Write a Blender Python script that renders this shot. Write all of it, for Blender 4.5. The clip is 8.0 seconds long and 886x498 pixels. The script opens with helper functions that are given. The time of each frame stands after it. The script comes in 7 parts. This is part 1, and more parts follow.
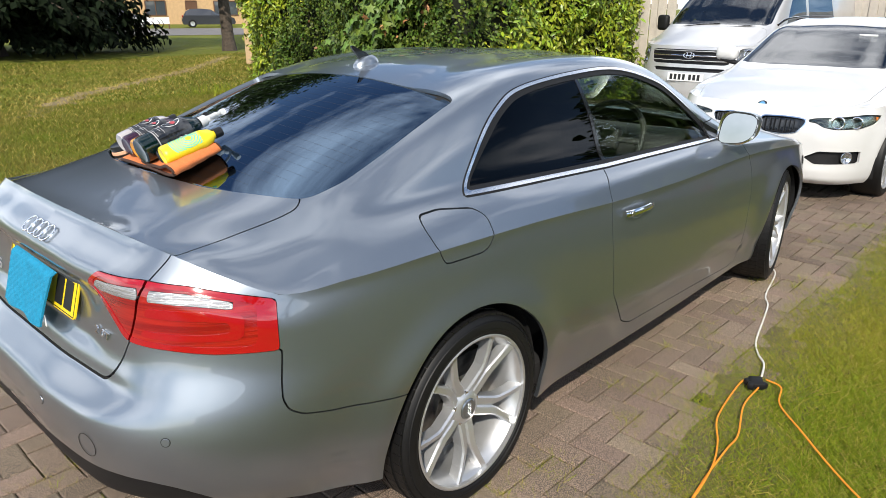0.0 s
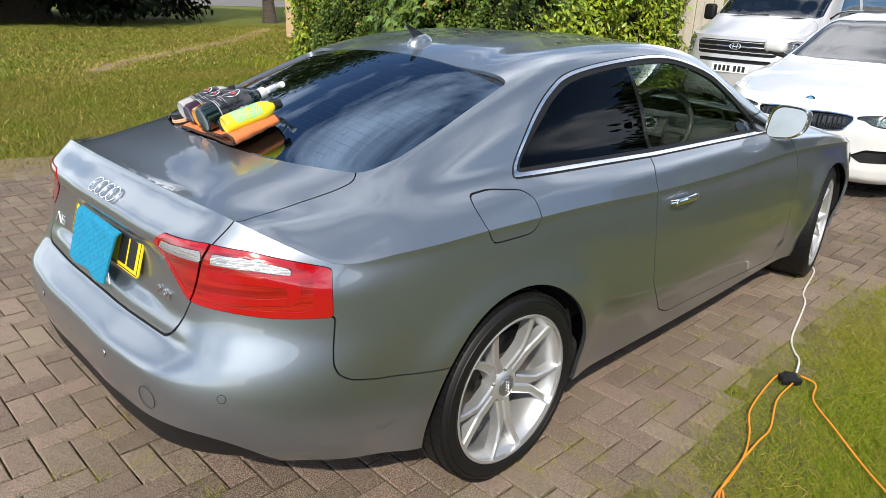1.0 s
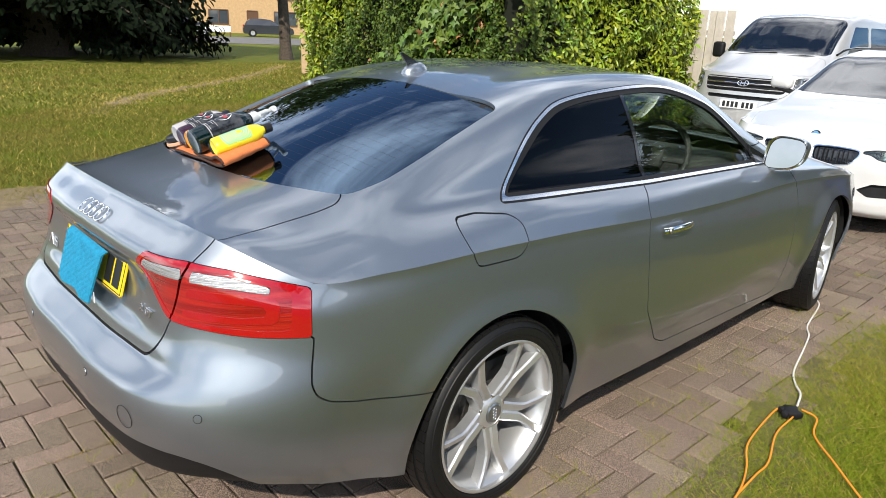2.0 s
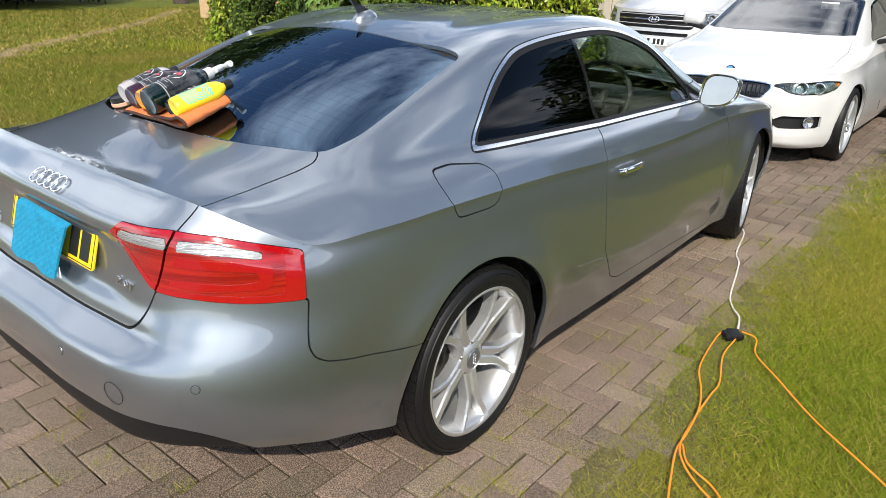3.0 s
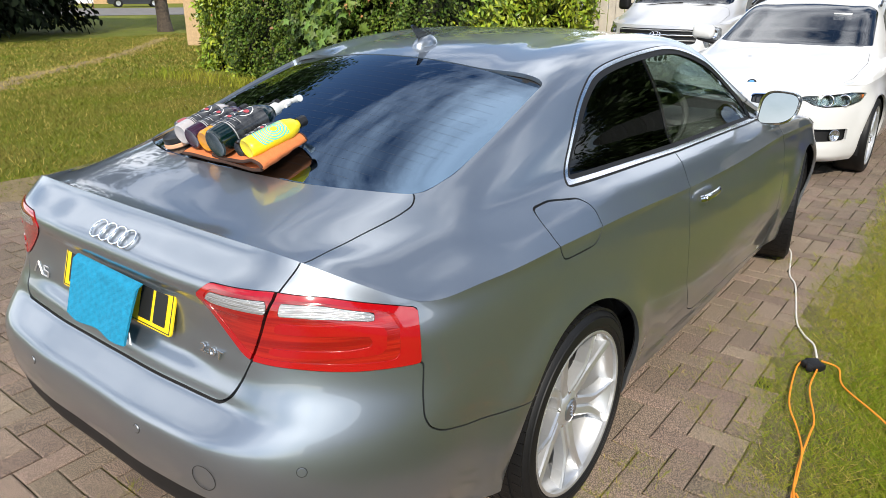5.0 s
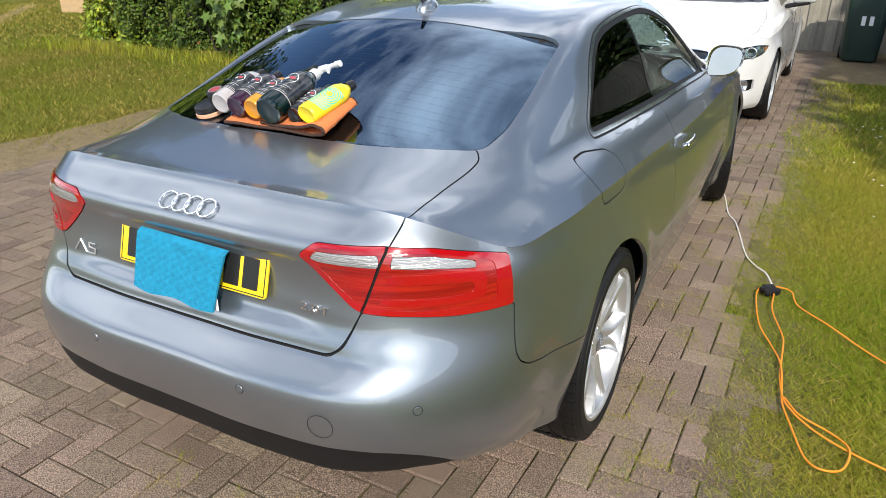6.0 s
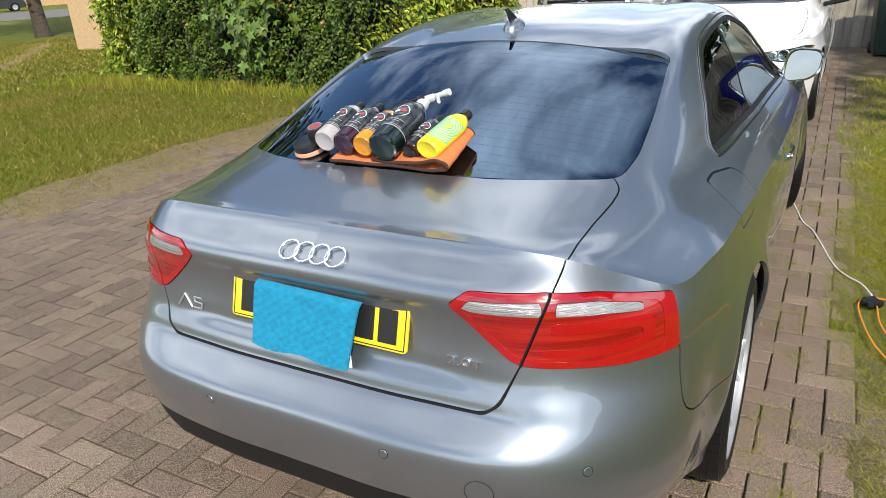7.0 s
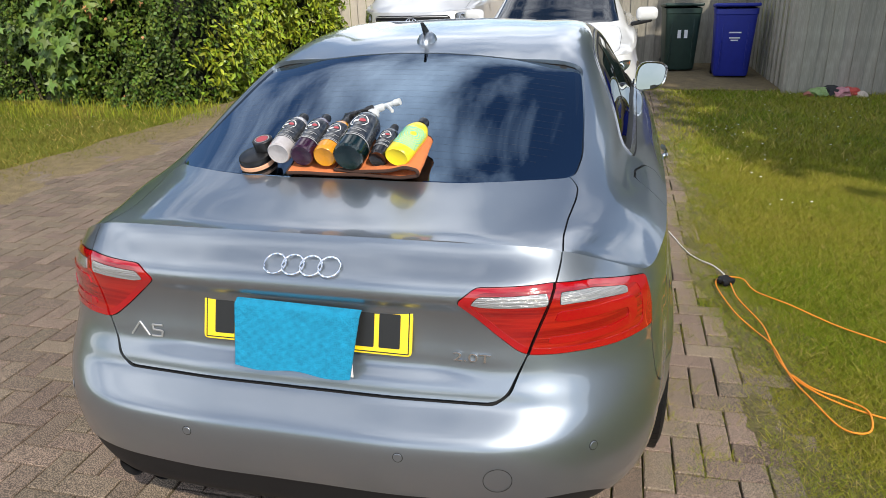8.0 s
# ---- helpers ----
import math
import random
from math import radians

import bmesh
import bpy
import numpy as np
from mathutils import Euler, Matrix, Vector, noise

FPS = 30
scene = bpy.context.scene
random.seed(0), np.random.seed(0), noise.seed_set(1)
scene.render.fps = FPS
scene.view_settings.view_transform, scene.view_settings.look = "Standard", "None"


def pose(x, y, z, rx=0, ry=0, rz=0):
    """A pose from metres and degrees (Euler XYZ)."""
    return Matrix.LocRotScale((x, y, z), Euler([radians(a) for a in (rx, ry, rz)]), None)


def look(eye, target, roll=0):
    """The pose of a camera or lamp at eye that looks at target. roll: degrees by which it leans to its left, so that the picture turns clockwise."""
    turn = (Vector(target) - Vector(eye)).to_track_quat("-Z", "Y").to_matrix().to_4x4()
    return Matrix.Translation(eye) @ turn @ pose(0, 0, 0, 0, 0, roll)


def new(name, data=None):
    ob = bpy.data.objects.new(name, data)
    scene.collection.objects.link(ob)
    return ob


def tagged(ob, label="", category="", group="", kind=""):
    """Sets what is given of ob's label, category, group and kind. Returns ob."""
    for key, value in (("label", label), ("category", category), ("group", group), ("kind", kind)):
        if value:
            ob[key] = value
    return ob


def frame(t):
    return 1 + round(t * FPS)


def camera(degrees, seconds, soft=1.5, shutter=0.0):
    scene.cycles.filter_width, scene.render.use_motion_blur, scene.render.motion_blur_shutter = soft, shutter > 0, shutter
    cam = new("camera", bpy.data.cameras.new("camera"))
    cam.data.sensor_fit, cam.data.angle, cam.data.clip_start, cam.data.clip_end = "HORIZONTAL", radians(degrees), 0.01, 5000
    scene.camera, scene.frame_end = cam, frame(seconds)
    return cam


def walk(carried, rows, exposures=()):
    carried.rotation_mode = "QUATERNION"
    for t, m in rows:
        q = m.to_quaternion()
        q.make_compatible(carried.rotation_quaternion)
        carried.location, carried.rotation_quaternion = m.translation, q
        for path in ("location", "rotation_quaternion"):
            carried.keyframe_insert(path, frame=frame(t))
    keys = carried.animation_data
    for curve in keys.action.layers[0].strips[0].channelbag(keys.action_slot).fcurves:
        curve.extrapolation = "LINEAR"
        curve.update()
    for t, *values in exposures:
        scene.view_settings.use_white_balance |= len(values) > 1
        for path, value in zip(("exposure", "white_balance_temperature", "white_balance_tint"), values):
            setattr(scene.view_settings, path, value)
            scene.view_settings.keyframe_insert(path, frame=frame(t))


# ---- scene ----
cam = camera(64.5, 8.0, soft=.8)
PATH = [
    (0, (2.132, -0.506, 1.541), (0.844, 0.879, 0.891), 0.1),
    (0.5, (2.135, -0.574, 1.557), (0.804, 0.726, 0.824), -0.9),
    (1, (2.12, -0.583, 1.546), (0.79, 0.736, 0.845), 2.2),
    (1.2, (2.141, -0.574, 1.503), (0.781, 0.754, 0.882), 2.5),
    (2.3, (2.181, -0.519, 1.523), (0.797, 0.791, 0.916), 2.4),
    (2.5, (2.14, -0.545, 1.531), (0.781, 0.766, 0.875), 2.3),
    (3, (2.044, -0.661, 1.532), (0.878, 0.782, 0.784), 1.7),
    (3.5, (2.028, -0.74, 1.545), (0.87, 0.707, 0.793), 3.0),
    (4, (1.995, -0.772, 1.527), (0.686, 0.534, 0.765), 1.8),
    (4.5, (1.825, -0.732, 1.518), (0.459, 0.566, 0.846), -1.2),
    (5, (1.668, -0.7, 1.529), (0.522, 0.783, 0.83), 0.2),
    (5.2, (1.599, -0.737, 1.526), (0.574, 0.821, 0.804), 0.3),
    (6.3, (1.277, -1.103, 1.55), (0.408, 0.512, 0.753), -0.3),
    (6.5, (1.203, -1.102, 1.544), (0.324, 0.524, 0.78), -0.8),
    (7, (1.023, -1.065, 1.558), (0.109, 0.547, 0.806), -3.3),
    (7.5, (0.859, -1.112, 1.549), (0.138, 0.582, 0.765), -2.2),
    (8, (0.679, -1.259, 1.563), (0.234, 0.549, 0.833), -1.6),
]
walk(cam, [(t, look(eye, target, roll)) for t, eye, target, roll in PATH], [(0, .05), (3.5, .13), (6.5, .07), (7.5, -.01), (8, -.05)])

# ---- light ----
SUN_DIR = Vector((0.47, -0.60, 0.65)).normalized()
world = bpy.data.worlds.new("sky")
scene.world = world
world.use_nodes = True
wn, wl = world.node_tree.nodes, world.node_tree.links
wn.clear()
w_out = wn.new("ShaderNodeOutputWorld")
w_bg = wn.new("ShaderNodeBackground")
w_sky = wn.new("ShaderNodeTexSky")
w_sky.sky_type = "NISHITA"
w_sky.sun_disc = False
w_sky.sun_elevation = math.asin(SUN_DIR.z)
w_sky.sun_rotation = math.atan2(SUN_DIR.x, SUN_DIR.y)
w_sky.air_density, w_sky.dust_density, w_sky.ozone_density = 1.0, 0.3, 3.0
w_co = wn.new("ShaderNodeTexCoord")
w_map = wn.new("ShaderNodeMapping")
w_map.inputs["Scale"].default_value = (1.9, 1.5, 2.6)
w_map.inputs["Location"].default_value = (0.35, 0.0, 0.2)
w_noise = wn.new("ShaderNodeTexNoise")
w_noise.inputs["Scale"].default_value = 1.5
w_noise.inputs["Detail"].default_value = 9.0
w_noise.inputs["Roughness"].default_value = 0.56
w_ramp = wn.new("ShaderNodeValToRGB")
w_ramp.color_ramp.elements[0].position, w_ramp.color_ramp.elements[1].position = 0.44, 0.68
w_mix = wn.new("ShaderNodeMixRGB")
w_mix.inputs["Color2"].default_value = (16.0, 16.4, 17.2, 1)
wl.new(w_co.outputs["Generated"], w_map.inputs["Vector"])
wl.new(w_map.outputs["Vector"], w_noise.inputs["Vector"])
wl.new(w_noise.outputs["Fac"], w_ramp.inputs["Fac"])
wl.new(w_ramp.outputs["Color"], w_mix.inputs["Fac"])
wl.new(w_sky.outputs["Color"], w_mix.inputs["Color1"])
wl.new(w_mix.outputs["Color"], w_bg.inputs["Color"])
w_bg.inputs["Strength"].default_value = 0.150
wl.new(w_bg.outputs["Background"], w_out.inputs["Surface"])
sun = new("sun", bpy.data.lights.new("sun", "SUN"))
sun.data.energy, sun.data.angle, sun.data.color = 5.0, radians(0.6), (1.0, 0.92, 0.80)
sun.matrix_world = look(SUN_DIR * 50, (0, 0, 0))

# ---- materials ----
def material(name, color, rough=0.5, metal=0.0, coat=0.0, coat_rough=0.03, vary=0.0, scale=8.0, fine=0.0, fine_scale=120.0,
             bump=0.0, bump_scale=60.0, bump_dist=0.002, trans=0.0, ior=1.5, emit=0.0, random_tint=0.0, island_tint=0.0,
             second=None, subsurface=0.0, stretch=None, coat_ior=1.5, spec_tint=None, spec=0.5, rough_vary=0.0, hue_vary=0.0):
    """A Principled material with mottling at two scales, grain relief and, for pieces, a tint of their own."""
    m = bpy.data.materials.new(name)
    m.use_nodes = True
    n, l = m.node_tree.nodes, m.node_tree.links
    b = n["Principled BSDF"]
    b.inputs["Roughness"].default_value = rough
    b.inputs["Metallic"].default_value = metal
    b.inputs["Coat Weight"].default_value = coat
    b.inputs["Coat Roughness"].default_value = coat_rough
    b.inputs["Transmission Weight"].default_value = trans
    b.inputs["IOR"].default_value = ior
    b.inputs["Specular IOR Level"].default_value = spec
    if subsurface:
        b.inputs["Subsurface Weight"].default_value = subsurface
        b.inputs["Subsurface Radius"].default_value = (0.01, 0.01, 0.005)
    if emit:
        b.inputs["Emission Color"].default_value = (*color, 1)
        b.inputs["Emission Strength"].default_value = emit
    b.inputs["Coat IOR"].default_value = coat_ior
    if spec_tint:
        b.inputs["Specular Tint"].default_value = (*spec_tint, 1)
    co = n.new("ShaderNodeTexCoord")
    place = co.outputs["Object"]
    if stretch:
        mp = n.new("ShaderNodeMapping")
        mp.inputs["Scale"].default_value = stretch
        l.new(place, mp.inputs["Vector"])
        place = mp.outputs["Vector"]
    socket = None

    def rgb(c):
        node = n.new("ShaderNodeRGB")
        node.outputs[0].default_value = (*c, 1)
        return node.outputs[0]

    def noise_fac(sc, detail=4.0, lo=0.3, hi=0.7):
        t = n.new("ShaderNodeTexNoise")
        t.inputs["Scale"].default_value, t.inputs["Detail"].default_value = sc, detail
        l.new(place, t.inputs["Vector"])
        r = n.new("ShaderNodeMapRange")
        r.inputs["From Min"].default_value, r.inputs["From Max"].default_value = lo, hi
        l.new(t.outputs["Fac"], r.inputs["Value"])
        return r.outputs["Result"]

    def mixed(a, c, fac, amount=1.0, kind="MIX"):
        x = n.new("ShaderNodeMixRGB")
        x.blend_type = kind
        if amount == 1.0:
            l.new(fac, x.inputs["Fac"])
        else:
            k = n.new("ShaderNodeMath")
            k.operation = "MULTIPLY"
            k.inputs[1].default_value = amount
            l.new(fac, k.inputs[0])
            l.new(k.outputs[0], x.inputs["Fac"])
        l.new(a, x.inputs["Color1"])
        l.new(c, x.inputs["Color2"])
        return x.outputs["Color"]

    socket = rgb(color)
    if second:
        socket = mixed(socket, rgb(second), noise_fac(scale, 5.0, 0.38, 0.62))
    if vary:
        socket = mixed(socket, rgb([c * (1 - vary) for c in color]), noise_fac(scale * 2.3, 5.0))
    if fine:
        socket = mixed(socket, rgb([min(1, c * (1 + 1.2 * fine)) for c in color]), noise_fac(fine_scale, 2.0, 0.45, 0.7), fine)
    tint = None
    if random_tint:
        tint = n.new("ShaderNodeObjectInfo").outputs["Random"]
    if island_tint:
        tint = n.new("ShaderNodeNewGeometry").outputs["Random Per Island"]
    if tint is not None:
        amount = random_tint or island_tint
        h = n.new("ShaderNodeHueSaturation")
        r = n.new("ShaderNodeMapRange")
        r.inputs["To Min"].default_value, r.inputs["To Max"].default_value = 1 - amount, 1 + amount
        l.new(tint, r.inputs["Value"])
        l.new(r.outputs["Result"], h.inputs["Value"])
        if hue_vary:
            k = n.new("ShaderNodeMath")
            k.operation = "MULTIPLY"
            k.inputs[1].default_value = 7.31
            f = n.new("ShaderNodeMath")
            f.operation = "FRACT"
            l.new(tint, k.inputs[0])
            l.new(k.outputs[0], f.inputs[0])
            r2 = n.new("ShaderNodeMapRange")
            r2.inputs["To Min"].default_value, r2.inputs["To Max"].default_value = 0.5 - hue_vary, 0.5 + hue_vary
            l.new(f.outputs[0], r2.inputs["Value"])
            l.new(r2.outputs["Result"], h.inputs["Hue"])
        l.new(socket, h.inputs["Color"])
        socket = h.outputs["Color"]
    l.new(socket, b.inputs["Base Color"])
    if rough_vary:
        r = n.new("ShaderNodeMapRange")
        r.inputs["To Min"].default_value, r.inputs["To Max"].default_value = rough - rough_vary, rough + rough_vary
        l.new(noise_fac(scale * 1.7, 4.0), r.inputs["Value"])
        l.new(r.outputs["Result"], b.inputs["Roughness"])
    if bump:
        t = n.new("ShaderNodeTexNoise")
        t.inputs["Scale"].default_value, t.inputs["Detail"].default_value = bump_scale, 6.0
        l.new(place, t.inputs["Vector"])
        u = n.new("ShaderNodeBump")
        u.inputs["Strength"].default_value, u.inputs["Distance"].default_value = bump, bump_dist
        l.new(t.outputs["Fac"], u.inputs["Height"])
        l.new(u.outputs["Normal"], b.inputs["Normal"])
    return m


PAINT = material("grey_metallic_paint", (0.285, 0.318, 0.354), rough=0.36, metal=0.9, coat=1.0, coat_rough=0.015, coat_ior=1.68, fine=0.18, fine_scale=1400, vary=0.03, scale=3)
SEAM = material("seam_black", (0.008, 0.008, 0.009), rough=0.9)
BLACK_TRIM = material("black_grained_plastic", (0.009, 0.009, 0.010), rough=0.55, spec=0.3, bump=0.3, bump_scale=900, bump_dist=0.0005, vary=0.2)
GLOSS_BLACK = material("gloss_black", (0.01, 0.01, 0.011), rough=0.12, coat=0.5)
TINT_GLASS = material("dark_tinted_glass", (0.10, 0.11, 0.12), rough=0.0, trans=1.0, ior=1.5)
# blue specular tint puts the reflected sky's blue into the glass colour
BACK_GLASS = material("privacy_glass", (0.010, 0.014, 0.022), rough=0.0, trans=1.0, ior=2.55, spec_tint=(0.42, 0.68, 1.0))
HEATER = material("heater_wire", (0.030, 0.030, 0.032), rough=0.6, spec=0.3)
PRIVACY = material("privacy_side_glass", (0.008, 0.009, 0.011), rough=0.0, trans=1.0, ior=1.28)
CLEAR_GLASS = material("green_tinted_glass", (0.56, 0.66, 0.62), rough=0.0, trans=1.0, ior=1.5)
CHROME = material("bright_chrome", (0.86, 0.87, 0.88), rough=0.09, metal=1.0, rough_vary=0.03)
SATIN = material("satin_aluminium_trim", (0.88, 0.88, 0.88), rough=0.20, metal=1.0)
ALLOY = material("silver_painted_alloy", (0.60, 0.61, 0.62), rough=0.34, metal=0.75, coat=0.6, vary=0.06, scale=14, fine=0.2, fine_scale=700)
RUBBER = material("tyre_rubber", (0.006, 0.006, 0.0065), rough=0.55, spec=0.35, vary=0.25, scale=12, bump=0.25, bump_scale=300, bump_dist=0.0008)
RED_LENS = material("red_lamp_lens", (0.34, 0.003, 0.006), rough=0.06, coat=1.0, coat_rough=0.01, spec=0.6)
DARK_RED_LENS = material("deep_red_lens", (0.22, 0.003, 0.004), rough=0.12, coat=1.0, coat_rough=0.01, second=(0.36, 0.010, 0.006), scale=14, stretch=(0.25, 0.25, 7), bump=0.3, bump_scale=40, bump_dist=0.003)
CLEAR_LENS = material("clear_ribbed_lens", (0.50, 0.50, 0.50), rough=0.15, metal=0.55, coat=1.0, coat_rough=0.02, vary=0.4, scale=16, stretch=(0.5, 0.5, 14), bump=0.8, bump_scale=30, bump_dist=0.004)
INTERIOR = material("charcoal_cabin_trim", (0.03, 0.03, 0.032), rough=0.7, vary=0.3, bump=0.2, bump_scale=400)
SCREEN_GLASS = material("sky_reflecting_screen", (0.12, 0.13, 0.14), rough=0.0, trans=1.0, ior=2.1)
AMBER_LENS = material("amber_reflex", (0.75, 0.13, 0.02), rough=0.12, coat=1.0)
SEAT_CLOTH = material("dark_grey_seat_leather", (0.045, 0.045, 0.048), rough=0.5, vary=0.2, bump=0.2, bump_scale=300)
DISC = material("worn_brake_disc_steel", (0.32, 0.30, 0.28), rough=0.4, metal=0.9, vary=0.3, scale=20)
MIRROR = material("mirror_glass", (0.33, 0.35, 0.37), rough=0.0, metal=1.0)
PLATE_YELLOW = material("reflective_yellow_plate", (0.85, 0.60, 0.012), rough=0.35, coat=0.5)
PLATE_WHITE = material("reflective_white_plate", (0.8, 0.8, 0.78), rough=0.35, coat=0.5)
PRINT_BLACK = material("black_print", (0.012, 0.012, 0.012), rough=0.45)
WHITE_PRINT = material("white_print", (0.8, 0.8, 0.8), rough=0.5)

# ---- tools ----
def mesh_of(name, verts, faces, mat, parent=None, label="", smooth=True, normals=None, sharp=None):
    """One mesh object from plain lists; a child of parent if one is given."""
    me = bpy.data.meshes.new(name)
    me.from_pydata([tuple(v) for v in verts], [], [tuple(f) for f in faces])
    me.update()
    if mat is not None:
        me.materials.append(mat)
    if smooth:
        me.polygons.foreach_set("use_smooth", [True] * len(me.polygons))
    if normals is not None:
        me.normals_split_custom_set_from_vertices([tuple(v) for v in normals])
    elif smooth and sharp:
        me.set_sharp_from_angle(angle=radians(sharp))
    ob = new(name, me)
    if parent is not None:
        ob.parent = parent
    if label:
        tagged(ob, label)
    return ob


def part(name, geo, mat, parent, label="", smooth=True, sharp=35):
    return mesh_of(name, geo[0], geo[1], mat, parent, label, smooth, None, sharp)


def thing(name, at=(0, 0, 0), label="", category="", group="", kind=""):
    ob = new(name)
    ob.empty_display_size = 0.1
    ob.location = at
    return tagged(ob, label, category, group, kind)


def join(*geos):
    vs, fs = [], []
    for v, f in geos:
        k = len(vs)
        vs.extend(tuple(p) for p in v)
        fs.extend(tuple(i + k for i in q) for q in f)
    return vs, fs


def moved(geo, m):
    return [tuple(m @ Vector(v)) for v in geo[0]], geo[1]


def box(cx, cy, cz, sx, sy, sz, bevel=0.0, seg=2):
    bm = bmesh.new()
    bmesh.ops.create_cube(bm, size=1.0, matrix=Matrix.Translation((cx, cy, cz)) @ Matrix.Diagonal((sx, sy, sz, 1)))
    if bevel:
        bmesh.ops.bevel(bm, geom=list(bm.edges), offset=min(bevel, 0.49 * min(sx, sy, sz)), segments=seg, profile=0.5, affect="EDGES")
    vs = [tuple(v.co) for v in bm.verts]
    bm.verts.index_update()
    fs = [tuple(v.index for v in f.verts) for f in bm.faces]
    bm.free()
    return vs, fs


def lathe(profile, seg=32, closed=False):
    """profile: (radius, height) pairs, turned about z."""
    vs, fs = [], []
    n = len(profile)
    for k in range(seg):
        a = 2 * math.pi * k / seg
        vs += [(r * math.cos(a), r * math.sin(a), z) for r, z in profile]
    for k in range(seg):
        p, q = k * n, (k + 1) % seg * n
        for i in range(n - 1 + closed):
            j = (i + 1) % n
            fs.append((p + i, q + i, q + j, p + j))
    return vs, fs


def smooth_path(pts, per=8):
    """Points of a Catmull-Rom curve through pts."""
    p = [Vector(v) for v in pts]
    p = [2 * p[0] - p[1]] + p + [2 * p[-1] - p[-2]]
    out = []
    for i in range(1, len(p) - 2):
        a, b, c, d = p[i - 1:i + 3]
        for k in range(per):
            t = k / per
            out.append(0.5 * ((2 * b) + (c - a) * t + (2 * a - 5 * b + 4 * c - d) * t * t + (3 * b - a - 3 * c + d) * t ** 3))
    out.append(p[-2])
    return out


def tube(pts, radius, seg=8, cap=True, flat=1.0):
    """A round bar along pts; radius may be a list."""
    vs, fs = [], []
    p = [Vector(v) for v in pts]
    up = Vector((0, 0, 1))
    for i, c in enumerate(p):
        d = (p[min(i + 1, len(p) - 1)] - p[max(i - 1, 0)]).normalized()
        u = d.cross(up if abs(d.z) < 0.95 else Vector((1, 0, 0))).normalized()
        w = u.cross(d)
        r = radius[i] if isinstance(radius, (list, tuple)) else radius
        vs += [tuple(c + u * (r * math.cos(2 * math.pi * k / seg)) + w * (flat * r * math.sin(2 * math.pi * k / seg))) for k in range(seg)]
    for i in range(len(p) - 1):
        for k in range(seg):
            a, b = i * seg + k, i * seg + (k + 1) % seg
            fs.append((a, b, b + seg, a + seg))
    if cap:
        fs.append(tuple(range(seg))[::-1])
        fs.append(tuple(range((len(p) - 1) * seg, len(p) * seg)))
    return vs, fs


def prism(poly, thick, bevel=0.0):
    """A flat plate: poly (x, y) pairs extruded from z=0 to thick."""
    bm = bmesh.new()
    f = bm.faces.new([bm.verts.new((x, y, 0)) for x, y in poly])
    ex = bmesh.ops.extrude_face_region(bm, geom=[f])
    bmesh.ops.translate(bm, verts=[v for v in ex["geom"] if isinstance(v, bmesh.types.BMVert)], vec=(0, 0, thick))
    bmesh.ops.recalc_face_normals(bm, faces=list(bm.faces))
    if bevel:
        bmesh.ops.bevel(bm, geom=[e for e in bm.edges if abs(e.verts[0].co.z - thick) < 1e-6 and abs(e.verts[1].co.z - thick) < 1e-6],
                        offset=bevel, segments=2, profile=0.5, affect="EDGES")
    bm.verts.index_update()
    vs = [tuple(v.co) for v in bm.verts]
    fs = [tuple(v.index for v in f.verts) for f in bm.faces]
    bm.free()
    return vs, fs


def hermite(ts, values):
    """A smooth function through knots; values may be numbers or tuples."""
    ts, values = np.array(ts, float), np.array(values, float)
    slope = np.gradient(values, ts, axis=0)

    def at(t):
        t = np.clip(np.asarray(t, float), ts[0], ts[-1])
        i = np.clip(np.searchsorted(ts, t, side="right") - 1, 0, len(ts) - 2)
        h = ts[i + 1] - ts[i]
        u = (t - ts[i]) / h
        if values.ndim > 1:
            h, u = h[..., None], u[..., None]
        return ((2 * u ** 3 - 3 * u ** 2 + 1) * values[i] + (u ** 3 - 2 * u ** 2 + u) * h * slope[i]
                + (3 * u ** 2 - 2 * u ** 3) * values[i + 1] + (u ** 3 - u ** 2) * h * slope[i + 1])
    return at


def ease(x):
    x = np.clip(x, 0, 1)
    return x * x * (3 - 2 * x)


def rounded(poly, r, n=5):
    """A closed polygon with its corners rounded by about r."""
    out = []
    k = len(poly)
    for i in range(k):
        a, b, c = (np.array(poly[(i + j) % k], float) for j in (-1, 0, 1))
        la, lc = np.linalg.norm(a - b), np.linalg.norm(c - b)
        p, q = b + (a - b) * min(0.45, r / la), b + (c - b) * min(0.45, r / lc)
        for j in range(n + 1):
            t = j / n
            out.append(tuple((1 - t) ** 2 * p + 2 * t * (1 - t) * b + t * t * q))
    return out


def inside(poly, u, v):
    """Signed distance to a closed polygon, positive inside."""
    p = np.array(poly, float)
    q = np.roll(p, -1, axis=0)
    best = np.full(u.shape, 1e9)
    odd = np.zeros(u.shape, bool)
    for (ax, ay), (bx, by) in zip(p, q):
        ex, ey = bx - ax, by - ay
        t = np.clip(((u - ax) * ex + (v - ay) * ey) / max(ex * ex + ey * ey, 1e-12), 0, 1)
        best = np.minimum(best, (u - ax - t * ex) ** 2 + (v - ay - t * ey) ** 2)
        if ay != by:
            odd ^= ((ay > v) != (by > v)) & (u < (bx - ax) * (v - ay) / (by - ay) + ax)
    return np.sqrt(best) * np.where(odd, 1, -1)


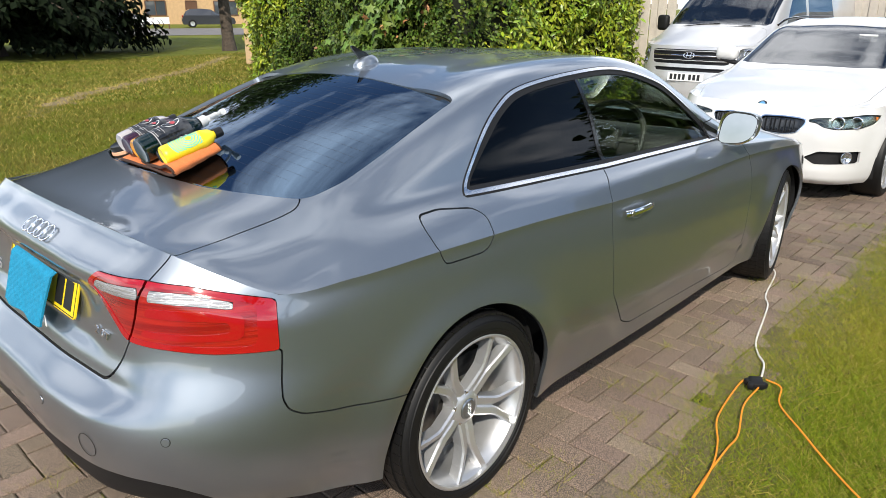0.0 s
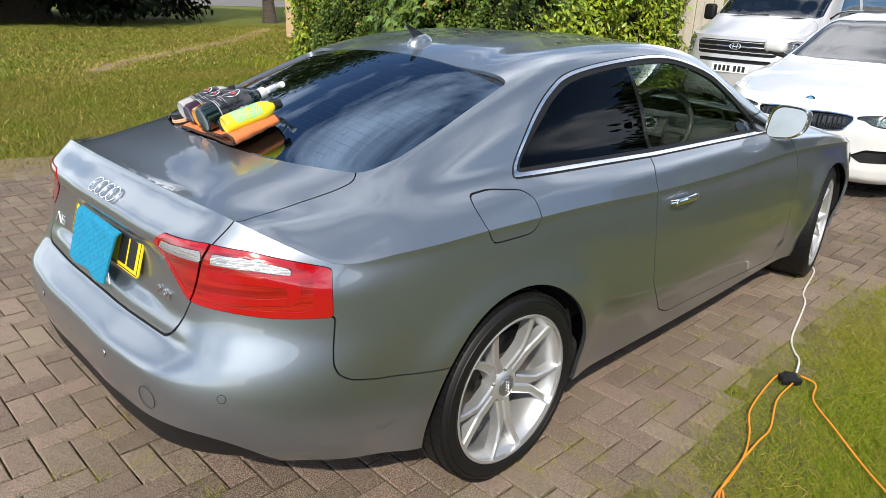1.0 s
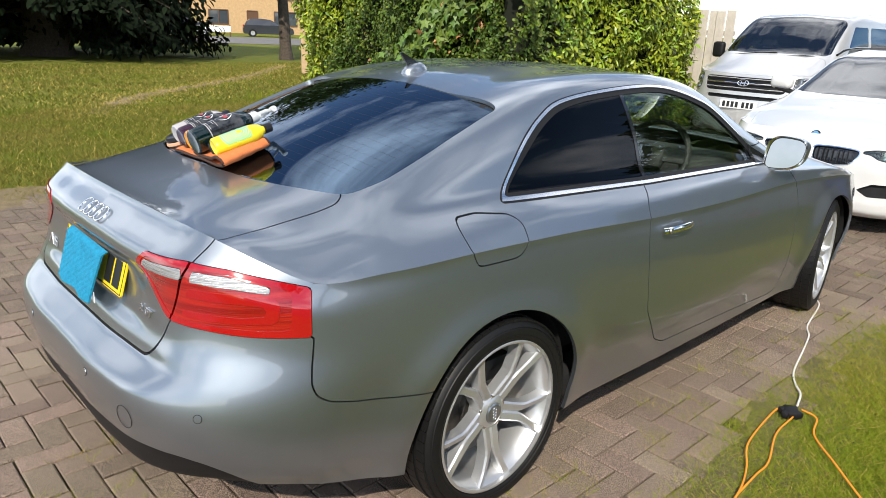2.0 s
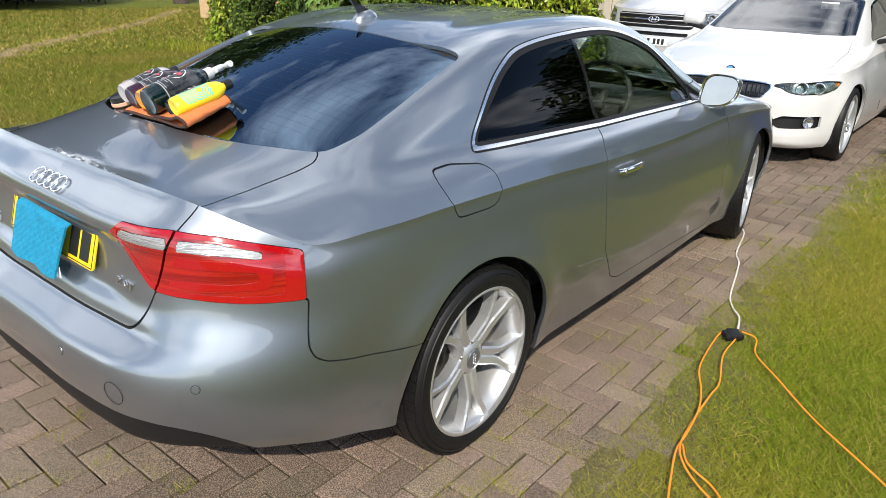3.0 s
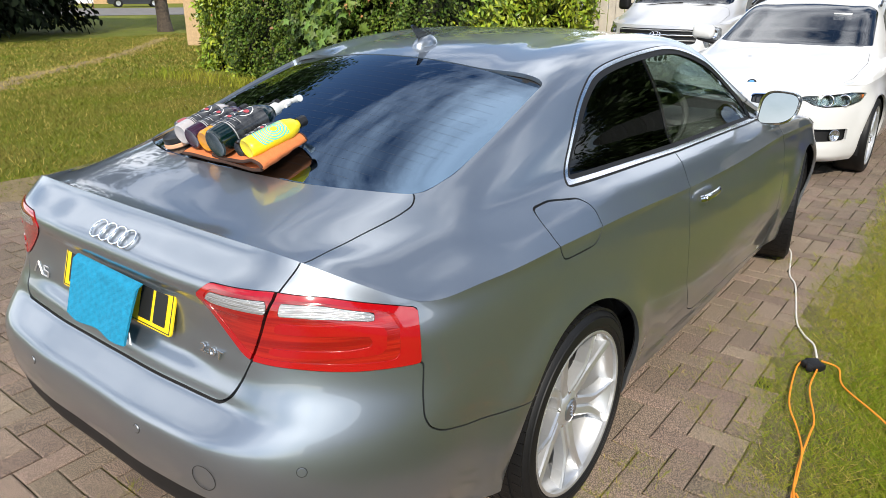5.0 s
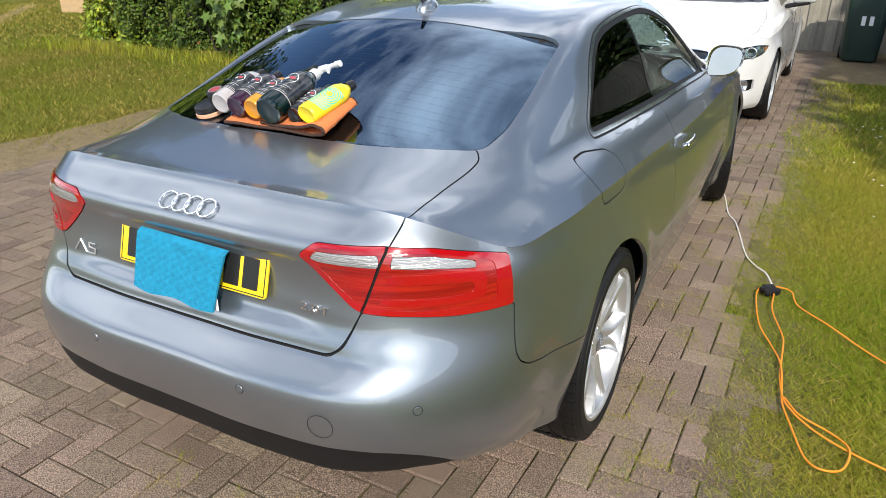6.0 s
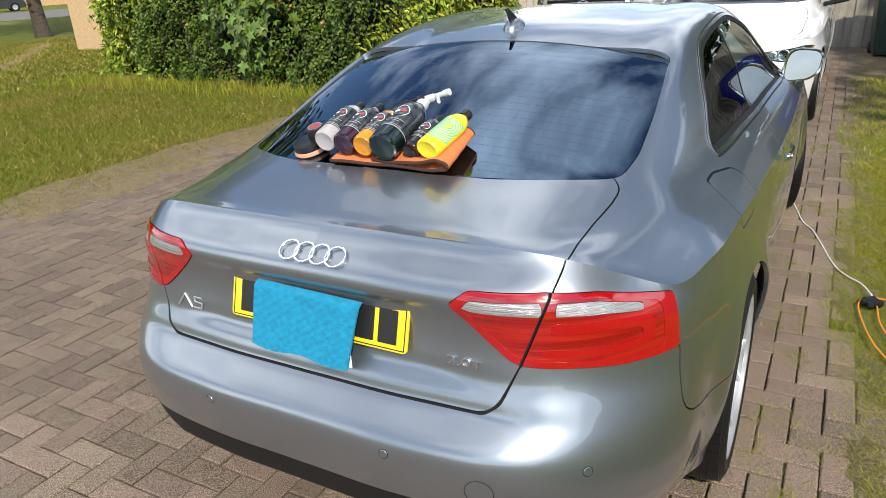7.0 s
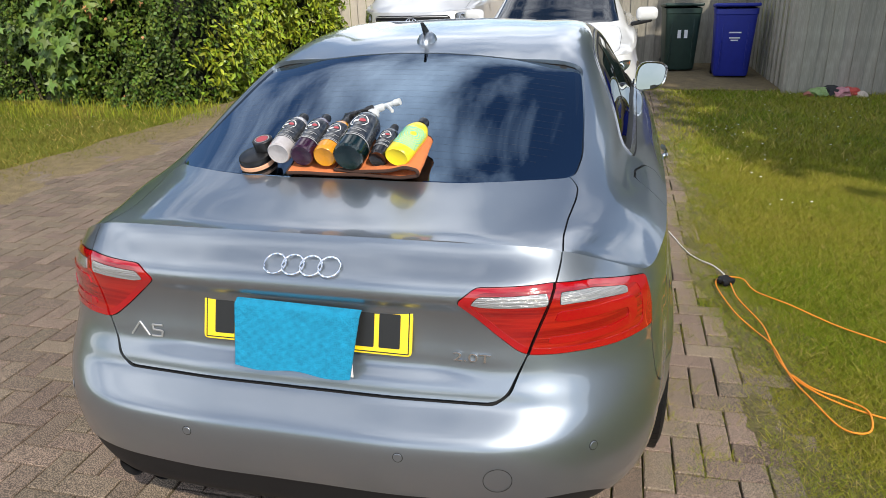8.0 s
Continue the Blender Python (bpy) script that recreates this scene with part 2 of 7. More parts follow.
class Skin:
    """A smooth sheet of quads with normals, and coordinates (a, b) to cut panels out of it."""

    def __init__(self, grid, a, b, flip=False):
        n, m = grid.shape[:2]
        du, dv = np.gradient(grid, axis=0), np.gradient(grid, axis=1)
        nor = np.cross(du, dv)
        nor /= np.maximum(np.linalg.norm(nor, axis=2, keepdims=True), 1e-9)
        if flip:
            nor = -nor
        self.pos, self.nor = grid.reshape(-1, 3), nor.reshape(-1, 3)
        self.a, self.b = a.reshape(-1), b.reshape(-1)
        i, j = np.meshgrid(np.arange(n - 1), np.arange(m - 1), indexing="ij")
        k = (i * m + j).reshape(-1)
        quads = np.stack([k, k + m, k + m + 1, k + 1], axis=1)
        self.faces = (quads[:, ::-1] if flip else quads).tolist()

    def cut(self, *fields):
        """The piece where every field (one number a vertex) is positive: positions, normals, faces."""
        pos, nor, faces = self.pos, self.nor, self.faces
        fields = [np.asarray(f, float) for f in fields]
        for index in range(len(fields)):
            f = fields[index]
            arr = f > 0
            kept, extra, made = [], [], {}
            base = len(pos)
            for q in faces:
                s = [arr[v] for v in q]
                if all(s):
                    kept.append(q)
                elif any(s):
                    poly = []
                    for v, w in zip(q, q[1:] + q[:1]):
                        if arr[v]:
                            poly.append(v)
                        if arr[v] != arr[w]:
                            key = (min(v, w), max(v, w))
                            if key not in made:
                                made[key] = base + len(extra)
                                extra.append((key, f[key[0]] / (f[key[0]] - f[key[1]])))
                            poly.append(made[key])
                    if len(poly) > 2:
                        kept.append(poly)
            if extra:
                i0 = np.array([k[0] for k, _ in extra])
                i1 = np.array([k[1] for k, _ in extra])
                t = np.array([t for _, t in extra])
                mix = lambda arr_: np.concatenate([arr_, arr_[i0] + (arr_[i1] - arr_[i0]) * (t[:, None] if arr_.ndim > 1 else t)])
                pos, nor = mix(pos), mix(nor)
                fields = [mix(g) for g in fields]
            faces = kept
        return pos, nor, faces


def shell(piece, depth, offset=0.0, both=True, back=False):
    """Rims of a cut piece turned inwards by depth, mirrored to the other side if both; back closes it to a slab."""
    pos, nor, faces = piece
    used = sorted({v for f in faces for v in f})
    slot = {v: k for k, v in enumerate(used)}
    pos, nor = pos[used], nor[used]
    nor = nor / np.maximum(np.linalg.norm(nor, axis=1, keepdims=True), 1e-9)
    pos = pos + nor * offset
    faces = [[slot[v] for v in f] for f in faces]
    count = {}
    for f in faces:
        for v, w in zip(f, f[1:] + f[:1]):
            count[(v, w)] = 1
    vs, ns, fs = list(pos), list(nor), list(faces)
    for v, w in count:
        if (w, v) not in count and max(abs(pos[v][0]), abs(pos[w][0])) > 1e-4:
            k = len(vs)
            side = np.cross(pos[w] - pos[v], nor[v])
            side = side / max(np.linalg.norm(side), 1e-9)
            vs += [pos[v], pos[w], pos[w] - nor[w] * depth, pos[v] - nor[v] * depth]
            ns += [side] * 4
            fs.append([k + 1, k, k + 3, k + 2])
    if back:
        k = len(vs)
        vs += list(pos - nor * depth)
        ns += list(-nor)
        fs += [[v + k for v in f[::-1]] for f in faces]
    vs, ns = np.array(vs), np.array(ns)
    if both:
        k = len(vs)
        flip = np.array([-1.0, 1.0, 1.0])
        vs, ns = np.concatenate([vs, vs * flip]), np.concatenate([ns, ns * flip])
        fs = fs + [[v + k for v in f[::-1]] for f in fs]
    return vs, ns, fs


def slab(piece, depth, offset=0.0):
    """A cut piece as one closed sheet of glass."""
    pos, nor, faces = piece
    used = sorted({v for f in faces for v in f})
    at = {v: k for k, v in enumerate(used)}
    pos, nor = pos[used], nor[used]
    nor = nor / np.maximum(np.linalg.norm(nor, axis=1, keepdims=True), 1e-9)
    pos = pos + nor * offset
    faces = [[at[v] for v in f] for f in faces]
    n = len(pos)
    edges = {(v, w) for f in faces for v, w in zip(f, f[1:] + f[:1])}
    rim = [[w, v, v + n, w + n] for v, w in edges if (w, v) not in edges]
    return np.concatenate([pos, pos - nor * depth]), np.concatenate([nor, -nor]), faces + [[v + n for v in f[::-1]] for f in faces] + rim


def merged(*shells):
    vs, ns, fs = [], [], []
    for v, nn, f in shells:
        k = sum(len(x) for x in vs)
        vs.append(v)
        ns.append(nn)
        fs += [[i + k for i in q] for q in f]
    return np.concatenate(vs), np.concatenate(ns), fs


def mirrored(sh):
    flip = np.array([-1.0, 1.0, 1.0])
    return sh[0] * flip, sh[1] * flip, [f[::-1] for f in sh[2]]


def panel(name, sh, mat, parent, label=""):
    return mesh_of(name, sh[0], sh[2], mat, parent, label, True, sh[1])

# ---- setting ----
rng = np.random.default_rng(7)


def mesh_np(name, verts, polys, mat, parent=None, smooth=False):
    """A large mesh from arrays; polys: (n, k) vertex numbers."""
    me = bpy.data.meshes.new(name)
    n, k = polys.shape
    me.vertices.add(len(verts))
    me.vertices.foreach_set("co", np.ascontiguousarray(verts, dtype=np.float32).ravel())
    me.loops.add(n * k)
    me.loops.foreach_set("vertex_index", np.ascontiguousarray(polys, dtype=np.int32).ravel())
    me.polygons.add(n)
    me.polygons.foreach_set("loop_start", np.arange(0, n * k, k, dtype=np.int32))
    me.polygons.foreach_set("use_smooth", np.full(n, smooth))
    me.update(calc_edges=True)
    me.materials.append(mat)
    ob = new(name, me)
    if parent is not None:
        ob.parent = parent
    return ob


GRASS_SOIL = material("mown_lawn", (0.135, 0.160, 0.017), rough=0.95, second=(0.155, 0.145, 0.032), scale=0.55, vary=0.25, fine=0.5, fine_scale=40, bump=1.0, bump_scale=45, bump_dist=0.03, spec=0.2)
BLADE = material("grass_blade", (0.172, 0.218, 0.014), rough=0.7, second=(0.250, 0.246, 0.026), scale=0.7, island_tint=0.42, hue_vary=0.025, spec=0.15)
BLADE_WORN = material("worn_grass_blade", (0.112, 0.134, 0.012), rough=0.75, second=(0.155, 0.138, 0.026), scale=0.9, island_tint=0.42, hue_vary=0.025, spec=0.12)
STRAW = material("dry_grass_blade", (0.40, 0.31, 0.085), rough=0.8, island_tint=0.3, spec=0.3)
JOINT = material("sandy_paving_joint", (0.020, 0.015, 0.010), rough=0.95, second=(0.080, 0.076, 0.012), scale=2.6, fine=0.4, fine_scale=300, bump=0.6, bump_scale=200, bump_dist=0.004)
SETT = material("buff_concrete_sett", (0.118, 0.088, 0.065), rough=0.9, second=(0.084, 0.069, 0.050), vary=0.42, scale=13, fine=1.7, fine_scale=260, bump=1.0, bump_scale=260, bump_dist=0.003, random_tint=0.17, hue_vary=0.012)
SETT_FAR = material("buff_concrete_sett_joined", (0.094, 0.070, 0.051), rough=0.9, second=(0.067, 0.055, 0.040), vary=0.42, scale=7, fine=1.7, fine_scale=260, bump=1.0, bump_scale=260, bump_dist=0.003, island_tint=0.19, hue_vary=0.012)
ASPHALT = material("worn_asphalt", (0.16, 0.15, 0.14), rough=0.9, vary=0.3, scale=0.6, fine=0.3, fine_scale=60)
SOIL = material("bare_soil", (0.20, 0.150, 0.075), rough=0.95, vary=0.4, scale=5, fine=0.4, fine_scale=90, bump=1.0, bump_scale=40, bump_dist=0.02)

ground = part("ground", ([(-900, -900, -0.012), (900, -900, -0.012), (900, 900, -0.012), (-900, 900, -0.012)], [(0, 1, 2, 3)]), GRASS_SOIL, None)
tagged(ground, "mown green lawn with dry yellow patches", "lawn", kind="structure")

# drive: x from the left lawn to the right lawn
DRIVE_L, DRIVE_R = -4.28, 1.14
edge_r = lambda y: DRIVE_R + .05 * np.sin(1.7 * y + .6) + .025 * np.sin(5.1 * y) + .06 * np.clip((2.2 - y) / 2, -.5, 1)
edge_l = lambda y: DRIVE_L + .06 * np.sin(1.3 * y) + .03 * np.sin(4.3 * y + 1) + .05 * (y - 3)
drive = part("drive", box((DRIVE_L + 1.32) / 2 - .02, 4.0, -.0228, 1.36 - DRIVE_L, 26.0, .040), JOINT, None, smooth=False)
tagged(drive, "block-paved drive of worn buff-grey concrete setts with mossy joints", "drive", kind="structure")


def sett_mesh(sx, sy, seed):
    r = random.Random(seed)
    g = .0032
    vs, fs = [], []
    hx, hy = sx / 2 - g, sy / 2 - g
    j = lambda: r.uniform(-.0018, .0018)
    for inset, z in ((0, -.014), (0, .0052), (.0042, .0085)):
        vs += [(-hx + inset + j(), -hy + inset + j(), z), (hx - inset + j(), -hy + inset + j(), z), (hx - inset + j(), hy - inset + j(), z), (-hx + inset + j(), hy - inset + j(), z)]
    for k in (0, 4):
        fs += [(k + i, k + (i + 1) % 4, k + 4 + (i + 1) % 4, k + 4 + i) for i in range(4)]
    fs.append((8, 9, 10, 11))
    return vs, fs


sett_variants = {}
for way in (0, 1):
    for seed in range(5):
        sett_variants[way, seed] = sett_mesh(.2, .1, seed) if way == 0 else sett_mesh(.1, .2, seed + 20)
sett_pieces, joined_v, joined_f = [], [], []
count = 0
for i in range(-44, 14):
    for j in range(-60, 160):
        m = (i - j) % 4
        if m == 0:
            cx, cy, way = (i + 1) * .1 - .05, (j + .5) * .1 + .05, 0
        elif m == 3:
            cx, cy, way = (i + .5) * .1 - .05, (j + 1) * .1 + .05, 1
        else:
            continue
        if not edge_l(cy) - .02 < cx < edge_r(cy) + .17 or cy > 15.8:
            continue
        tilt = (random.uniform(-.7, .7), random.uniform(-.7, .7), random.uniform(-.8, .8))
        m4 = pose(cx, cy, random.uniform(-.0025, .0025), *tilt)
        seed = random.randrange(5)
        close = (.62 < cx < 1.25 and .1 < cy < 4.2) or (-1.6 < cx < .62 and -.75 < cy < .15)
        if close and len(sett_pieces) < 300:
            sett_pieces.append((way, seed, m4))
        else:
            vs, fs = sett_variants[way, seed]
            k = len(joined_v)
            joined_v += [tuple(m4 @ Vector(v)) for v in vs]
            joined_f += [tuple(q + k for q in f) for f in fs]
far_setts = mesh_np("paving_setts", np.array(joined_v), np.array(joined_f), SETT_FAR, drive)
tagged(far_setts, kind="stuff")

# far road, bare strip
u_far = Vector((-.905, .425, 0))
v_far = Vector((.425, .905, 0))


def far_strip(d0, d1, s0, s1, z):
    return [tuple(u_far * d + v_far * s + Vector((0, 0, z))) for d, s in ((d0, s0), (d0, s1), (d1, s1), (d1, s0))], [(0, 1, 2, 3)]


ROAD_NEAR, ROAD_FAR = 43.0, 58.0
tagged(part("road", far_strip(ROAD_NEAR, ROAD_FAR, -60, 60, .004), ASPHALT, None, smooth=False), "sunlit worn grey asphalt road beyond the lawn", "road", kind="structure")
tagged(part("soil_strip", box(1.88, 10.45, -.012, 1.96, 2.95, .035, .01), SOIL, None), "bare earth and dead leaves before the bins", "soil", kind="structure")

# loose earth lying over the drive's far edge
er = np.random.default_rng(3)
ey = np.linspace(-6, 11, 120)
e_in = edge_l(ey) + .42 + .22 * ease((ey - 1.0) / 1.5) * ease((6.8 - ey) / 2) + .05 * np.sin(3.1 * ey) + er.normal(0, .035, 120)
cols = np.linspace(0, 1, 7)
ev = np.array([[edge_l(y) - .35 + (xi - edge_l(y) + .35) * c, y, .013 - .022 * max(0, c - .82) / .18 + .006 * math.sin(9 * y + 5 * c)] for y, xi in zip(ey, e_in) for c in cols])
eq = np.array([(j * 7 + i, j * 7 + i + 1, j * 7 + 8 + i, j * 7 + 7 + i) for j in range(119) for i in range(6)])
MOSSY = material("mossy_soil", (0.130, 0.105, 0.050), rough=0.95, second=(0.115, 0.108, 0.024), vary=0.4, scale=6, fine=0.5, fine_scale=120, bump=1.0, bump_scale=60, bump_dist=0.015)
ry = np.linspace(-6, 9.2, 240)
r_in = edge_r(ry) + .045 + .035 * np.sin(4.1 * ry) + er.normal(0, .022, 240)
rv = np.array([[xi + .42 * c, y, -.002 + .017 * min(1, c / .15) - .024 * c + .005 * math.sin(11 * y + 7 * c)] for y, xi in zip(ry, r_in) for c in cols ** 1.5])
rq = np.array([(j * 7 + i, j * 7 + i + 1, j * 7 + 8 + i, j * 7 + 7 + i) for j in range(239) for i in range(6)])
tagged(mesh_np("soil_margin", rv, rq, MOSSY, None, True), "mossy earth between the paving and the lawn", "soil", kind="structure")
tagged(mesh_np("soil_margin", ev, eq, SOIL, None, True), "bare trodden earth along the edge of the drive", "soil", kind="structure")


# grass blades, in patches by density
def blades(name, x0, x1, y0, y1, per, height, width, mat, keep=None, lean=1.1):
    n = int((x1 - x0) * (y1 - y0) * per)
    x, y = rng.uniform(x0, x1, n), rng.uniform(y0, y1, n)
    if keep is not None:
        ok = keep(x, y)
        x, y = x[ok], y[ok]
        n = len(x)
    h = height * rng.uniform(.45, 1.25, n)
    a, b = rng.uniform(0, 2 * np.pi, n), rng.uniform(0, 2 * np.pi, n)
    w = width * rng.uniform(.6, 1.3, n)
    lx, ly = np.cos(b) * lean * h * rng.uniform(.3, 1.5, n), np.sin(b) * lean * h * rng.uniform(.3, 1.5, n)
    dx, dy = np.cos(a) * w, np.sin(a) * w
    z0 = np.full(n, -.014)
    if height < .1:
        v = np.stack([np.stack([x - dx, y - dy, z0], 1), np.stack([x + dx, y + dy, z0], 1),
                      np.stack([x + lx + dx * .3, y + ly + dy * .3, z0 + h], 1), np.stack([x + lx - dx * .1, y + ly - dy * .1, z0 + h * .97], 1)], 1).reshape(-1, 3)
        q = (np.arange(n) * 4)[:, None] + np.arange(4)[None]
        return tagged(mesh_np(name, v, q, mat), "short mown green and straw-coloured grass blades", "grass", kind="stuff")
    v = np.stack([np.stack([x - dx, y - dy, z0], 1), np.stack([x + dx, y + dy, z0], 1),
                  np.stack([x + dx * .7 + lx * .35, y + dy * .7 + ly * .35, z0 + h * .6], 1), np.stack([x - dx * .7 + lx * .35, y - dy * .7 + ly * .35, z0 + h * .6], 1),
                  np.stack([x + lx, y + ly, z0 + h], 1), np.stack([x + lx + dx * .15, y + ly + dy * .15, z0 + h], 1)], 1).reshape(-1, 3)
    k = np.arange(n) * 6
    q = np.concatenate([np.stack([k, k + 1, k + 2, k + 3], 1), np.stack([k + 3, k + 2, k + 5, k + 4], 1)])
    ob = mesh_np(name, v, q, mat)
    return tagged(ob, "short mown green and straw-coloured grass blades", "grass", kind="stuff")


# worn track across the lawn
TRACK = [(-19.5, 12.2), (-18.1, 11.0), (-15.4, 8.6), (-13.4, 6.4), (-11.6, 4.4), (-9.5, 3.0)]
tr = [Vector(v) for v in smooth_path([(*q, 0) for q in TRACK], 10)]
tv, tq = [], []
for i, c in enumerate(tr):
    d = (tr[min(i + 1, len(tr) - 1)] - tr[max(i - 1, 0)]).normalized()
    o = Vector((-d.y, d.x, 0))
    wd = .22 + .10 * math.sin(1.9 * i) + .06 * math.sin(4.3 * i)
    tv += [tuple(c + o * (wd * k) + Vector((0, 0, -.004 - .006 * abs(k)))) for k in (-1, -.5, 0, .5, 1)]
tq = [(i * 5 + k, i * 5 + k + 1, i * 5 + 6 + k, i * 5 + 5 + k) for i in range(len(tr) - 1) for k in range(4)]
tagged(mesh_np("worn_track", np.array(tv), np.array(tq), SOIL, None, True), "worn earth track across the lawn", "track", kind="structure")
txy = np.array([(v.x, v.y) for v in tr])
off_track = lambda x, y: np.min(np.hypot(x[:, None] - txy[None, :, 0], y[:, None] - txy[None, :, 1]), axis=1) > .08 + np.abs(rng.normal(0, .16, x.shape))
by_track = lambda x, y: np.min(np.hypot(x[:, None] - txy[None, :, 0], y[:, None] - txy[None, :, 1]), axis=1) < .25 + np.abs(rng.normal(0, .5, x.shape))
right_of = lambda x, y: x > edge_r(y) + .03 + np.abs(rng.normal(0, .06, x.shape))
left_of = lambda x, y: x < edge_l(y) + .02 + np.abs(rng.normal(.0, .16, x.shape))
not_strip = lambda x, y: ~((y > 8.95 + .05 * np.sin(7 * x)) & (x > .9))
close_by = lambda x, y: right_of(x, y) & (rng.uniform(0, 1, x.shape) < np.clip((3.4 - x) / 1.3, 0, 1) * np.clip((y + 1.2) / 1.5, 0, 1) * np.clip((6.0 - y) / 1.6, 0, 1))
blades("lawn_grass", 1.0, 3.4, -1.2, 6.0, 36000, .036, .0013, BLADE, close_by)
blades("lawn_grass", 1.0, 3.4, -1.2, 6.0, 5500, .036, .0012, STRAW, close_by)
blades("lawn_grass", 1.0, 6.5, 4.6, 9.3, 2200, .045, .0040, BLADE, lambda x, y: right_of(x, y) & not_strip(x, y))
blades("lawn_grass", 2.7, 6.5, .5, 4.6, 2200, .045, .0040, BLADE)
blades("lawn_grass", 1.0, 6.5, 4.6, 9.3, 250, .055, .0042, STRAW, lambda x, y: right_of(x, y) & not_strip(x, y))
blades("lawn_grass", -10.5, -4.0, .2, 7.3, 2600, .042, .0036, BLADE_WORN, left_of)
blades("lawn_grass", -10.5, -4.0, .2, 7.3, 200, .042, .0040, STRAW, left_of)
blades("lawn_grass", -21, -10.5, 0, 14, 420, .045, .010, BLADE_WORN, off_track)
blades("lawn_grass", -21, -10.5, 0, 14, 60, .045, .010, STRAW, off_track)
blades("long_grass", -10.8, -4.1, 6.15, 7.0, 260, .17, .0040, BLADE, left_of, .5)
blades("lawn_grass", -20, -9, 2.5, 12.5, 300, .035, .008, STRAW, by_track)
# thinner grass round about
blades("lawn_grass", 2.7, 9.3, -8, .5, 1100, .045, .0045, BLADE)
blades("lawn_grass", 1.0, 2.7, -8, .5, 1500, .045, .004, BLADE, right_of)
blades("lawn_grass", 6.5, 9.3, .5, 8.8, 1100, .045, .0045, BLADE)
blades("lawn_grass", -10.5, -4.0, -8, .2, 1100, .045, .005, BLADE_WORN, left_of)
# weeds and moss in the joints
wr = random.Random(12)
PATCHES = [(-.20, .08, .06, 1), (.04, .087, .06, 1), (-.05, -.13, .05, 1), (.02, -.04, .06, .8), (.20, .12, .07, .8), (-.28, 0, .06, .8), (-.27, .15, .06, 1), (.33, .20, .07, .8), (.98, 1.30, .13, .9), (.93, 1.06, .14, .8),
           (1.05, 1.75, .12, .9), (1.08, .85, .14, 1), (.86, .80, .07, .7), (1.01, 2.0, .10, 1), (1.15, 1.14, .10, 1)]
PATCHES += [(wr.uniform(.86, 1.24), wr.uniform(.6, 5.5), wr.uniform(.04, .12), wr.uniform(.4, 1)) for _ in range(42)]
PATCHES += [(wr.uniform(-3.6, .6), wr.uniform(-1.2, .15), wr.uniform(.03, .07), wr.uniform(.3, .8)) for _ in range(16)]
near_joint = lambda x, y, w: (np.abs((x * 10) % 1 - .5) < w) | (np.abs((y * 10) % 1 - .5) < w)
in_patch = lambda x, y: np.max([k * (1 - np.hypot(x - cx, y - cy) / rr) for cx, cy, rr, k in PATCHES], axis=0)
weed_keep = lambda x, y: (in_patch(x, y) > rng.uniform(0, .9, x.shape)) & near_joint(x, y, .16)
for mat, per, high in ((BLADE, 26000, .036), (STRAW, 9000, .034)):
    for x0, x1, y0, y1 in ((.78, 1.34, .5, 5.6), (-3.7, .7, -1.3, .3)):
        tagged(blades("joint_weed", x0, x1, y0, y1, per, high, .0014, mat, weed_keep, .9), "small grass weeds growing in the paving joints", "weed")
# daisies
DAISY = material("daisy_white", (.8, .8, .76), rough=.7)
nd = 130
dx_, dy_ = rng.uniform(1.6, 5.2, nd), rng.uniform(3.5, 8.9, nd)
dx_ = np.concatenate([dx_, rng.uniform(-9.5, -5, 60)])
dy_ = np.concatenate([dy_, rng.uniform(4.6, 6.9, 60)])
r_ = rng.uniform(.006, .011, len(dx_))
dv, dq = [], []
for a in range(6):
    t = a * math.pi / 3
    dv.append(np.stack([dx_ + r_ * math.cos(t), dy_ + r_ * math.sin(t), np.full(len(dx_), .052)], 1))
dv = np.stack(dv, 1).reshape(-1, 3)
dq = np.arange(len(dx_))[:, None] * 6 + np.arange(6)[None]
tagged(mesh_np("daisies", dv, dq, DAISY), "scattered white daisies in the lawn", "daisy", kind="stuff")

# ---- plants ----
LAUREL = material("laurel_leaf", (0.165, 0.235, 0.015), rough=0.38, island_tint=0.45, hue_vary=0.03, second=(0.235, 0.285, 0.018), scale=1.5, spec=0.45)
HAWTHORN = material("hawthorn_leaf", (0.050, 0.086, 0.009), rough=0.55, island_tint=0.55, hue_vary=0.03, second=(0.092, 0.140, 0.013), scale=2.0, spec=0.35)
MAPLE = material("maple_leaf", (0.092, 0.150, 0.020), rough=0.5, island_tint=0.35, hue_vary=0.02)
BROWN_LEAF = material("dying_leaf", (0.36, 0.17, 0.07), rough=0.6, island_tint=0.4)
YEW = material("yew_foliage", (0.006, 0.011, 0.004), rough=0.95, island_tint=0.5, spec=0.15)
CANOPY = material("tree_foliage", (0.06, 0.10, 0.022), rough=0.6, island_tint=0.4)
# near-black colour stands in for the shade deep inside the hedge
HEDGE_SHADE = material("dark_hedge_core", (0.012, 0.016, 0.007), rough=1.0)
BARK = material("grey_brown_bark", (0.085, 0.065, 0.048), rough=0.95, vary=0.5, scale=6, bump=1.0, bump_scale=18, bump_dist=0.02)


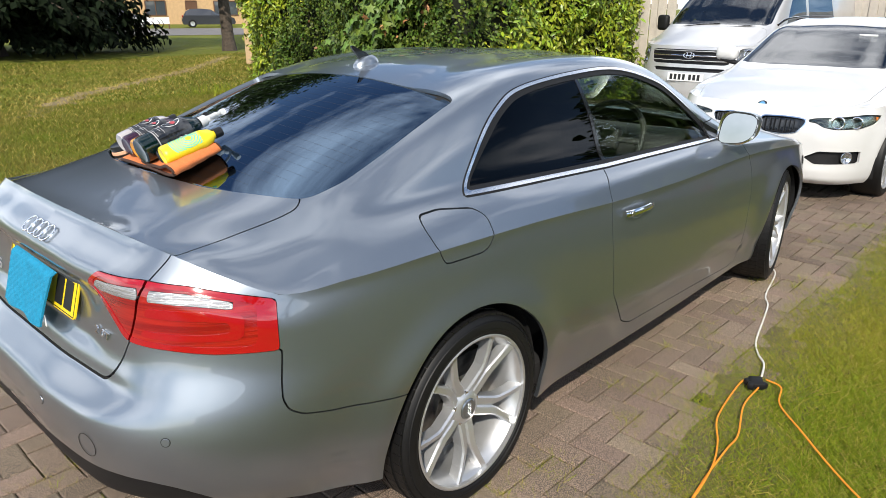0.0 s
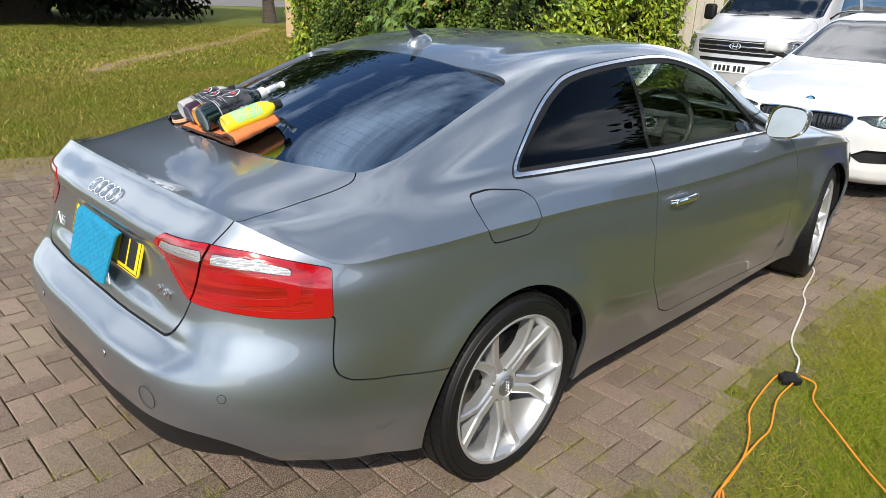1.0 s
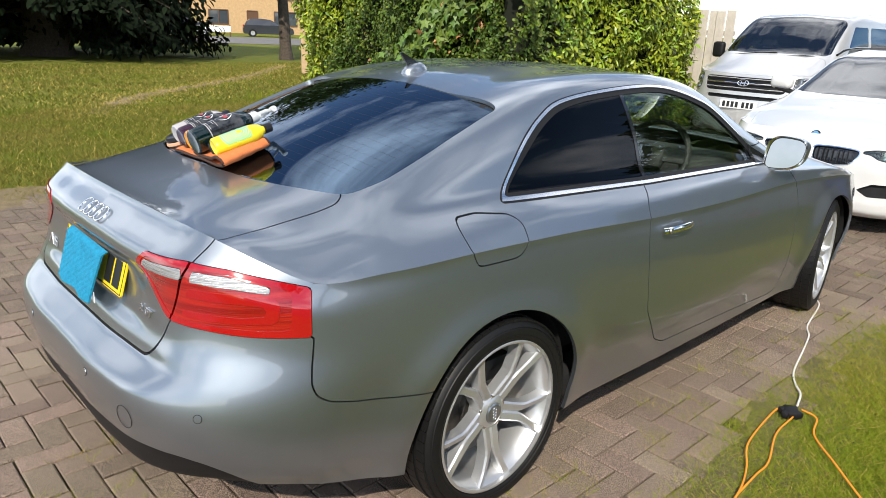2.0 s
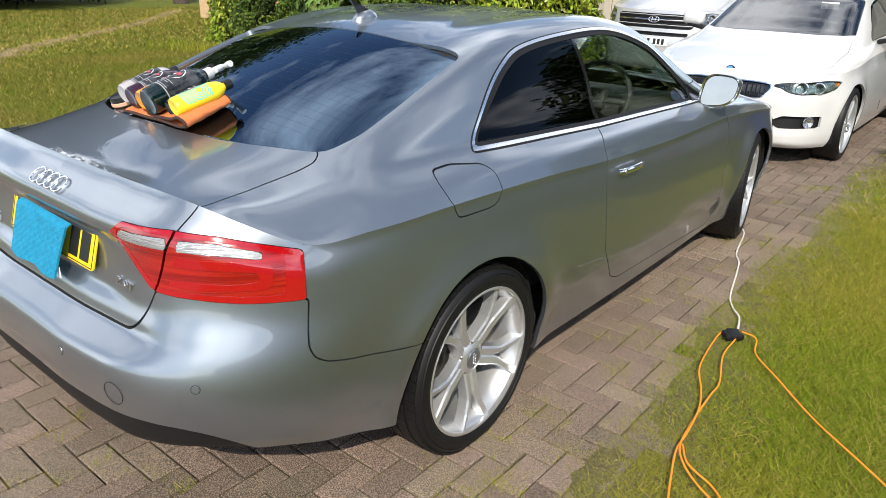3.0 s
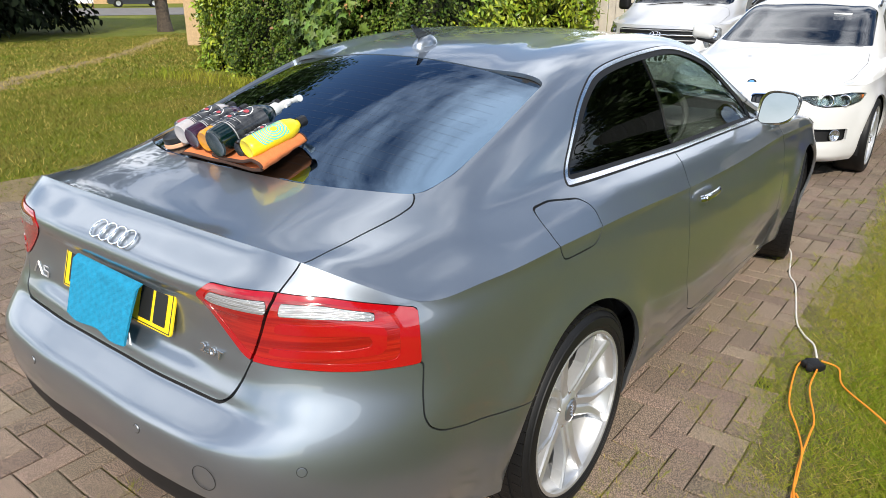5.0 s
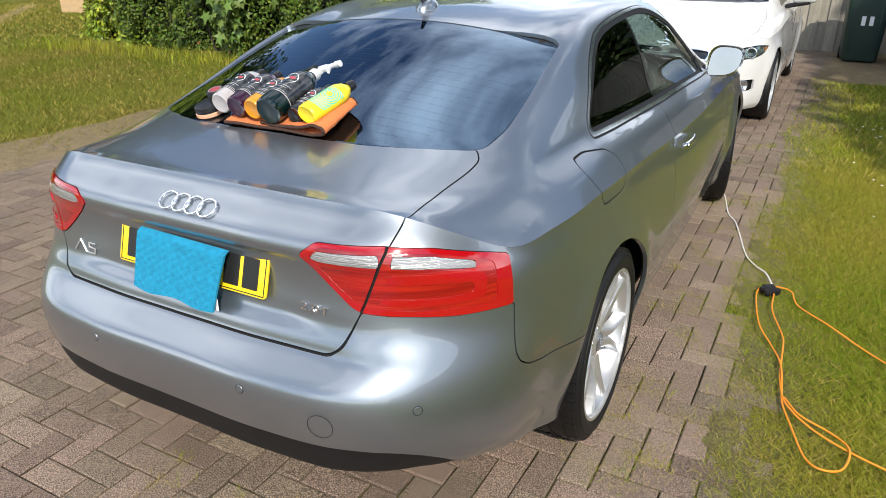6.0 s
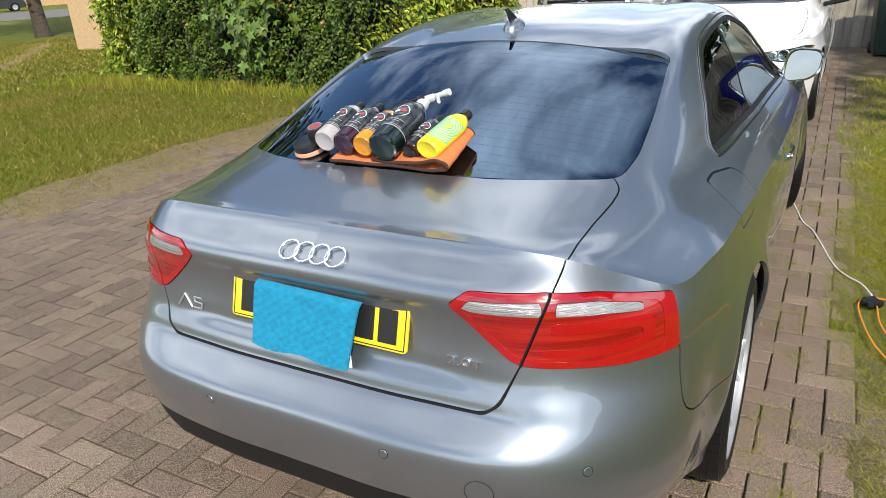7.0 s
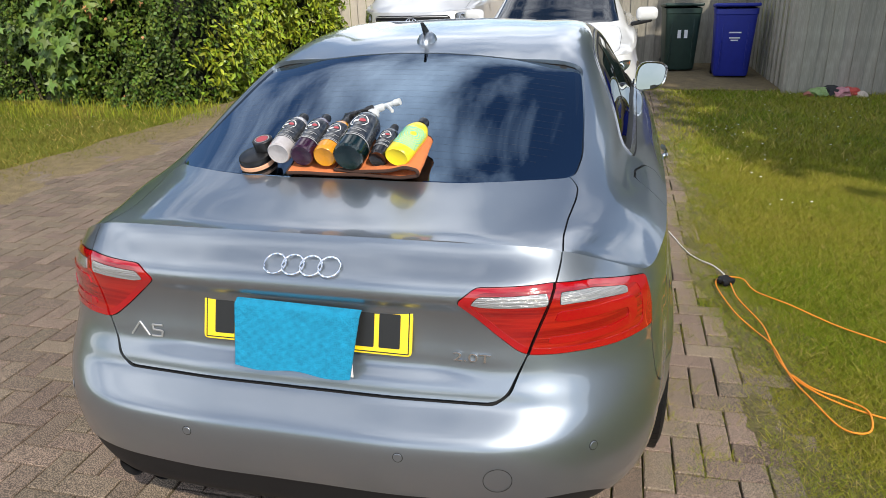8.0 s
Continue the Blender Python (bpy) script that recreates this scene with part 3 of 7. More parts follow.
def leaves(name, pos, nor, length, width, mat, parent=None, droop=.5):
    """Pointed bent leaves at pos, facing roughly along nor."""
    n = len(pos)
    L, W = length * rng.uniform(.65, 1.25, n)[:, None], width * rng.uniform(.7, 1.2, n)[:, None]
    z = nor + rng.normal(0, .55, (n, 3))
    z /= np.linalg.norm(z, axis=1, keepdims=True)
    d = rng.normal(0, 1, (n, 3)) + np.array([0, 0, -droop])
    d -= (d * z).sum(1, keepdims=True) * z
    d /= np.linalg.norm(d, axis=1, keepdims=True)
    s = np.cross(z, d)
    fold = .22 * W
    v = np.stack([pos, pos + d * L * .35 + s * W + z * fold, pos + d * L * .75 + s * W * .7 + z * fold * .6, pos + d * L - z * L * .08,
                  pos + d * L * .75 - s * W * .7 + z * fold * .6, pos + d * L * .35 - s * W + z * fold, pos + d * L * .45], 1).reshape(-1, 3)
    k = np.arange(n) * 7
    q = np.concatenate([np.stack([k, k + 1, k + 6], 1), np.stack([k + 1, k + 2, k + 6], 1), np.stack([k + 2, k + 3, k + 6], 1),
                        np.stack([k + 3, k + 4, k + 6], 1), np.stack([k + 4, k + 5, k + 6], 1), np.stack([k + 5, k, k + 6], 1)])
    return mesh_np(name, v, q, mat, parent, True)


def lobed(name, pos, nor, size, mat, parent):
    """Five-lobed leaves."""
    n = len(pos)
    z = nor + rng.normal(0, .4, (n, 3))
    z /= np.linalg.norm(z, axis=1, keepdims=True)
    d = np.array([0, 0, -1.0]) + rng.normal(0, .5, (n, 3))
    d -= (d * z).sum(1, keepdims=True) * z
    d /= np.linalg.norm(d, axis=1, keepdims=True)
    s = np.cross(z, d)
    S = size * rng.uniform(.6, 1.2, n)[:, None]
    rad = [.25, .75, .42, .95, .5, 1.1, .5, .95, .42, .75]
    vs = [pos + d * S * .3]
    for i, r in enumerate(rad):
        a = math.pi + 2 * math.pi * i / 10
        vs.append(pos + d * S * (.3 + r * .75 * math.cos(a)) + s * S * r * .75 * math.sin(a) - z * S * .12 * r)
    v = np.stack(vs, 1).reshape(-1, 3)
    k = np.arange(n) * 11
    q = np.concatenate([np.stack([k, k + 1 + i, k + 1 + (i + 1) % 10], 1) for i in range(10)])
    return mesh_np(name, v, q, mat, parent, False)


def hedge_face(a, b, height, count, bulge, seed):
    """Points and normals over a lumpy upright face from a to b (x, y), on its right-hand side."""
    g = np.random.default_rng(seed)
    a, b = np.array(a, float), np.array(b, float)
    t, h = g.uniform(0, 1, count), g.uniform(0, 1, count) ** 1.05 * height
    d = (b - a) / np.linalg.norm(b - a)
    n = np.array([d[1], -d[0]])
    L = np.linalg.norm(b - a)
    s = t * L
    lump = .16 * np.sin(2.1 * s + 1.3 * h + seed) + .11 * np.sin(4.7 * s - 2.9 * h) + .07 * np.sin(9.1 * s + 6.3 * h + 2) + .05 * np.sin(15 * s - 13 * h)
    belly = bulge * np.sin(np.clip(h / 3, 0, 1.15) * np.pi * .8 + .25)
    out = lump + belly + g.uniform(-.16, .05, count)
    p = np.stack([a[0] + d[0] * s + n[0] * out, a[1] + d[1] * s + n[1] * out, h], 1)
    nn = np.stack([np.full(count, n[0]), np.full(count, n[1]), np.full(count, .35)], 1)
    return p, nn, s


hedge = thing("boundary_hedge", (-7.5, 7.2, -.035), "tall mixed garden hedge of glossy laurel and dark hawthorn", "hedge")
inv = Matrix.Translation((7.5, -7.2, .035))
HEDGE_A, HEDGE_B, HEDGE_C = (-11.0, 7.75), (-4.75, 6.95), (-4.35, 11.4)
HH = 4.0


def hedge_bits(name, p, nn, mask, kind, **kw):
    q = p[mask] + np.array([7.5, -7.2, .035])
    ob = leaves(name, q, nn[mask], parent=hedge, **kw) if kind == "leaf" else lobed(name, q, nn[mask], parent=hedge, **kw)
    return tagged(ob, kind="stuff")


p, nn, s = hedge_face(HEDGE_A, HEDGE_B, HH, 62000, .18, 3)
edge_noise = s + .5 * np.sin(2.3 * p[:, 2]) + rng.normal(0, .25, len(s))
laurel_part = (edge_noise < 1.9)
maple_part = (edge_noise > 4.45) & (edge_noise < 5.5) & (p[:, 2] > .55 + .3 * np.sin(5 * s)) & (rng.uniform(0, 1, len(s)) < .15)
rest = ~laurel_part
hedge_bits("laurel_leaves", p, nn, laurel_part & (rng.uniform(0, 1, len(s)) < .5), "leaf", length=.115, width=.022, mat=LAUREL)
hedge_bits("hawthorn_leaves", p, nn, rest, "leaf", length=.055, width=.019, mat=HAWTHORN)
hedge_bits("maple_leaves", p + nn * .10, nn, maple_part, "lobed", size=.15, mat=MAPLE)
hedge_bits("brown_leaves", p + nn * .13, nn, (edge_noise > 5.2) & (edge_noise < 5.6) & (p[:, 2] > 1.2) & (rng.uniform(0, 1, len(s)) < .035), "lobed", size=.10, mat=BROWN_LEAF)
hedge_bits("dry_leaves", p + nn * .05, nn, rest & (rng.uniform(0, 1, len(s)) < .0025), "leaf", length=.06, width=.02, mat=BROWN_LEAF)
p, nn, s = hedge_face(HEDGE_B, HEDGE_C, HH, 21000, .18, 5)
hm = (s + .5 * np.sin(3 * p[:, 2]) + rng.normal(0, .25, len(s))) < .8
hedge_bits("hawthorn_leaves", p, nn, hm, "leaf", length=.065, width=.021, mat=HAWTHORN)
hedge_bits("laurel_leaves", p, nn, ~hm, "leaf", length=.12, width=.023, mat=LAUREL)
p, nn, s = hedge_face((-11.2, 12.0), HEDGE_A, HH, 9000, .15, 8)
hedge_bits("laurel_leaves", p, nn, s > -1, "leaf", length=.115, width=.022, mat=LAUREL)
# plain dark block behind the leaves, its shade put into the colour
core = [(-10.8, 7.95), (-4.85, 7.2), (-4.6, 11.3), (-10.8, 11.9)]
part("hedge_core", ([(x + 7.5, y - 7.2, z + .035) for z in (-.03, HH - .1) for x, y in core], [(0, 1, 5, 4), (1, 2, 6, 5), (2, 3, 7, 6), (3, 0, 4, 7), (4, 5, 6, 7)]), HEDGE_SHADE, hedge, smooth=False)
for k in range(14):
    x = -10.4 + k * .42
    part("stem", moved(tube([(x, 7.85 - .11 * k * .42 * 1.1, 0), (x + random.uniform(-.1, .1), 7.6 - .11 * k * .42, .6)], [.025, .012], 6), Matrix.Translation((7.5, -7.2, 0))), BARK, hedge)

# yew: a dark spreading tree with boughs near the ground
def tree(name, at, label, trunk_r, trunk_h, lean=(0, 0)):
    th = thing(name, at, label, "tree")
    pts = smooth_path([(0, 0, -.1), (lean[0] * .3, lean[1] * .3, trunk_h * .35), (lean[0] * .7, lean[1] * .7, trunk_h * .7), (lean[0], lean[1], trunk_h)], 4)
    rad = [trunk_r * (1.25 - .75 * i / (len(pts) - 1)) if i else trunk_r * 1.6 for i in range(len(pts))]
    part("trunk", tube(pts, rad, 12), BARK, th)
    return th


yew = tree("yew_tree", (-25.5, 6.6, -.035), "large dark yew tree with drooping boughs", .60, 9.0)
yp, yn = [], []
for k in range(240):
    a = random.uniform(0, 2 * math.pi)
    h0 = random.uniform(.9, 7.0) if k < 170 else random.uniform(7.0, 12.5)
    reach = (5.8 - .34 * max(0, h0 - 2)) * random.uniform(.65, 1.05)
    tip = Vector((math.cos(a) * reach, math.sin(a) * reach, h0 - .8 - random.uniform(0, .5)))
    root = Vector((math.cos(a) * .3, math.sin(a) * .3, h0 + .2))
    if k < 40:
        part("limb", tube([root, root.lerp(tip, .5) + Vector((0, 0, .35)), tip], [.09, .05, .015], 6), BARK, yew)
    n = 290
    t = rng.uniform(.25, 1.05, n)
    c = np.array(root)[None] + (np.array(tip) - np.array(root))[None] * t[:, None] + np.array([0, 0, 1])[None] * (.9 * t * (1 - t))[:, None]
    c += rng.normal(0, .16 + .22, (n, 3)) * np.array([1, 1, .45])
    c[:, 2] = np.maximum(c[:, 2], .25 + rng.uniform(0, .4, n))
    yp.append(c)
    yn.append(np.repeat(np.array([[math.cos(a), math.sin(a), .6]]), n, axis=0))
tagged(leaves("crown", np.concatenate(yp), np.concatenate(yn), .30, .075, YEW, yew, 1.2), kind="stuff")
small_tree = tree("young_tree", (-22.6, 14.2, -.035), "tall garden tree with a bare leaning trunk", .19, 6.5, (-.9, .2))
sp = []
for k in range(130):
    a, h0, rr = random.uniform(0, 2 * math.pi), random.uniform(4.4, 11.5), random.uniform(.5, 4.6)
    tip = Vector((-.9 + math.cos(a) * rr, .2 + math.sin(a) * rr, h0))
    if k < 14:
        part("limb", tube([(-.8, .2, 4.2 + .08 * k), tip.lerp(Vector((-.9, .2, 5)), .4), tip], [.06, .04, .012], 6), BARK, small_tree)
    sp.append(np.array(tip)[None] + rng.normal(0, .55, (150, 3)))
sp = np.concatenate(sp)
tagged(leaves("crown", sp, np.tile(np.array([[0, 0, 1.0]]), (len(sp), 1)), .30, .11, CANOPY, small_tree), kind="stuff")

# tall trees beside and behind the lawn; the first, unseen, is added to shade fence and bins
def broadleaf(at, label, trunk_h, clumps, each):
    th = tree("broadleaf_tree", at, label, .24, trunk_h, (-.2, .3))
    tp = []
    for i, (cx_, cy_, cz_, rr_) in enumerate(clumps):
        part("limb", tube([(-.15, .2, trunk_h * .7 + .12 * i), (cx_ * .6, cy_ * .6, cz_ - rr_ * .6), (cx_, cy_, cz_)], [.11, .07, .02], 8), BARK, th)
        d = rng.normal(0, 1, (each, 3))
        d /= np.linalg.norm(d, axis=1, keepdims=True)
        tp.append(np.array([[cx_, cy_, cz_]]) + d * rr_ * rng.uniform(.2, 1.0, (each, 1)) ** .6 * (1 + .2 * np.sin(4 * d[:, :1] + 5 * d[:, 2:3])))
    tp = np.concatenate(tp)
    tagged(leaves("crown", tp, np.tile(np.array([[0, 0, 1.0]]), (len(tp), 1)), .36, .14, CANOPY, th), kind="stuff")


broadleaf((11.6, -.5, -.012), "tall unseen broadleaf tree added to shade the fence and bins", 7.0,
          [(-2.1, -1.0, 8.2, 1.8), (-2.1, 1.3, 8.4, 2.1), (-1.9, 3.7, 8.6, 2.1), (-.2, -1.6, 8.8, 2.0), (-.2, .8, 9.2, 2.3), (-.2, 3.2, 9.0, 2.2), (1.6, .2, 8.6, 2.0), (1.6, 2.5, 8.8, 2.1), (.9, 5.0, 8.6, 2.0)], 1250)
broadleaf((5.2, 16.5, -.012), "broadleaf tree behind the garden fence", 4.0,
          [(-1.8, 0, 4.0, 2.0), (.4, -.8, 3.6, 2.0), (2.2, .2, 4.2, 2.2), (-.6, .5, 6.0, 2.2), (1.4, .3, 6.4, 2.0)], 1800)

# ---- fences, walls, bins, cables, far things ----
FENCE = material("weathered_grey_fence_board", (0.36, 0.335, 0.275), rough=0.92, second=(0.28, 0.265, 0.205), vary=0.35, scale=4, fine=0.3, fine_scale=60, stretch=(1, 1, 0.12), bump=0.5, bump_scale=45, bump_dist=0.004, random_tint=0.13, hue_vary=0.01)
FENCE_PALE = material("pale_fence_board", (0.55, 0.50, 0.43), rough=0.85, vary=0.2, scale=3, fine=0.3, fine_scale=90, random_tint=0.10)
TAN_WALL = material("tan_brick_wall", (0.52, 0.36, 0.20), rough=0.9, vary=0.25, scale=7, fine=0.3, fine_scale=60)
BIN_GREEN = material("dark_green_bin_plastic", (0.018, 0.045, 0.034), rough=0.45, vary=0.25, scale=5)
BIN_BLUE = material("blue_bin_plastic", (0.012, 0.025, 0.30), rough=0.4, vary=0.15, scale=5)
CABLE_WHITE = material("white_flex", (0.72, 0.70, 0.66), rough=0.5)
CABLE_ORANGE = material("orange_flex", (0.85, 0.28, 0.02), rough=0.45)
board_meshes = {}


def fence(name, a, b, height, mat, label, board=.145, seed=1):
    r = random.Random(seed)
    a, b = Vector((*a, -.03)), Vector((*b, -.03))
    L = (b - a).length
    d = (b - a).normalized()
    th = thing(name, a, label, "fence")
    th.rotation_euler = (0, 0, math.atan2(d.y, d.x))
    n = max(1, round(L / board))
    w = L / n
    for i in range(n):
        key = (name, i % 4)
        h = height + .012 * math.sin(i * 1.7)
        x0 = i * w
        if key not in board_meshes:
            me = bpy.data.meshes.new("board")
            vs, fs = box(w / 2, .011, height / 2, w + .012, .022, height, .004, 1)
            me.from_pydata(vs, [], fs)
            me.materials.append(mat)
            board_meshes[key] = me
        ob = new("board", board_meshes[key])
        ob.parent = th
        ob.matrix_basis = pose(x0, -.024 * (i % 2), .02 + .01 * math.sin(i * 1.7), 0, r.uniform(-.4, .4), 0)
    for z in (.35, height - .35):
        part("rail", box(L / 2, .045, z, L, .04, .08, .004), mat, th, smooth=False)
    for k in range(int(L / 1.8) + 1):
        part("post", box(min(k * 1.8, L - .04), .06, height / 2, .09, .09, height + .04, .006), mat, th, smooth=False)
    return th


fence("board_fence", (2.87, 8.80), (9.5, 8.80), 1.95, FENCE, "weathered grey close-boarded garden fence", seed=2)
fence("board_fence", (.75, 11.95), (2.87, 11.95), 1.95, FENCE, "weathered grey close-boarded fence behind the bins", seed=3)
fence("board_fence", (2.87, 11.95), (2.87, 8.84), 1.95, FENCE, "weathered grey fence return beside the bins", seed=4)
fence("board_fence", (.75, 15.9), (.75, 11.99), 1.95, FENCE, "weathered grey fence beside the parked cars", seed=5)
fence("pale_fence", (-4.4, 15.95), (.75, 15.95), 1.95, FENCE_PALE, "pale close-boarded fence behind the parked cars", seed=6)
fence("pale_fence", (-4.4, 11.55), (-3.62, 11.55), 1.95, FENCE_PALE, "pale fence panel at the end of the hedge", seed=7)
fence("board_fence", (9.5, 8.8), (9.5, -12), 1.8, FENCE, "weathered grey garden fence along the lawn", seed=8)

wall = thing("garden_wall", (-16.3, 10.95, -.03), "tan brick garden wall at the end of the hedge", "wall")
wall.rotation_euler = (0, 0, radians(14))
part("wall_body", box(2.4, .12, .9, 4.8, .24, 1.8, .01), TAN_WALL, wall, smooth=False)
part("coping", box(2.4, .12, 1.83, 4.9, .30, .06, .01), TAN_WALL, wall, smooth=False)


def wheelie_bin(at, turn, mat, label, w=.56, d=.62, h=.92):
    th = thing("wheelie_bin", at, label, "bin", "bins by the fence")
    th.rotation_euler = (0, 0, radians(turn))
    rings = []
    for z, k in ((.05, .80), (.10, .84), (h * .85, .97), (h * .86, 1.0), (h * .93, 1.0), (h * .93, .94)):
        hw, hd = w / 2 * k, d / 2 * k
        rings.append([(x, y, z) for x, y in rounded([(-hw, -hd), (hw, -hd), (hw, hd), (-hw, hd)], .05, 3)])
    n = len(rings[0])
    vs = [v for r in rings for v in r]
    fs = [(i * n + j, i * n + (j + 1) % n, i * n + n + (j + 1) % n, i * n + n + j) for i in range(len(rings) - 1) for j in range(n)] + [tuple(range(n))[::-1]]
    part("bin_body", (vs, fs), mat, th)
    lid = part("lid", join(moved(box(0, -.01, 0, w * 1.06, d * 1.06, .05, .022, 3), pose(0, 0, h * .965, -3, 0, 0)), box(0, d * .5, h * .93, w * .9, .05, .05, .015)), mat, th)
    part("lid_handle", tube([(-w * .42, d * .56, h * .95), (w * .42, d * .56, h * .95)], .014, 8), mat, th)
    for sx in (-1, 1):
        part("bin_wheel", moved(lathe([(.03, -.022), (.085, -.022), (.095, -.014), (.095, .014), (.085, .022), (.03, .022)], 20), pose(sx * w * .40, d * .40, .095, 0, 90, 0)), RUBBER, th)
        part("rib", box(sx * w * .30, -d * .455, h * .48, .016, .03, h * .66, .006), mat, th)
    return th


green_bin = wheelie_bin((1.66, 11.10, -.02), 4, BIN_GREEN, "dark green wheelie bin with a white painted mark", .55, .62, 1.06)
for x in (-.045, .055):
    part("painted_mark", box(x, -.290, .60, .052, .004, .125, .001), WHITE_PRINT, green_bin, smooth=False)
blue_bin = wheelie_bin((2.37, 10.38, -.02), -3, BIN_BLUE, "bright blue wheelie bin with white printing", .58, .62, 1.08)
for z, w in ((.745, .17), (.71, .13), (.675, .17), (.60, .15), (.565, .10)):
    part("printed_line", box(-.0, -.288, z, w, .003, .018, .0005), WHITE_PRINT, blue_bin, smooth=False)

# bag of odds and ends at the foot of the fence
junk = thing("rag_pile", (3.40, 8.62, -.03), "crumpled pile of pink, red and green rags by the fence", "rags")
for i, (x, y, z, s, c) in enumerate(((-.18, 0, .07, .13, (.30, .42, .16)), (-.05, .03, .08, .14, (.03, .03, .03)), (.07, -.02, .07, .13, (.55, .25, .27)), (.20, .02, .09, .11, (.55, .08, .06)), (.30, -.03, .05, .09, (.6, .5, .4)), (-.27, -.02, .05, .08, (.45, .16, .13)))):
    bm = bmesh.new()
    bmesh.ops.create_icosphere(bm, subdivisions=3, radius=s)
    for v in bm.verts:
        v.co *= 1 + .35 * noise.noise(v.co * 14 + Vector((i * 3.1, 0, 0)))
        v.co.z *= .55
        v.co += Vector((x, y, z * .85))
    geo = [tuple(v.co) for v in bm.verts], [tuple(v.index for v in f.verts) for f in bm.faces]
    bm.free()
    part("rag", geo, material("rag_cloth", c, rough=.9, vary=.3, scale=20), junk)

# cables on the grass
white = smooth_path([(.84, 3.90, .010), (.895, 3.79, .008), (.97, 3.42, .012), (1.03, 3.28, .012), (1.08, 3.08, .012), (1.15, 2.78, .014), (1.21, 2.64, .02), (1.27, 2.54, .03), (1.31, 2.40, .04)], 7)
tagged(part("extension_lead", tube(white, .0045, 8), CABLE_WHITE, None), "white flex running along the paving to a socket", "cable")
block = thing("socket_block", (1.31, 2.335, .012), "black trailing socket block on the grass", "socket")
part("socket_body", moved(box(0, 0, .022, .058, .066, .036, .009), pose(0, 0, 0, 4, -3, 30)), BLACK_TRIM, block)
for x, y, a in ((-.031, -.012, 60), (.031, .0, -30), (-.008, -.035, 10)):
    part("plug", moved(box(0, 0, .022, .028, .032, .028, .008), pose(x, y, 0, 5, 0, a)), BLACK_TRIM, block)
orange_runs = ([(1.30, 2.37), (1.265, 2.34), (1.26, 2.24), (1.30, 1.96), (1.36, 1.82), (1.41, 1.66), (1.43, 1.50), (1.44, 1.38), (1.48, 1.24), (1.53, 1.10), (1.58, 1.05), (1.64, 1.10), (1.655, 1.20), (1.60, 1.28), (1.50, 1.33), (1.445, 1.42)],
               [(1.33, 2.31), (1.34, 2.12), (1.40, 1.91), (1.41, 1.77), (1.42, 1.55), (1.46, 1.36), (1.60, 1.23), (1.85, 1.12), (2.3, 1.0), (2.9, .7)],
               [(1.33, 2.40), (1.40, 2.37), (1.44, 2.24), (1.57, 2.08), (1.73, 1.92), (1.89, 1.76), (2.3, 1.45), (3.0, 1.1)])
for run in orange_runs:
    pts = smooth_path([(x, y, .030 + .006 * math.sin(9 * i)) for i, (x, y) in enumerate(run)], 7)
    tagged(part("power_cable", tube(pts, .0036, 8), CABLE_ORANGE, None), "orange flex lying loosely on the grass", "cable", "orange cables")
# bright weeds and nettles before the green bin

# ---- grey coupe ----
coupe = thing("coupe_car", (0, 0, 0), "grey metallic two-door coupe with silver alloy wheels on the paved drive", "car")

CREASE = [(0, .165, 1.005), (.30, .172, 1.002), (.593, .205, .985), (.70, .275, .938), (.78, .37, .888), (.828, .55, .889), (.858, .88, .893),
          (.874, 1.3, .886), (.884, 1.8, .861), (.888, 2.3, .848), (.880, 3.1, .842), (.870, 3.6, .812), (.83, 4.1, .76), (.70, 4.45, .70), (.35, 4.59, .68), (0, 4.62, .68)]
_c = np.array(CREASE)
_arc = np.concatenate([[0], np.cumsum(np.linalg.norm(np.diff(_c, axis=0), axis=1))])
crease_raw = hermite(_arc, _c)


def faired(f, lo, hi, sigma, step=.004):
    """The curve f (numbers or tuples) blurred by sigma along its length, its ends held."""
    z = np.arange(lo, hi + step, step)
    z[-1] = hi
    v = f(z)
    v = v[:, None] if v.ndim == 1 else v
    n = int(4 * sigma / step)
    k = np.exp(-.5 * (np.arange(-n, n + 1) * step / sigma) ** 2)
    out = np.stack([np.convolve(np.pad(c, n, mode="reflect", reflect_type="odd"), k / k.sum(), mode="valid") for c in v.T], axis=1)
    if out.shape[1] == 1:
        return lambda q: np.interp(q, z, out[:, 0])
    return lambda q: np.stack([np.interp(q, z, c) for c in out.T], axis=-1)


crease = faired(crease_raw, 0, _arc[-1], .024)
_s = np.linspace(0, _arc[-1], 1200)
_cs = crease(_s)
S_TAIL = _arc[4]
side_y, side_s = _cs[_s >= S_TAIL][:, 1], _s[_s >= S_TAIL]
crease_at_y = lambda y: crease(np.interp(y, side_y, side_s))
lip_x, lip_s = _cs[_s <= S_TAIL][:, 0], _s[_s <= S_TAIL]
lip_at_x = lambda x: crease(np.interp(x, lip_x, lip_s))

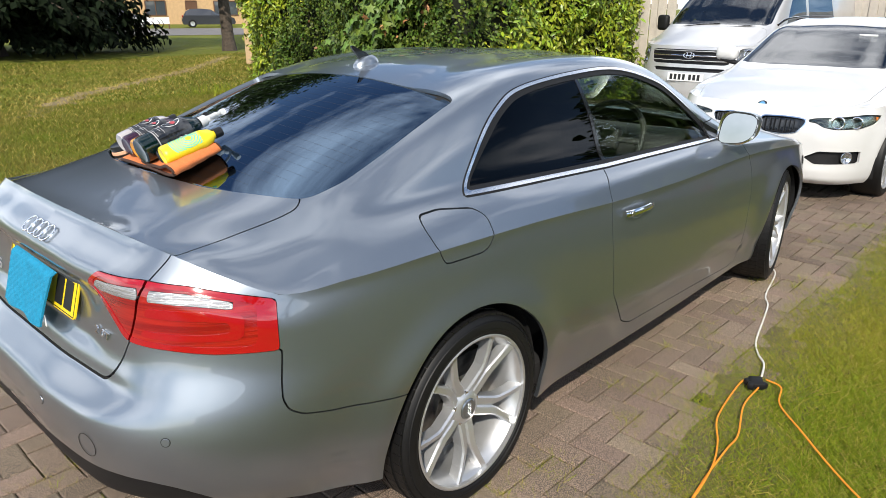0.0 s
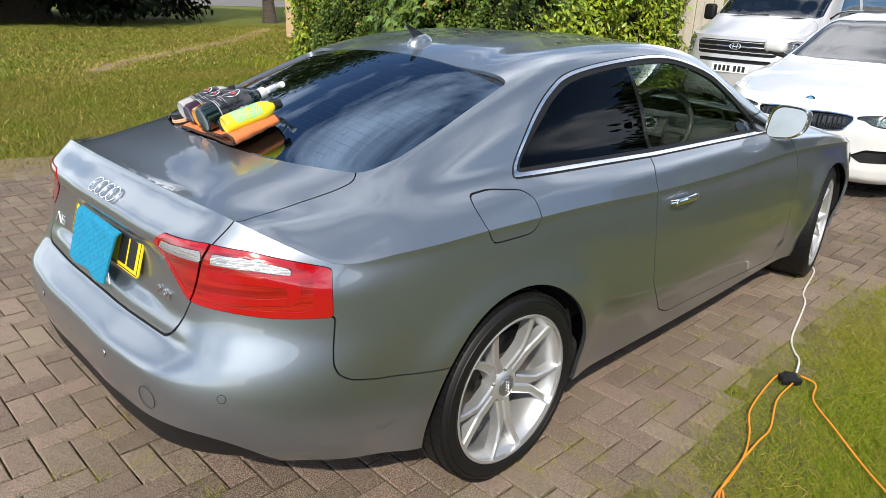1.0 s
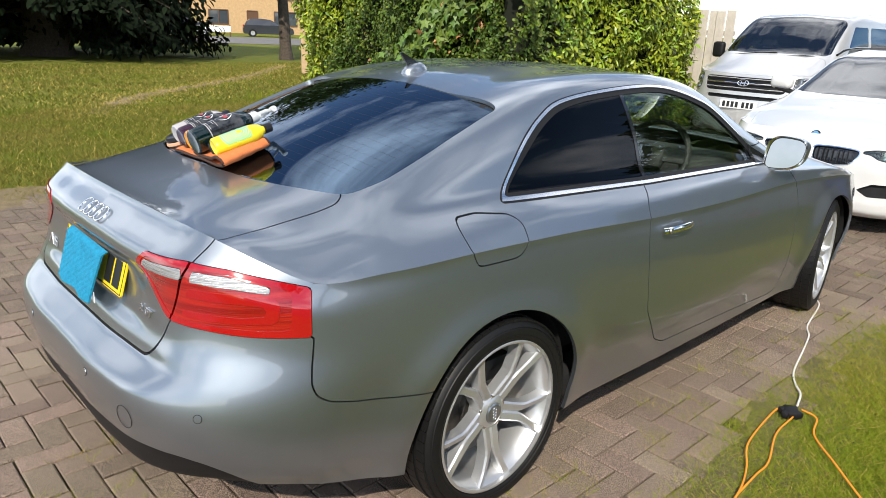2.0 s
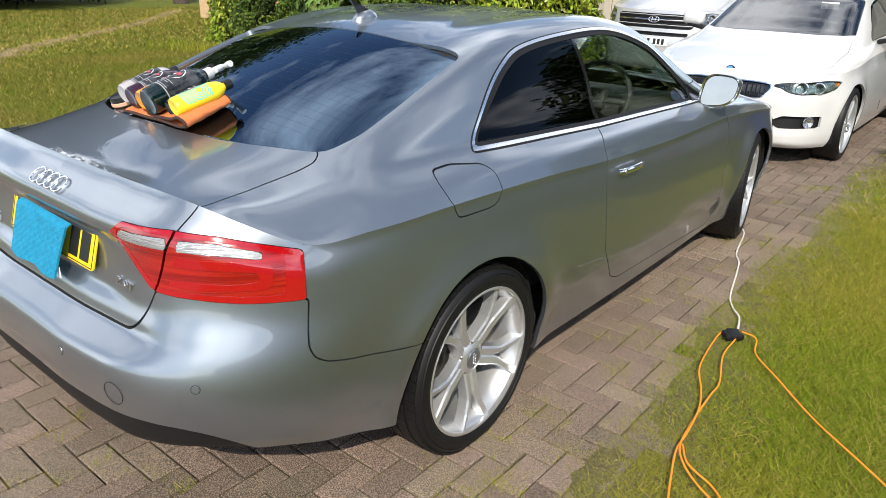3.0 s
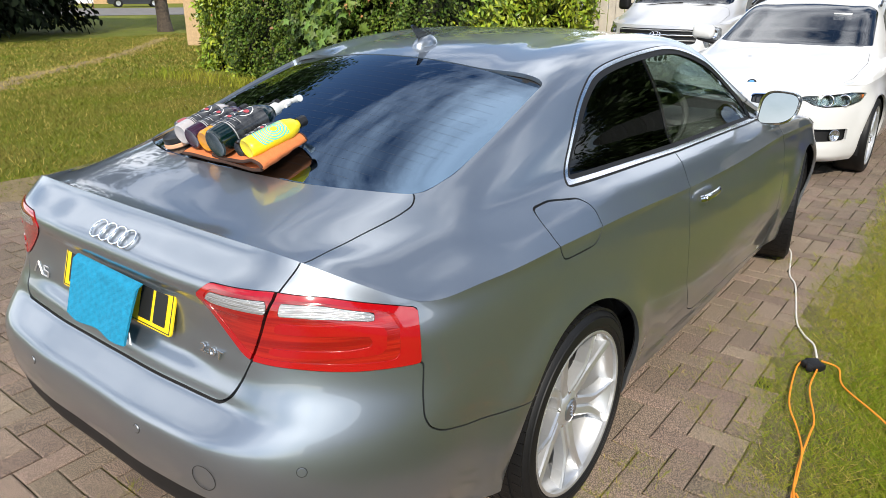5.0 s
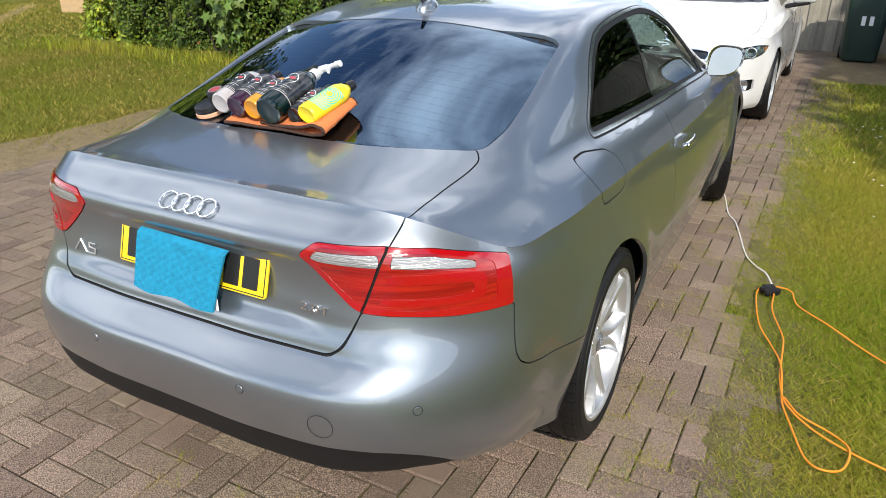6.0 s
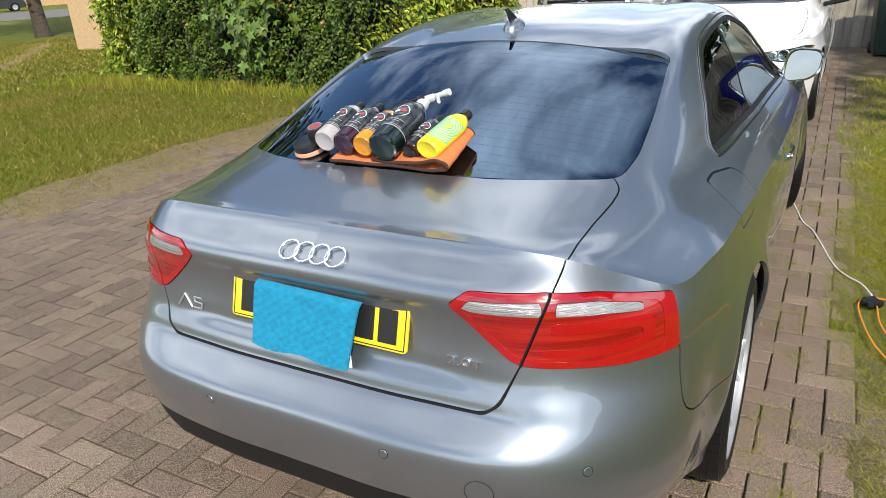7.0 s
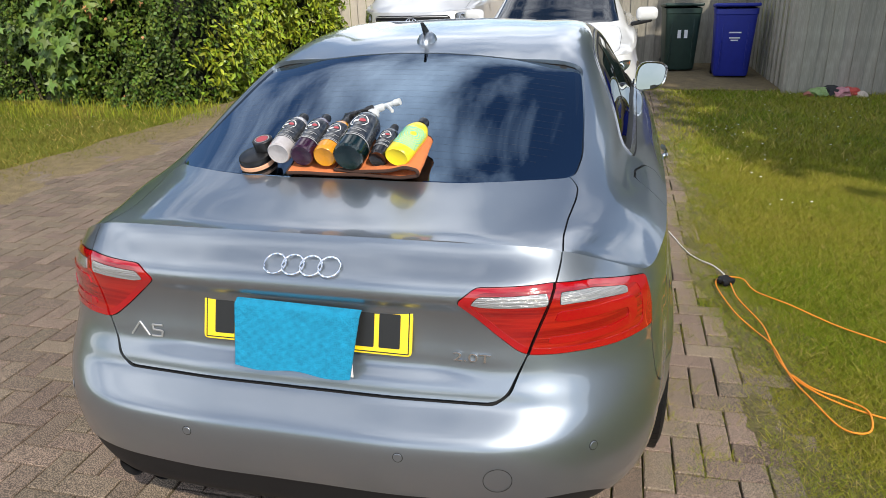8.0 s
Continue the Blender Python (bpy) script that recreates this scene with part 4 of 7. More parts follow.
top_z = hermite([.165, .185, .200, .220, .25, .35, .43, .575, .8, 1.0, 1.2, 1.36, 1.6, 2.0, 2.3, 2.55, 2.8, 3.05, 3.25, 3.4, 3.7, 4.1, 4.4, 4.58],
                [1.0052, 1.0050, 1.0065, 1.0105, 1.0180, 1.046, 1.066, 1.112, 1.184, 1.247, 1.306, 1.338, 1.356, 1.365, 1.356, 1.325, 1.215, 1.09, .995, .965, .93, .86, .78, .70])
rail = hermite([.165, .195, .26, .40, .58, .80, 1.0, 1.24, 1.45, 1.7, 2.0, 2.3, 2.55, 2.8, 3.05, 3.25, 3.7, 4.3, 4.58],
               [(.40, .999), (.415, 1.000), (.447, 1.007), (.51, 1.024), (.588, 1.041), (.612, 1.098), (.612, 1.166), (.592, 1.246), (.572, 1.295), (.560, 1.322), (.558, 1.330), (.562, 1.316),
                (.580, 1.268), (.625, 1.15), (.68, 1.02), (.70, .945), (.70, .885), (.55, .75), (.40, .70)])
belt = hermite([.165, .40, .58, .80, 1.1, 1.5, 1.88, 2.4, 2.83, 3.1, 3.4, 3.8, 4.3, 4.58],
               [(.62, .975), (.70, .967), (.722, .981), (.725, .990), (.735, 1.004), (.752, .988), (.763, .974), (.772, .964), (.783, .954), (.79, .925), (.80, .89), (.80, .845), (.72, .73), (.6, .69)])


def calmed(f):
    """f kept tight at the tail's lip and blurred more further forward."""
    tight, wide = faired(f, .165, 4.58, .016), faired(f, .165, 4.58, .06)

    def at(y):
        k = ease((np.asarray(y, float) - .23) / .27)
        a, b = tight(y), wide(y)
        k = k[..., None] if a.ndim > k.ndim else k
        return a * (1 - k) + b * k
    return at


top_z, rail, belt = calmed(top_z), calmed(rail), calmed(belt)


def spread(ctrl, t):
    """Catmull-Rom through ctrl (k, n, 3), mirrored at the first point, at fractions t of the length."""
    p0 = ctrl[1] * np.array([-1, 1, 1])
    p = np.concatenate([p0[None], ctrl, (2 * ctrl[-1] - ctrl[-2])[None]])
    seg = np.linalg.norm(np.diff(ctrl, axis=0), axis=2).mean(axis=1)
    acc = np.concatenate([[0], np.cumsum(seg)]) / seg.sum()
    out = []
    for u in t:
        i = min(np.searchsorted(acc, u, side="right") - 1, len(seg) - 1)
        w = (u - acc[i]) / (acc[i + 1] - acc[i])
        a, b, c, d = p[i:i + 4]
        dl = np.linalg.norm(b - a, axis=1)[:, None] + 1e-6
        dm = np.linalg.norm(c - b, axis=1)[:, None] + 1e-6
        dr = np.linalg.norm(d - c, axis=1)[:, None] + 1e-6
        m0 = ((c - b) / dm * dl + (b - a) / dl * dm) / (dl + dm) * dm
        m1 = ((d - c) / dr * dm + (c - b) / dm * dr) / (dm + dr) * dm
        out.append((2 * w ** 3 - 3 * w ** 2 + 1) * b + (w ** 3 - 2 * w ** 2 + w) * m0 + (3 * w ** 2 - 2 * w ** 3) * c + (w ** 3 - w ** 2) * m1)
    return np.stack(out, axis=1)


def upper_skin():
    yb = np.concatenate([np.linspace(.165, 2.9, 270), np.linspace(2.92, 4.57, 50)])
    lag = lambda x: (lip_at_x(np.minimum(x, .78))[..., 1] - .165)
    fade = 1 - ease((yb - .165) / .50)
    edge = crease_at_y(yb + .205 * fade)
    zc, r, bl = top_z(yb), rail(yb), belt(yb)
    zero = np.zeros_like(yb)
    # the first rows follow the tail's lip
    first = (1 - ease((yb - .165) / .06))
    for arr in (r, bl):
        arr[:, 1] = arr[:, 1] * (1 - first) + lip_at_x(arr[:, 0])[:, 2] * first
    flat = lambda x, z: np.stack([x, zero, z], axis=1)
    c0, c2, c3, c4 = flat(zero, zc), flat(r[:, 0], r[:, 1]), flat(bl[:, 0], bl[:, 1]), flat(edge[:, 0], edge[:, 2])
    crown = np.interp(yb, [.165, .5, 1.2, 2.0, 2.6, 4.5], [.30, .35, .30, .26, .30, .3])
    c1 = flat(r[:, 0] * .55, zc + (r[:, 1] - zc) * crown)
    tall = np.clip((r[:, 1] - bl[:, 1]) / .3, 0, 1)
    c2b = .5 * (c2 + c3) + flat(.016 * tall, .010 * tall)
    bulge = .001 + .009 * ease((yb - .5) / .6)
    c3b = .5 * (c3 + c4) + flat(bulge, bulge)
    t = np.concatenate([np.linspace(0, .55, 30), np.linspace(.56, 1, 46)])
    g = spread(np.stack([c0, c1, c2, c2b, c3, c3b, c4]), t)
    # fair the shoulder between the roof rail and the crease
    mask = (ease((yb - .58) / .30) * ease((2.6 - yb) / .6))[:, None] * (ease((t - .50) / .05) * ease((.985 - t) / .04))[None, :]
    mask = mask[..., None]

    def lap(q):
        e = np.zeros_like(q)
        e[1:-1, 1:-1] = .25 * (q[2:, 1:-1] + q[:-2, 1:-1] + q[1:-1, 2:] + q[1:-1, :-2]) - q[1:-1, 1:-1]
        return e

    for _ in range(350):
        g = g - .42 * mask * lap(lap(g))
    wing = ((ease((yb - .22) / .12) * ease((1.25 - yb) / .25))[:, None] * (ease((t - .46) / .08) * ease((.99 - t) / .05))[None, :])[..., None]
    rows = int(np.searchsorted(yb, 1.4))
    q = g[:rows]
    for _ in range(2600):
        q = q - .11 * wing[:rows] * lap(lap(q))
    g[:rows] = q
    g[..., 1] = yb[:, None] + lag(g[..., 0]) * fade[:, None]
    g[:, 0, 0] = 0
    return g


tail_d = hermite([.24, .30, .335, .345, .36, .375, .39, .42, .45, .48, .54, .585, .597, .605, .615, .635, .65, .662, .672, .69, .71, .73, .76, .80, .86, .895, .92, .935, .955, .975, .99, 1.005],
                 [.06, .09, .130, .150, .170, .180, .185, .191, .197, .203, .2085, .205, .202, .197, .186, .160, .140, .125, .121, .117, .105, .096, .091, .084, .083, .090, .087, .078, .052, .024, .008, 0])
tail_soft = hermite([.24, .30, .335, .345, .36, .38, .41, .45, .50, .56, .62, .68, .74, .80, .86, .92, .97, 1.005],
                    [.04, .06, .095, .115, .142, .160, .178, .192, .201, .200, .178, .142, .108, .092, .085, .080, .045, 0])
side_d = hermite([.17, .20, .24, .28, .32, .36, .42, .50, .60, .70, .78, .83, .848, .86],
                 [-.05, -.032, -.018, -.012, -.004, .006, .018, .026, .026, .020, .010, .002, -.001, 0])


def softened(f, lo, hi, sigma):
    """The curve f blurred by sigma along its length."""
    z = np.arange(lo, hi, .001)
    k = np.exp(-.5 * (np.arange(-40, 41) * .001 / sigma) ** 2)
    v = np.convolve(np.pad(f(z), 40, mode="reflect", reflect_type="odd"), k / k.sum(), mode="valid")
    return lambda q: np.interp(q, z, v)


tail_d, tail_soft, side_d = softened(tail_d, .2, 1.006, .007), softened(tail_soft, .2, 1.006, .014), softened(side_d, .15, .861, .012)
REAR_AXLE, FRONT_AXLE, HUB_Z = .984, 3.735, .328


def lower_skin():
    s = np.concatenate([np.linspace(0, 1.3, 150), np.linspace(1.31, 4.6, 190), np.linspace(4.62, _arc[-1], 50)])
    e = crease(s)
    ang = np.radians(faired(hermite([0, .42, .60, .72, .85, 1.0, 1.2, 1.5, 3.8, 4.4, 4.9, 5.3, _arc[-1]],
                             [-90, -87, -77, -61, -38, -18, -5, 0, 0, 10, 45, 80, 90]), 0, _arc[-1], .05)(s))
    w = faired(hermite([0, .40, .58, .72, .85, 1.0, 1.2, 1.5, _arc[-1]], [1, .99, .84, .55, .24, .06, 0, 0, 0]), 0, _arc[-1], .05)(s)
    low = np.interp(s, [0, .26, .5, .64, .72, .80, .88, 1.07, 1.3, 1.45, _arc[-1]], [.345, .350, .362, .360, .345, .330, .308, .264, .225, .215, .215])
    v = np.concatenate([np.linspace(0, .30, 26), np.linspace(.31, 1, 70)])
    z = e[:, 2][:, None] + (low - e[:, 2])[:, None] * v
    up = ease((z - .58) / np.maximum(e[:, 2][:, None] - .58, .02))
    zt = z + (1.005 - e[:, 2])[:, None] * up
    soft = ease((s - .44) / .20)[:, None]
    d = w[:, None] * (tail_d(zt) * (1 - soft) + tail_soft(zt) * soft) + (1 - w)[:, None] * side_d(z + (.86 - e[:, 2])[:, None] * up)
    # even out the blend round the corner of the tail
    tail = s <= 1.3
    k = np.exp(-.5 * (np.arange(-15, 16) / 5) ** 2)
    dt = np.pad(d[tail], ((15, 15), (0, 0)), mode="edge")
    near_corner = ease((s[tail] - .36) / .16)[:, None] * ease((1.25 - s[tail]) / .15)[:, None]
    calm = np.stack([np.convolve(c, k / k.sum(), mode="valid") for c in dt.T], axis=1)
    d[tail] = d[tail] * (1 - near_corner) + calm * near_corner
    x, y = e[:, 0][:, None] + np.cos(ang)[:, None] * d, e[:, 1][:, None] + np.sin(ang)[:, None] * d
    # recess round the number plate
    y = y + .010 * ease((.46 - x) / .16) * ease((.900 - z) / .035) * ease((z - .70) / .03) * (y < .4)
    # flared arches
    for axle in (REAR_AXLE, FRONT_AXLE):
        far = np.hypot(y - axle, z - HUB_Z)
        x = x + .022 * np.exp(-((far - .37) / .09) ** 2) * ease((.80 - z) / .25) * (x > .6)
    g = np.stack([x, y, z], axis=2)
    g[0, :, 0] = 0
    return g, np.repeat(s[:, None], len(v), axis=1)


_g = upper_skin()
up_skin = Skin(_g, _g[..., 0], _g[..., 1])
UX, UY, UZ = up_skin.pos.T
_l, _ls = lower_skin()
low_skin = Skin(_l, _ls, _l[..., 2], flip=False)
LS, (LX, LY, LZ) = low_skin.a, low_skin.pos.T
if up_skin.nor[:, 2].mean() < 0:
    up_skin = Skin(_g, _g[..., 0], _g[..., 1], flip=True)
if low_skin.nor[(LY > 1) & (LY < 3), 0].mean() < 0:
    low_skin = Skin(_l, _ls, _l[..., 2], flip=True)
GAP = .0020

# outlines of the openings, in plan (x, y), from the side (y, z) or round the tail (arc, z)
REAR_SCREEN = rounded([(-.9, .425), (0, .425), (.15, .432), (.30, .455), (.42, .493), (.51, .538), (.572, .580), (.594, .615), (.606, .72), (.599, .90), (.586, 1.07), (.570, 1.228), (.30, 1.208), (-.9, 1.19)], .03)
BOOT_TOP = rounded([(-1, .02), (.593, .02), (.592, .21), (.586, .30), (.590, .39), (.603, .50), (.604, .56), (.576, .596), (.51, .555), (.42, .512), (.30, .474), (.15, .450), (0, .444), (-1, .444)], .02)
WINDSCREEN = rounded([(-.9, 2.60), (.50, 2.57), (.66, 3.16), (.62, 3.26), (-.9, 3.30)], .03)
BONNET = rounded([(-1, 3.32), (.60, 3.27), (.70, 3.30), (.70, 4.2), (.55, 4.50), (-1, 4.56)], .04)
bow = lambda *pts: [(v.x, v.y) for v in smooth_path([(*q, 0) for q in pts], 7)]
SIDE_GLASS = rounded([(1.50, .989), (1.88, .976), (2.40, .966)] + bow((2.86, .957), (2.62, 1.155), (2.45, 1.235), (2.2, 1.288), (1.88, 1.288), (1.56, 1.262), (1.40, 1.215), (1.25, 1.125), (1.10, 1.004)), .02)
SIDE_TRIM = rounded([(1.50, .9715), (1.88, .957), (2.40, .947)] + bow((2.93, .938), (2.64, 1.175), (2.46, 1.256), (2.2, 1.309), (1.88, 1.309), (1.54, 1.281), (1.375, 1.230), (1.22, 1.135), (1.065, .988)), .02)
DOOR = rounded([(1.90, 1.02), (1.853, .966), (1.782, .912), (1.755, .86), (1.748, .75), (1.754, .62), (1.772, .50), (1.838, .41), (1.90, .335), (1.985, .300), (2.25, .294), (2.6, .281), (3.05, .255), (3.13, .268), (3.142, .354), (3.122, .53), (3.145, .69), (3.13, .79), (3.09, .865), (3.04, 1.02)], .025)
FLAP = rounded([(.850, .948), (.866, .975), (.945, .979), (1.062, .966), (1.092, .942), (1.085, .896), (1.064, .862), (1.03, .849), (.873, .849), (.851, .897)], .016)
LAMP = rounded([(.368, .896), (.408, .930), (.56, .935), (.66, .925), (.72, .911), (.857, .879), (.859, .757), (.72, .763), (.62, .772), (.515, .775), (.492, .785), (.45, .82)], .010)
BOOT_REAR = rounded([(-1, 1.2), (.595, 1.2), (.594, .982), (.569, .925), (.516, .775), (.478, .69), (.45, .667), (-1, .667)], .02)
BUMPER = rounded([(-1, .6645), (.451, .6645), (.4815, .690), (.517, .780), (.62, .777), (.72, .768), (.864, .760), (.858, .68), (.858, .635), (.870, .605), (.90, .583), (.968, .562), (1.07, .540), (1.19, .526), (1.6, .51), (1.6, 0), (-1, 0)], .012)
SKIRT = rounded([(-1, .452), (.35, .455), (.53, .458), (.60, .450), (.65, .430), (.69, .400), (.72, .362), (.735, .32), (.74, .1), (-1, .1)], .02)

u_screen, u_boot, u_wind = inside(REAR_SCREEN, UX, UY), inside(BOOT_TOP, UX, UY), inside(WINDSCREEN, UX, UY)
u_bonnet = inside(BONNET, UX, UY)
u_side, u_trim, u_door, u_flap = (inside(p, UY, UZ) for p in (SIDE_GLASS, SIDE_TRIM, DOOR, FLAP))
u_side, u_trim = np.where(UX > .5, u_side, -1), np.where(UX > .5, u_trim, -1)
u_door, u_flap = np.where(UX > .5, u_door, -1), np.where(UX > .5, u_flap, -1)
l_door = np.where((LX > .5), inside(DOOR, LY, LZ), -1)
l_flap = np.where((LX > .5), inside(FLAP, LY, LZ), -1)
l_lamp, l_boot, l_bump, l_skirt = (inside(p, LS, LZ) for p in (LAMP, BOOT_REAR, BUMPER, SKIRT))
above = np.maximum(LZ - HUB_Z, 0)
arch = np.minimum(np.hypot(LY - REAR_AXLE, above) - .362, np.hypot(LY - FRONT_AXLE, above) - .362)

SHEET = .014
shell_main = merged(shell(up_skin.cut(-u_screen - GAP, -u_boot - GAP, -u_wind - GAP, -u_bonnet - GAP, -u_trim, -u_door - GAP, -u_flap - GAP), SHEET),
                    shell(low_skin.cut(-l_lamp - .0008, -l_boot - GAP, -l_bump - GAP, -l_door - GAP, -l_flap - GAP, arch), SHEET))
panel("body_shell", shell_main, PAINT, coupe)
panel("boot_lid", merged(shell(up_skin.cut(u_boot - GAP, -u_screen - GAP), SHEET), shell(low_skin.cut(l_boot - GAP, -l_lamp - .0008), SHEET)), PAINT, coupe)
panel("rear_bumper", shell(low_skin.cut(l_bump - GAP, -l_skirt, -l_lamp - .0008, arch), SHEET), PAINT, coupe)
panel("bumper_skirt", shell(low_skin.cut(l_skirt), .03, -.004), BLACK_TRIM, coupe, "black grained plastic lower bumper")
panel("bonnet", shell(up_skin.cut(u_bonnet - GAP), SHEET), PAINT, coupe)
for mirror in (False, True):
    turn = mirrored if mirror else (lambda q: q)
    door = panel("door", turn(merged(shell(up_skin.cut(u_door - GAP, -u_trim), SHEET, both=False), shell(low_skin.cut(l_door - GAP), SHEET, both=False))), PAINT, coupe)
    glass = turn(shell(up_skin.cut(u_side - .001, UY - 1.905), .004, -.004, both=False, back=True))
    ob = panel("door_window", glass, CLEAR_GLASS, coupe, "clear green-tinted door glass")
    ob.visible_shadow = False
    ob = panel("quarter_window", turn(shell(up_skin.cut(u_side - .001, 1.880 - UY), .004, -.004, both=False, back=True)), PRIVACY, coupe, "dark privacy quarter glass")
    ob.visible_shadow = False
    panel("window_pillar", turn(shell(up_skin.cut(u_side - .001, UY - 1.8815, 1.9035 - UY), .004, -.002, both=False, back=True)), GLOSS_BLACK, coupe, "gloss black door pillar")
    panel("window_seal", turn(shell(up_skin.cut(u_trim - .0132, .0085 - u_side), .006, -.001, both=False, back=True)), BLACK_TRIM, coupe, "black rubber window seal")
    panel("window_trim", turn(shell(up_skin.cut(u_trim - .004, .0135 - u_trim), .012, .0035, both=False)), SATIN, coupe, "bright aluminium trim round the side glass")
    panel("drip_seal", turn(shell(up_skin.cut(u_trim, .005 - u_trim), .01, -.002, both=False)), BLACK_TRIM, coupe, "black rubber seal")
    if not mirror:
        panel("fuel_flap", merged(shell(up_skin.cut(u_flap - GAP), SHEET, both=False), shell(low_skin.cut(l_flap - GAP), SHEET, both=False)), PAINT, coupe)
_gy = np.linspace(.38, 1.30, 90)
_gx = np.linspace(-1, 1, 61)
_rl = rail(_gy)
_gg = np.stack([_rl[:, :1] * _gx, np.repeat(_gy[:, None], 61, axis=1), top_z(_gy)[:, None] + (_rl[:, 1] - top_z(_gy))[:, None] * _gx ** 2], axis=2)
screen_skin = Skin(_gg, _gg[..., 0], _gg[..., 1], flip=True)
if screen_skin.nor[:, 2].mean() < 0:
    screen_skin = Skin(_gg, _gg[..., 0], _gg[..., 1])
g_screen = inside(REAR_SCREEN, np.abs(screen_skin.pos[:, 0]), screen_skin.pos[:, 1])
rear_screen = panel("rear_window", slab(screen_skin.cut(g_screen - GAP), .005, -.002), BACK_GLASS, coupe, "dark tinted rear screen with heater lines")
rear_screen.visible_shadow = False
panel("screen_border", shell(screen_skin.cut(g_screen - .001, .034 - g_screen), .001, -.0085, both=False), GLOSS_BLACK, coupe, "black border of the rear screen")
ws = panel("windscreen", shell(up_skin.cut(u_wind - GAP), .005, -.002, back=True), CLEAR_GLASS, coupe, "clear windscreen")
ws.visible_shadow = False
# dark lining behind the joints
panel("body_lining", merged(shell(up_skin.cut(-u_screen + .02, -u_wind + .02, -u_side + .004), .002, -.017),
                            shell(low_skin.cut(arch - .002), .002, -.017)), SEAM, coupe)
part("underbody", join(box(0, .66, .42, 1.30, .80, .22, .03), box(0, 2.35, .25, 1.62, 2.1, .1, .03), box(0, 4.1, .36, 1.1, .8, .3, .03)), SEAM, coupe)


def near(skin, *pairs):
    """The place and normal on a skin where the given coordinate arrays come nearest to the wanted values."""
    d = sum((arr - v) ** 2 for arr, v in pairs)
    k = np.argsort(d)[:4]
    w = 1 / (d[k] + 1e-8)
    w /= w.sum()
    n = (skin.nor[k] * w[:, None]).sum(axis=0)
    return Vector((skin.pos[k] * w[:, None]).sum(axis=0)), Vector(n / np.linalg.norm(n))


def tail_point(x, z):
    p, n = near(low_skin, (LS, abs(x)), (LZ, z))
    return (p, n) if x >= 0 else (Vector((-p.x, p.y, p.z)), Vector((-n.x, n.y, n.z)))


def side_point(y, z):
    p, n = near(low_skin, (LY, y), (LZ, z), (LX * .02, .017))
    return p, n


def top_point(x, y):
    p, n = near(up_skin, (UX, abs(x)), (UY, y))
    return (p, n) if x >= 0 else (Vector((-p.x, p.y, p.z)), Vector((-n.x, n.y, n.z)))


def facing(p, n, up=(0, 0, 1), lift=0.0):
    """A frame at p whose z axis is n and whose y axis is nearly up."""
    n = Vector(n).normalized()
    x = Vector(up).cross(n).normalized()
    y = n.cross(x)
    m = Matrix((x, y, n)).transposed().to_4x4()
    m.translation = Vector(p) + n * lift
    return m


def torus(r, a, seg=32, sub=10):
    return lathe([(r + a * math.cos(2 * math.pi * k / sub), a * math.sin(2 * math.pi * k / sub)) for k in range(sub)], seg, closed=True)


def lettering(text, size, thick):
    cu = bpy.data.curves.new("text", "FONT")
    cu.body, cu.size, cu.extrude, cu.resolution_u = text, size, thick, 3
    ob = bpy.data.objects.new("text", cu)
    scene.collection.objects.link(ob)
    me = bpy.data.meshes.new_from_object(ob.evaluated_get(bpy.context.evaluated_depsgraph_get()))
    geo = [tuple(v.co) for v in me.vertices], [tuple(p.vertices) for p in me.polygons]
    bpy.data.objects.remove(ob)
    return geo


# tail lamps: a body lamp on the wing and one on the boot lid, each with a clear strip
SPLIT_OUT = [(.572, 1.0), (.572, .925), (.519, .775), (.49, .70), (2, .70), (2, 1.0)]
SPLIT_IN = [(.565, 1.0), (.565, .925), (.512, .775), (.48, .70), (-1, .70), (-1, 1.0)]
CLEAR_STRIP = rounded([(.398, .893), (.414, .911), (.553, .916), (.556, .888), (.58, .888), (.583, .914), (.66, .908), (.76, .884), (.76, .869), (.68, .882), (.60, .888), (.54, .889), (.42, .888)], .004)
BRIGHT_BAND = rounded([(.578, .873), (.70, .868), (.772, .860), (.786, .845), (.784, .806), (.770, .796), (.70, .795), (.556, .798), (.560, .814), (.70, .811), (.752, .815), (.758, .826), (.752, .840), (.70, .846), (.568, .850)], .006)
LAMP_CORE = rounded([(.392, .896), (.415, .921), (.56, .924), (.66, .914), (.72, .900), (.812, .874), (.812, .777), (.72, .780), (.62, .786), (.525, .789), (.502, .797), (.465, .826)], .022)
l_core = inside(LAMP_CORE, LS, LZ)
l_strip, l_out, l_in, l_band = (inside(p, LS, LZ) for p in (CLEAR_STRIP, SPLIT_OUT, SPLIT_IN, BRIGHT_BAND))
for mirror in (False, True):
    turn = mirrored if mirror else (lambda q: q)
    for field, name in ((l_out, "tail_lamp"), (l_in, "boot_lamp")):
        lamp = panel(name, turn(shell(low_skin.cut(l_lamp - .0012, field, .0002 - l_core), .012, .003, both=False)), RED_LENS, coupe, "glossy red tail lamp lens")
        panel("deep_lens", turn(shell(low_skin.cut(l_core, field, -l_strip - .001, -l_band), .012, .0012, both=False)), DARK_RED_LENS, lamp)
        panel("clear_lens", turn(shell(low_skin.cut(l_strip, field, l_lamp - .006), .012, .0026, both=False)), CLEAR_LENS, lamp, "clear ribbed reversing lens")
        if name == "tail_lamp":
            panel("brake_band", turn(shell(low_skin.cut(l_band, field), .012, .0036, both=False)), RED_LENS, lamp)

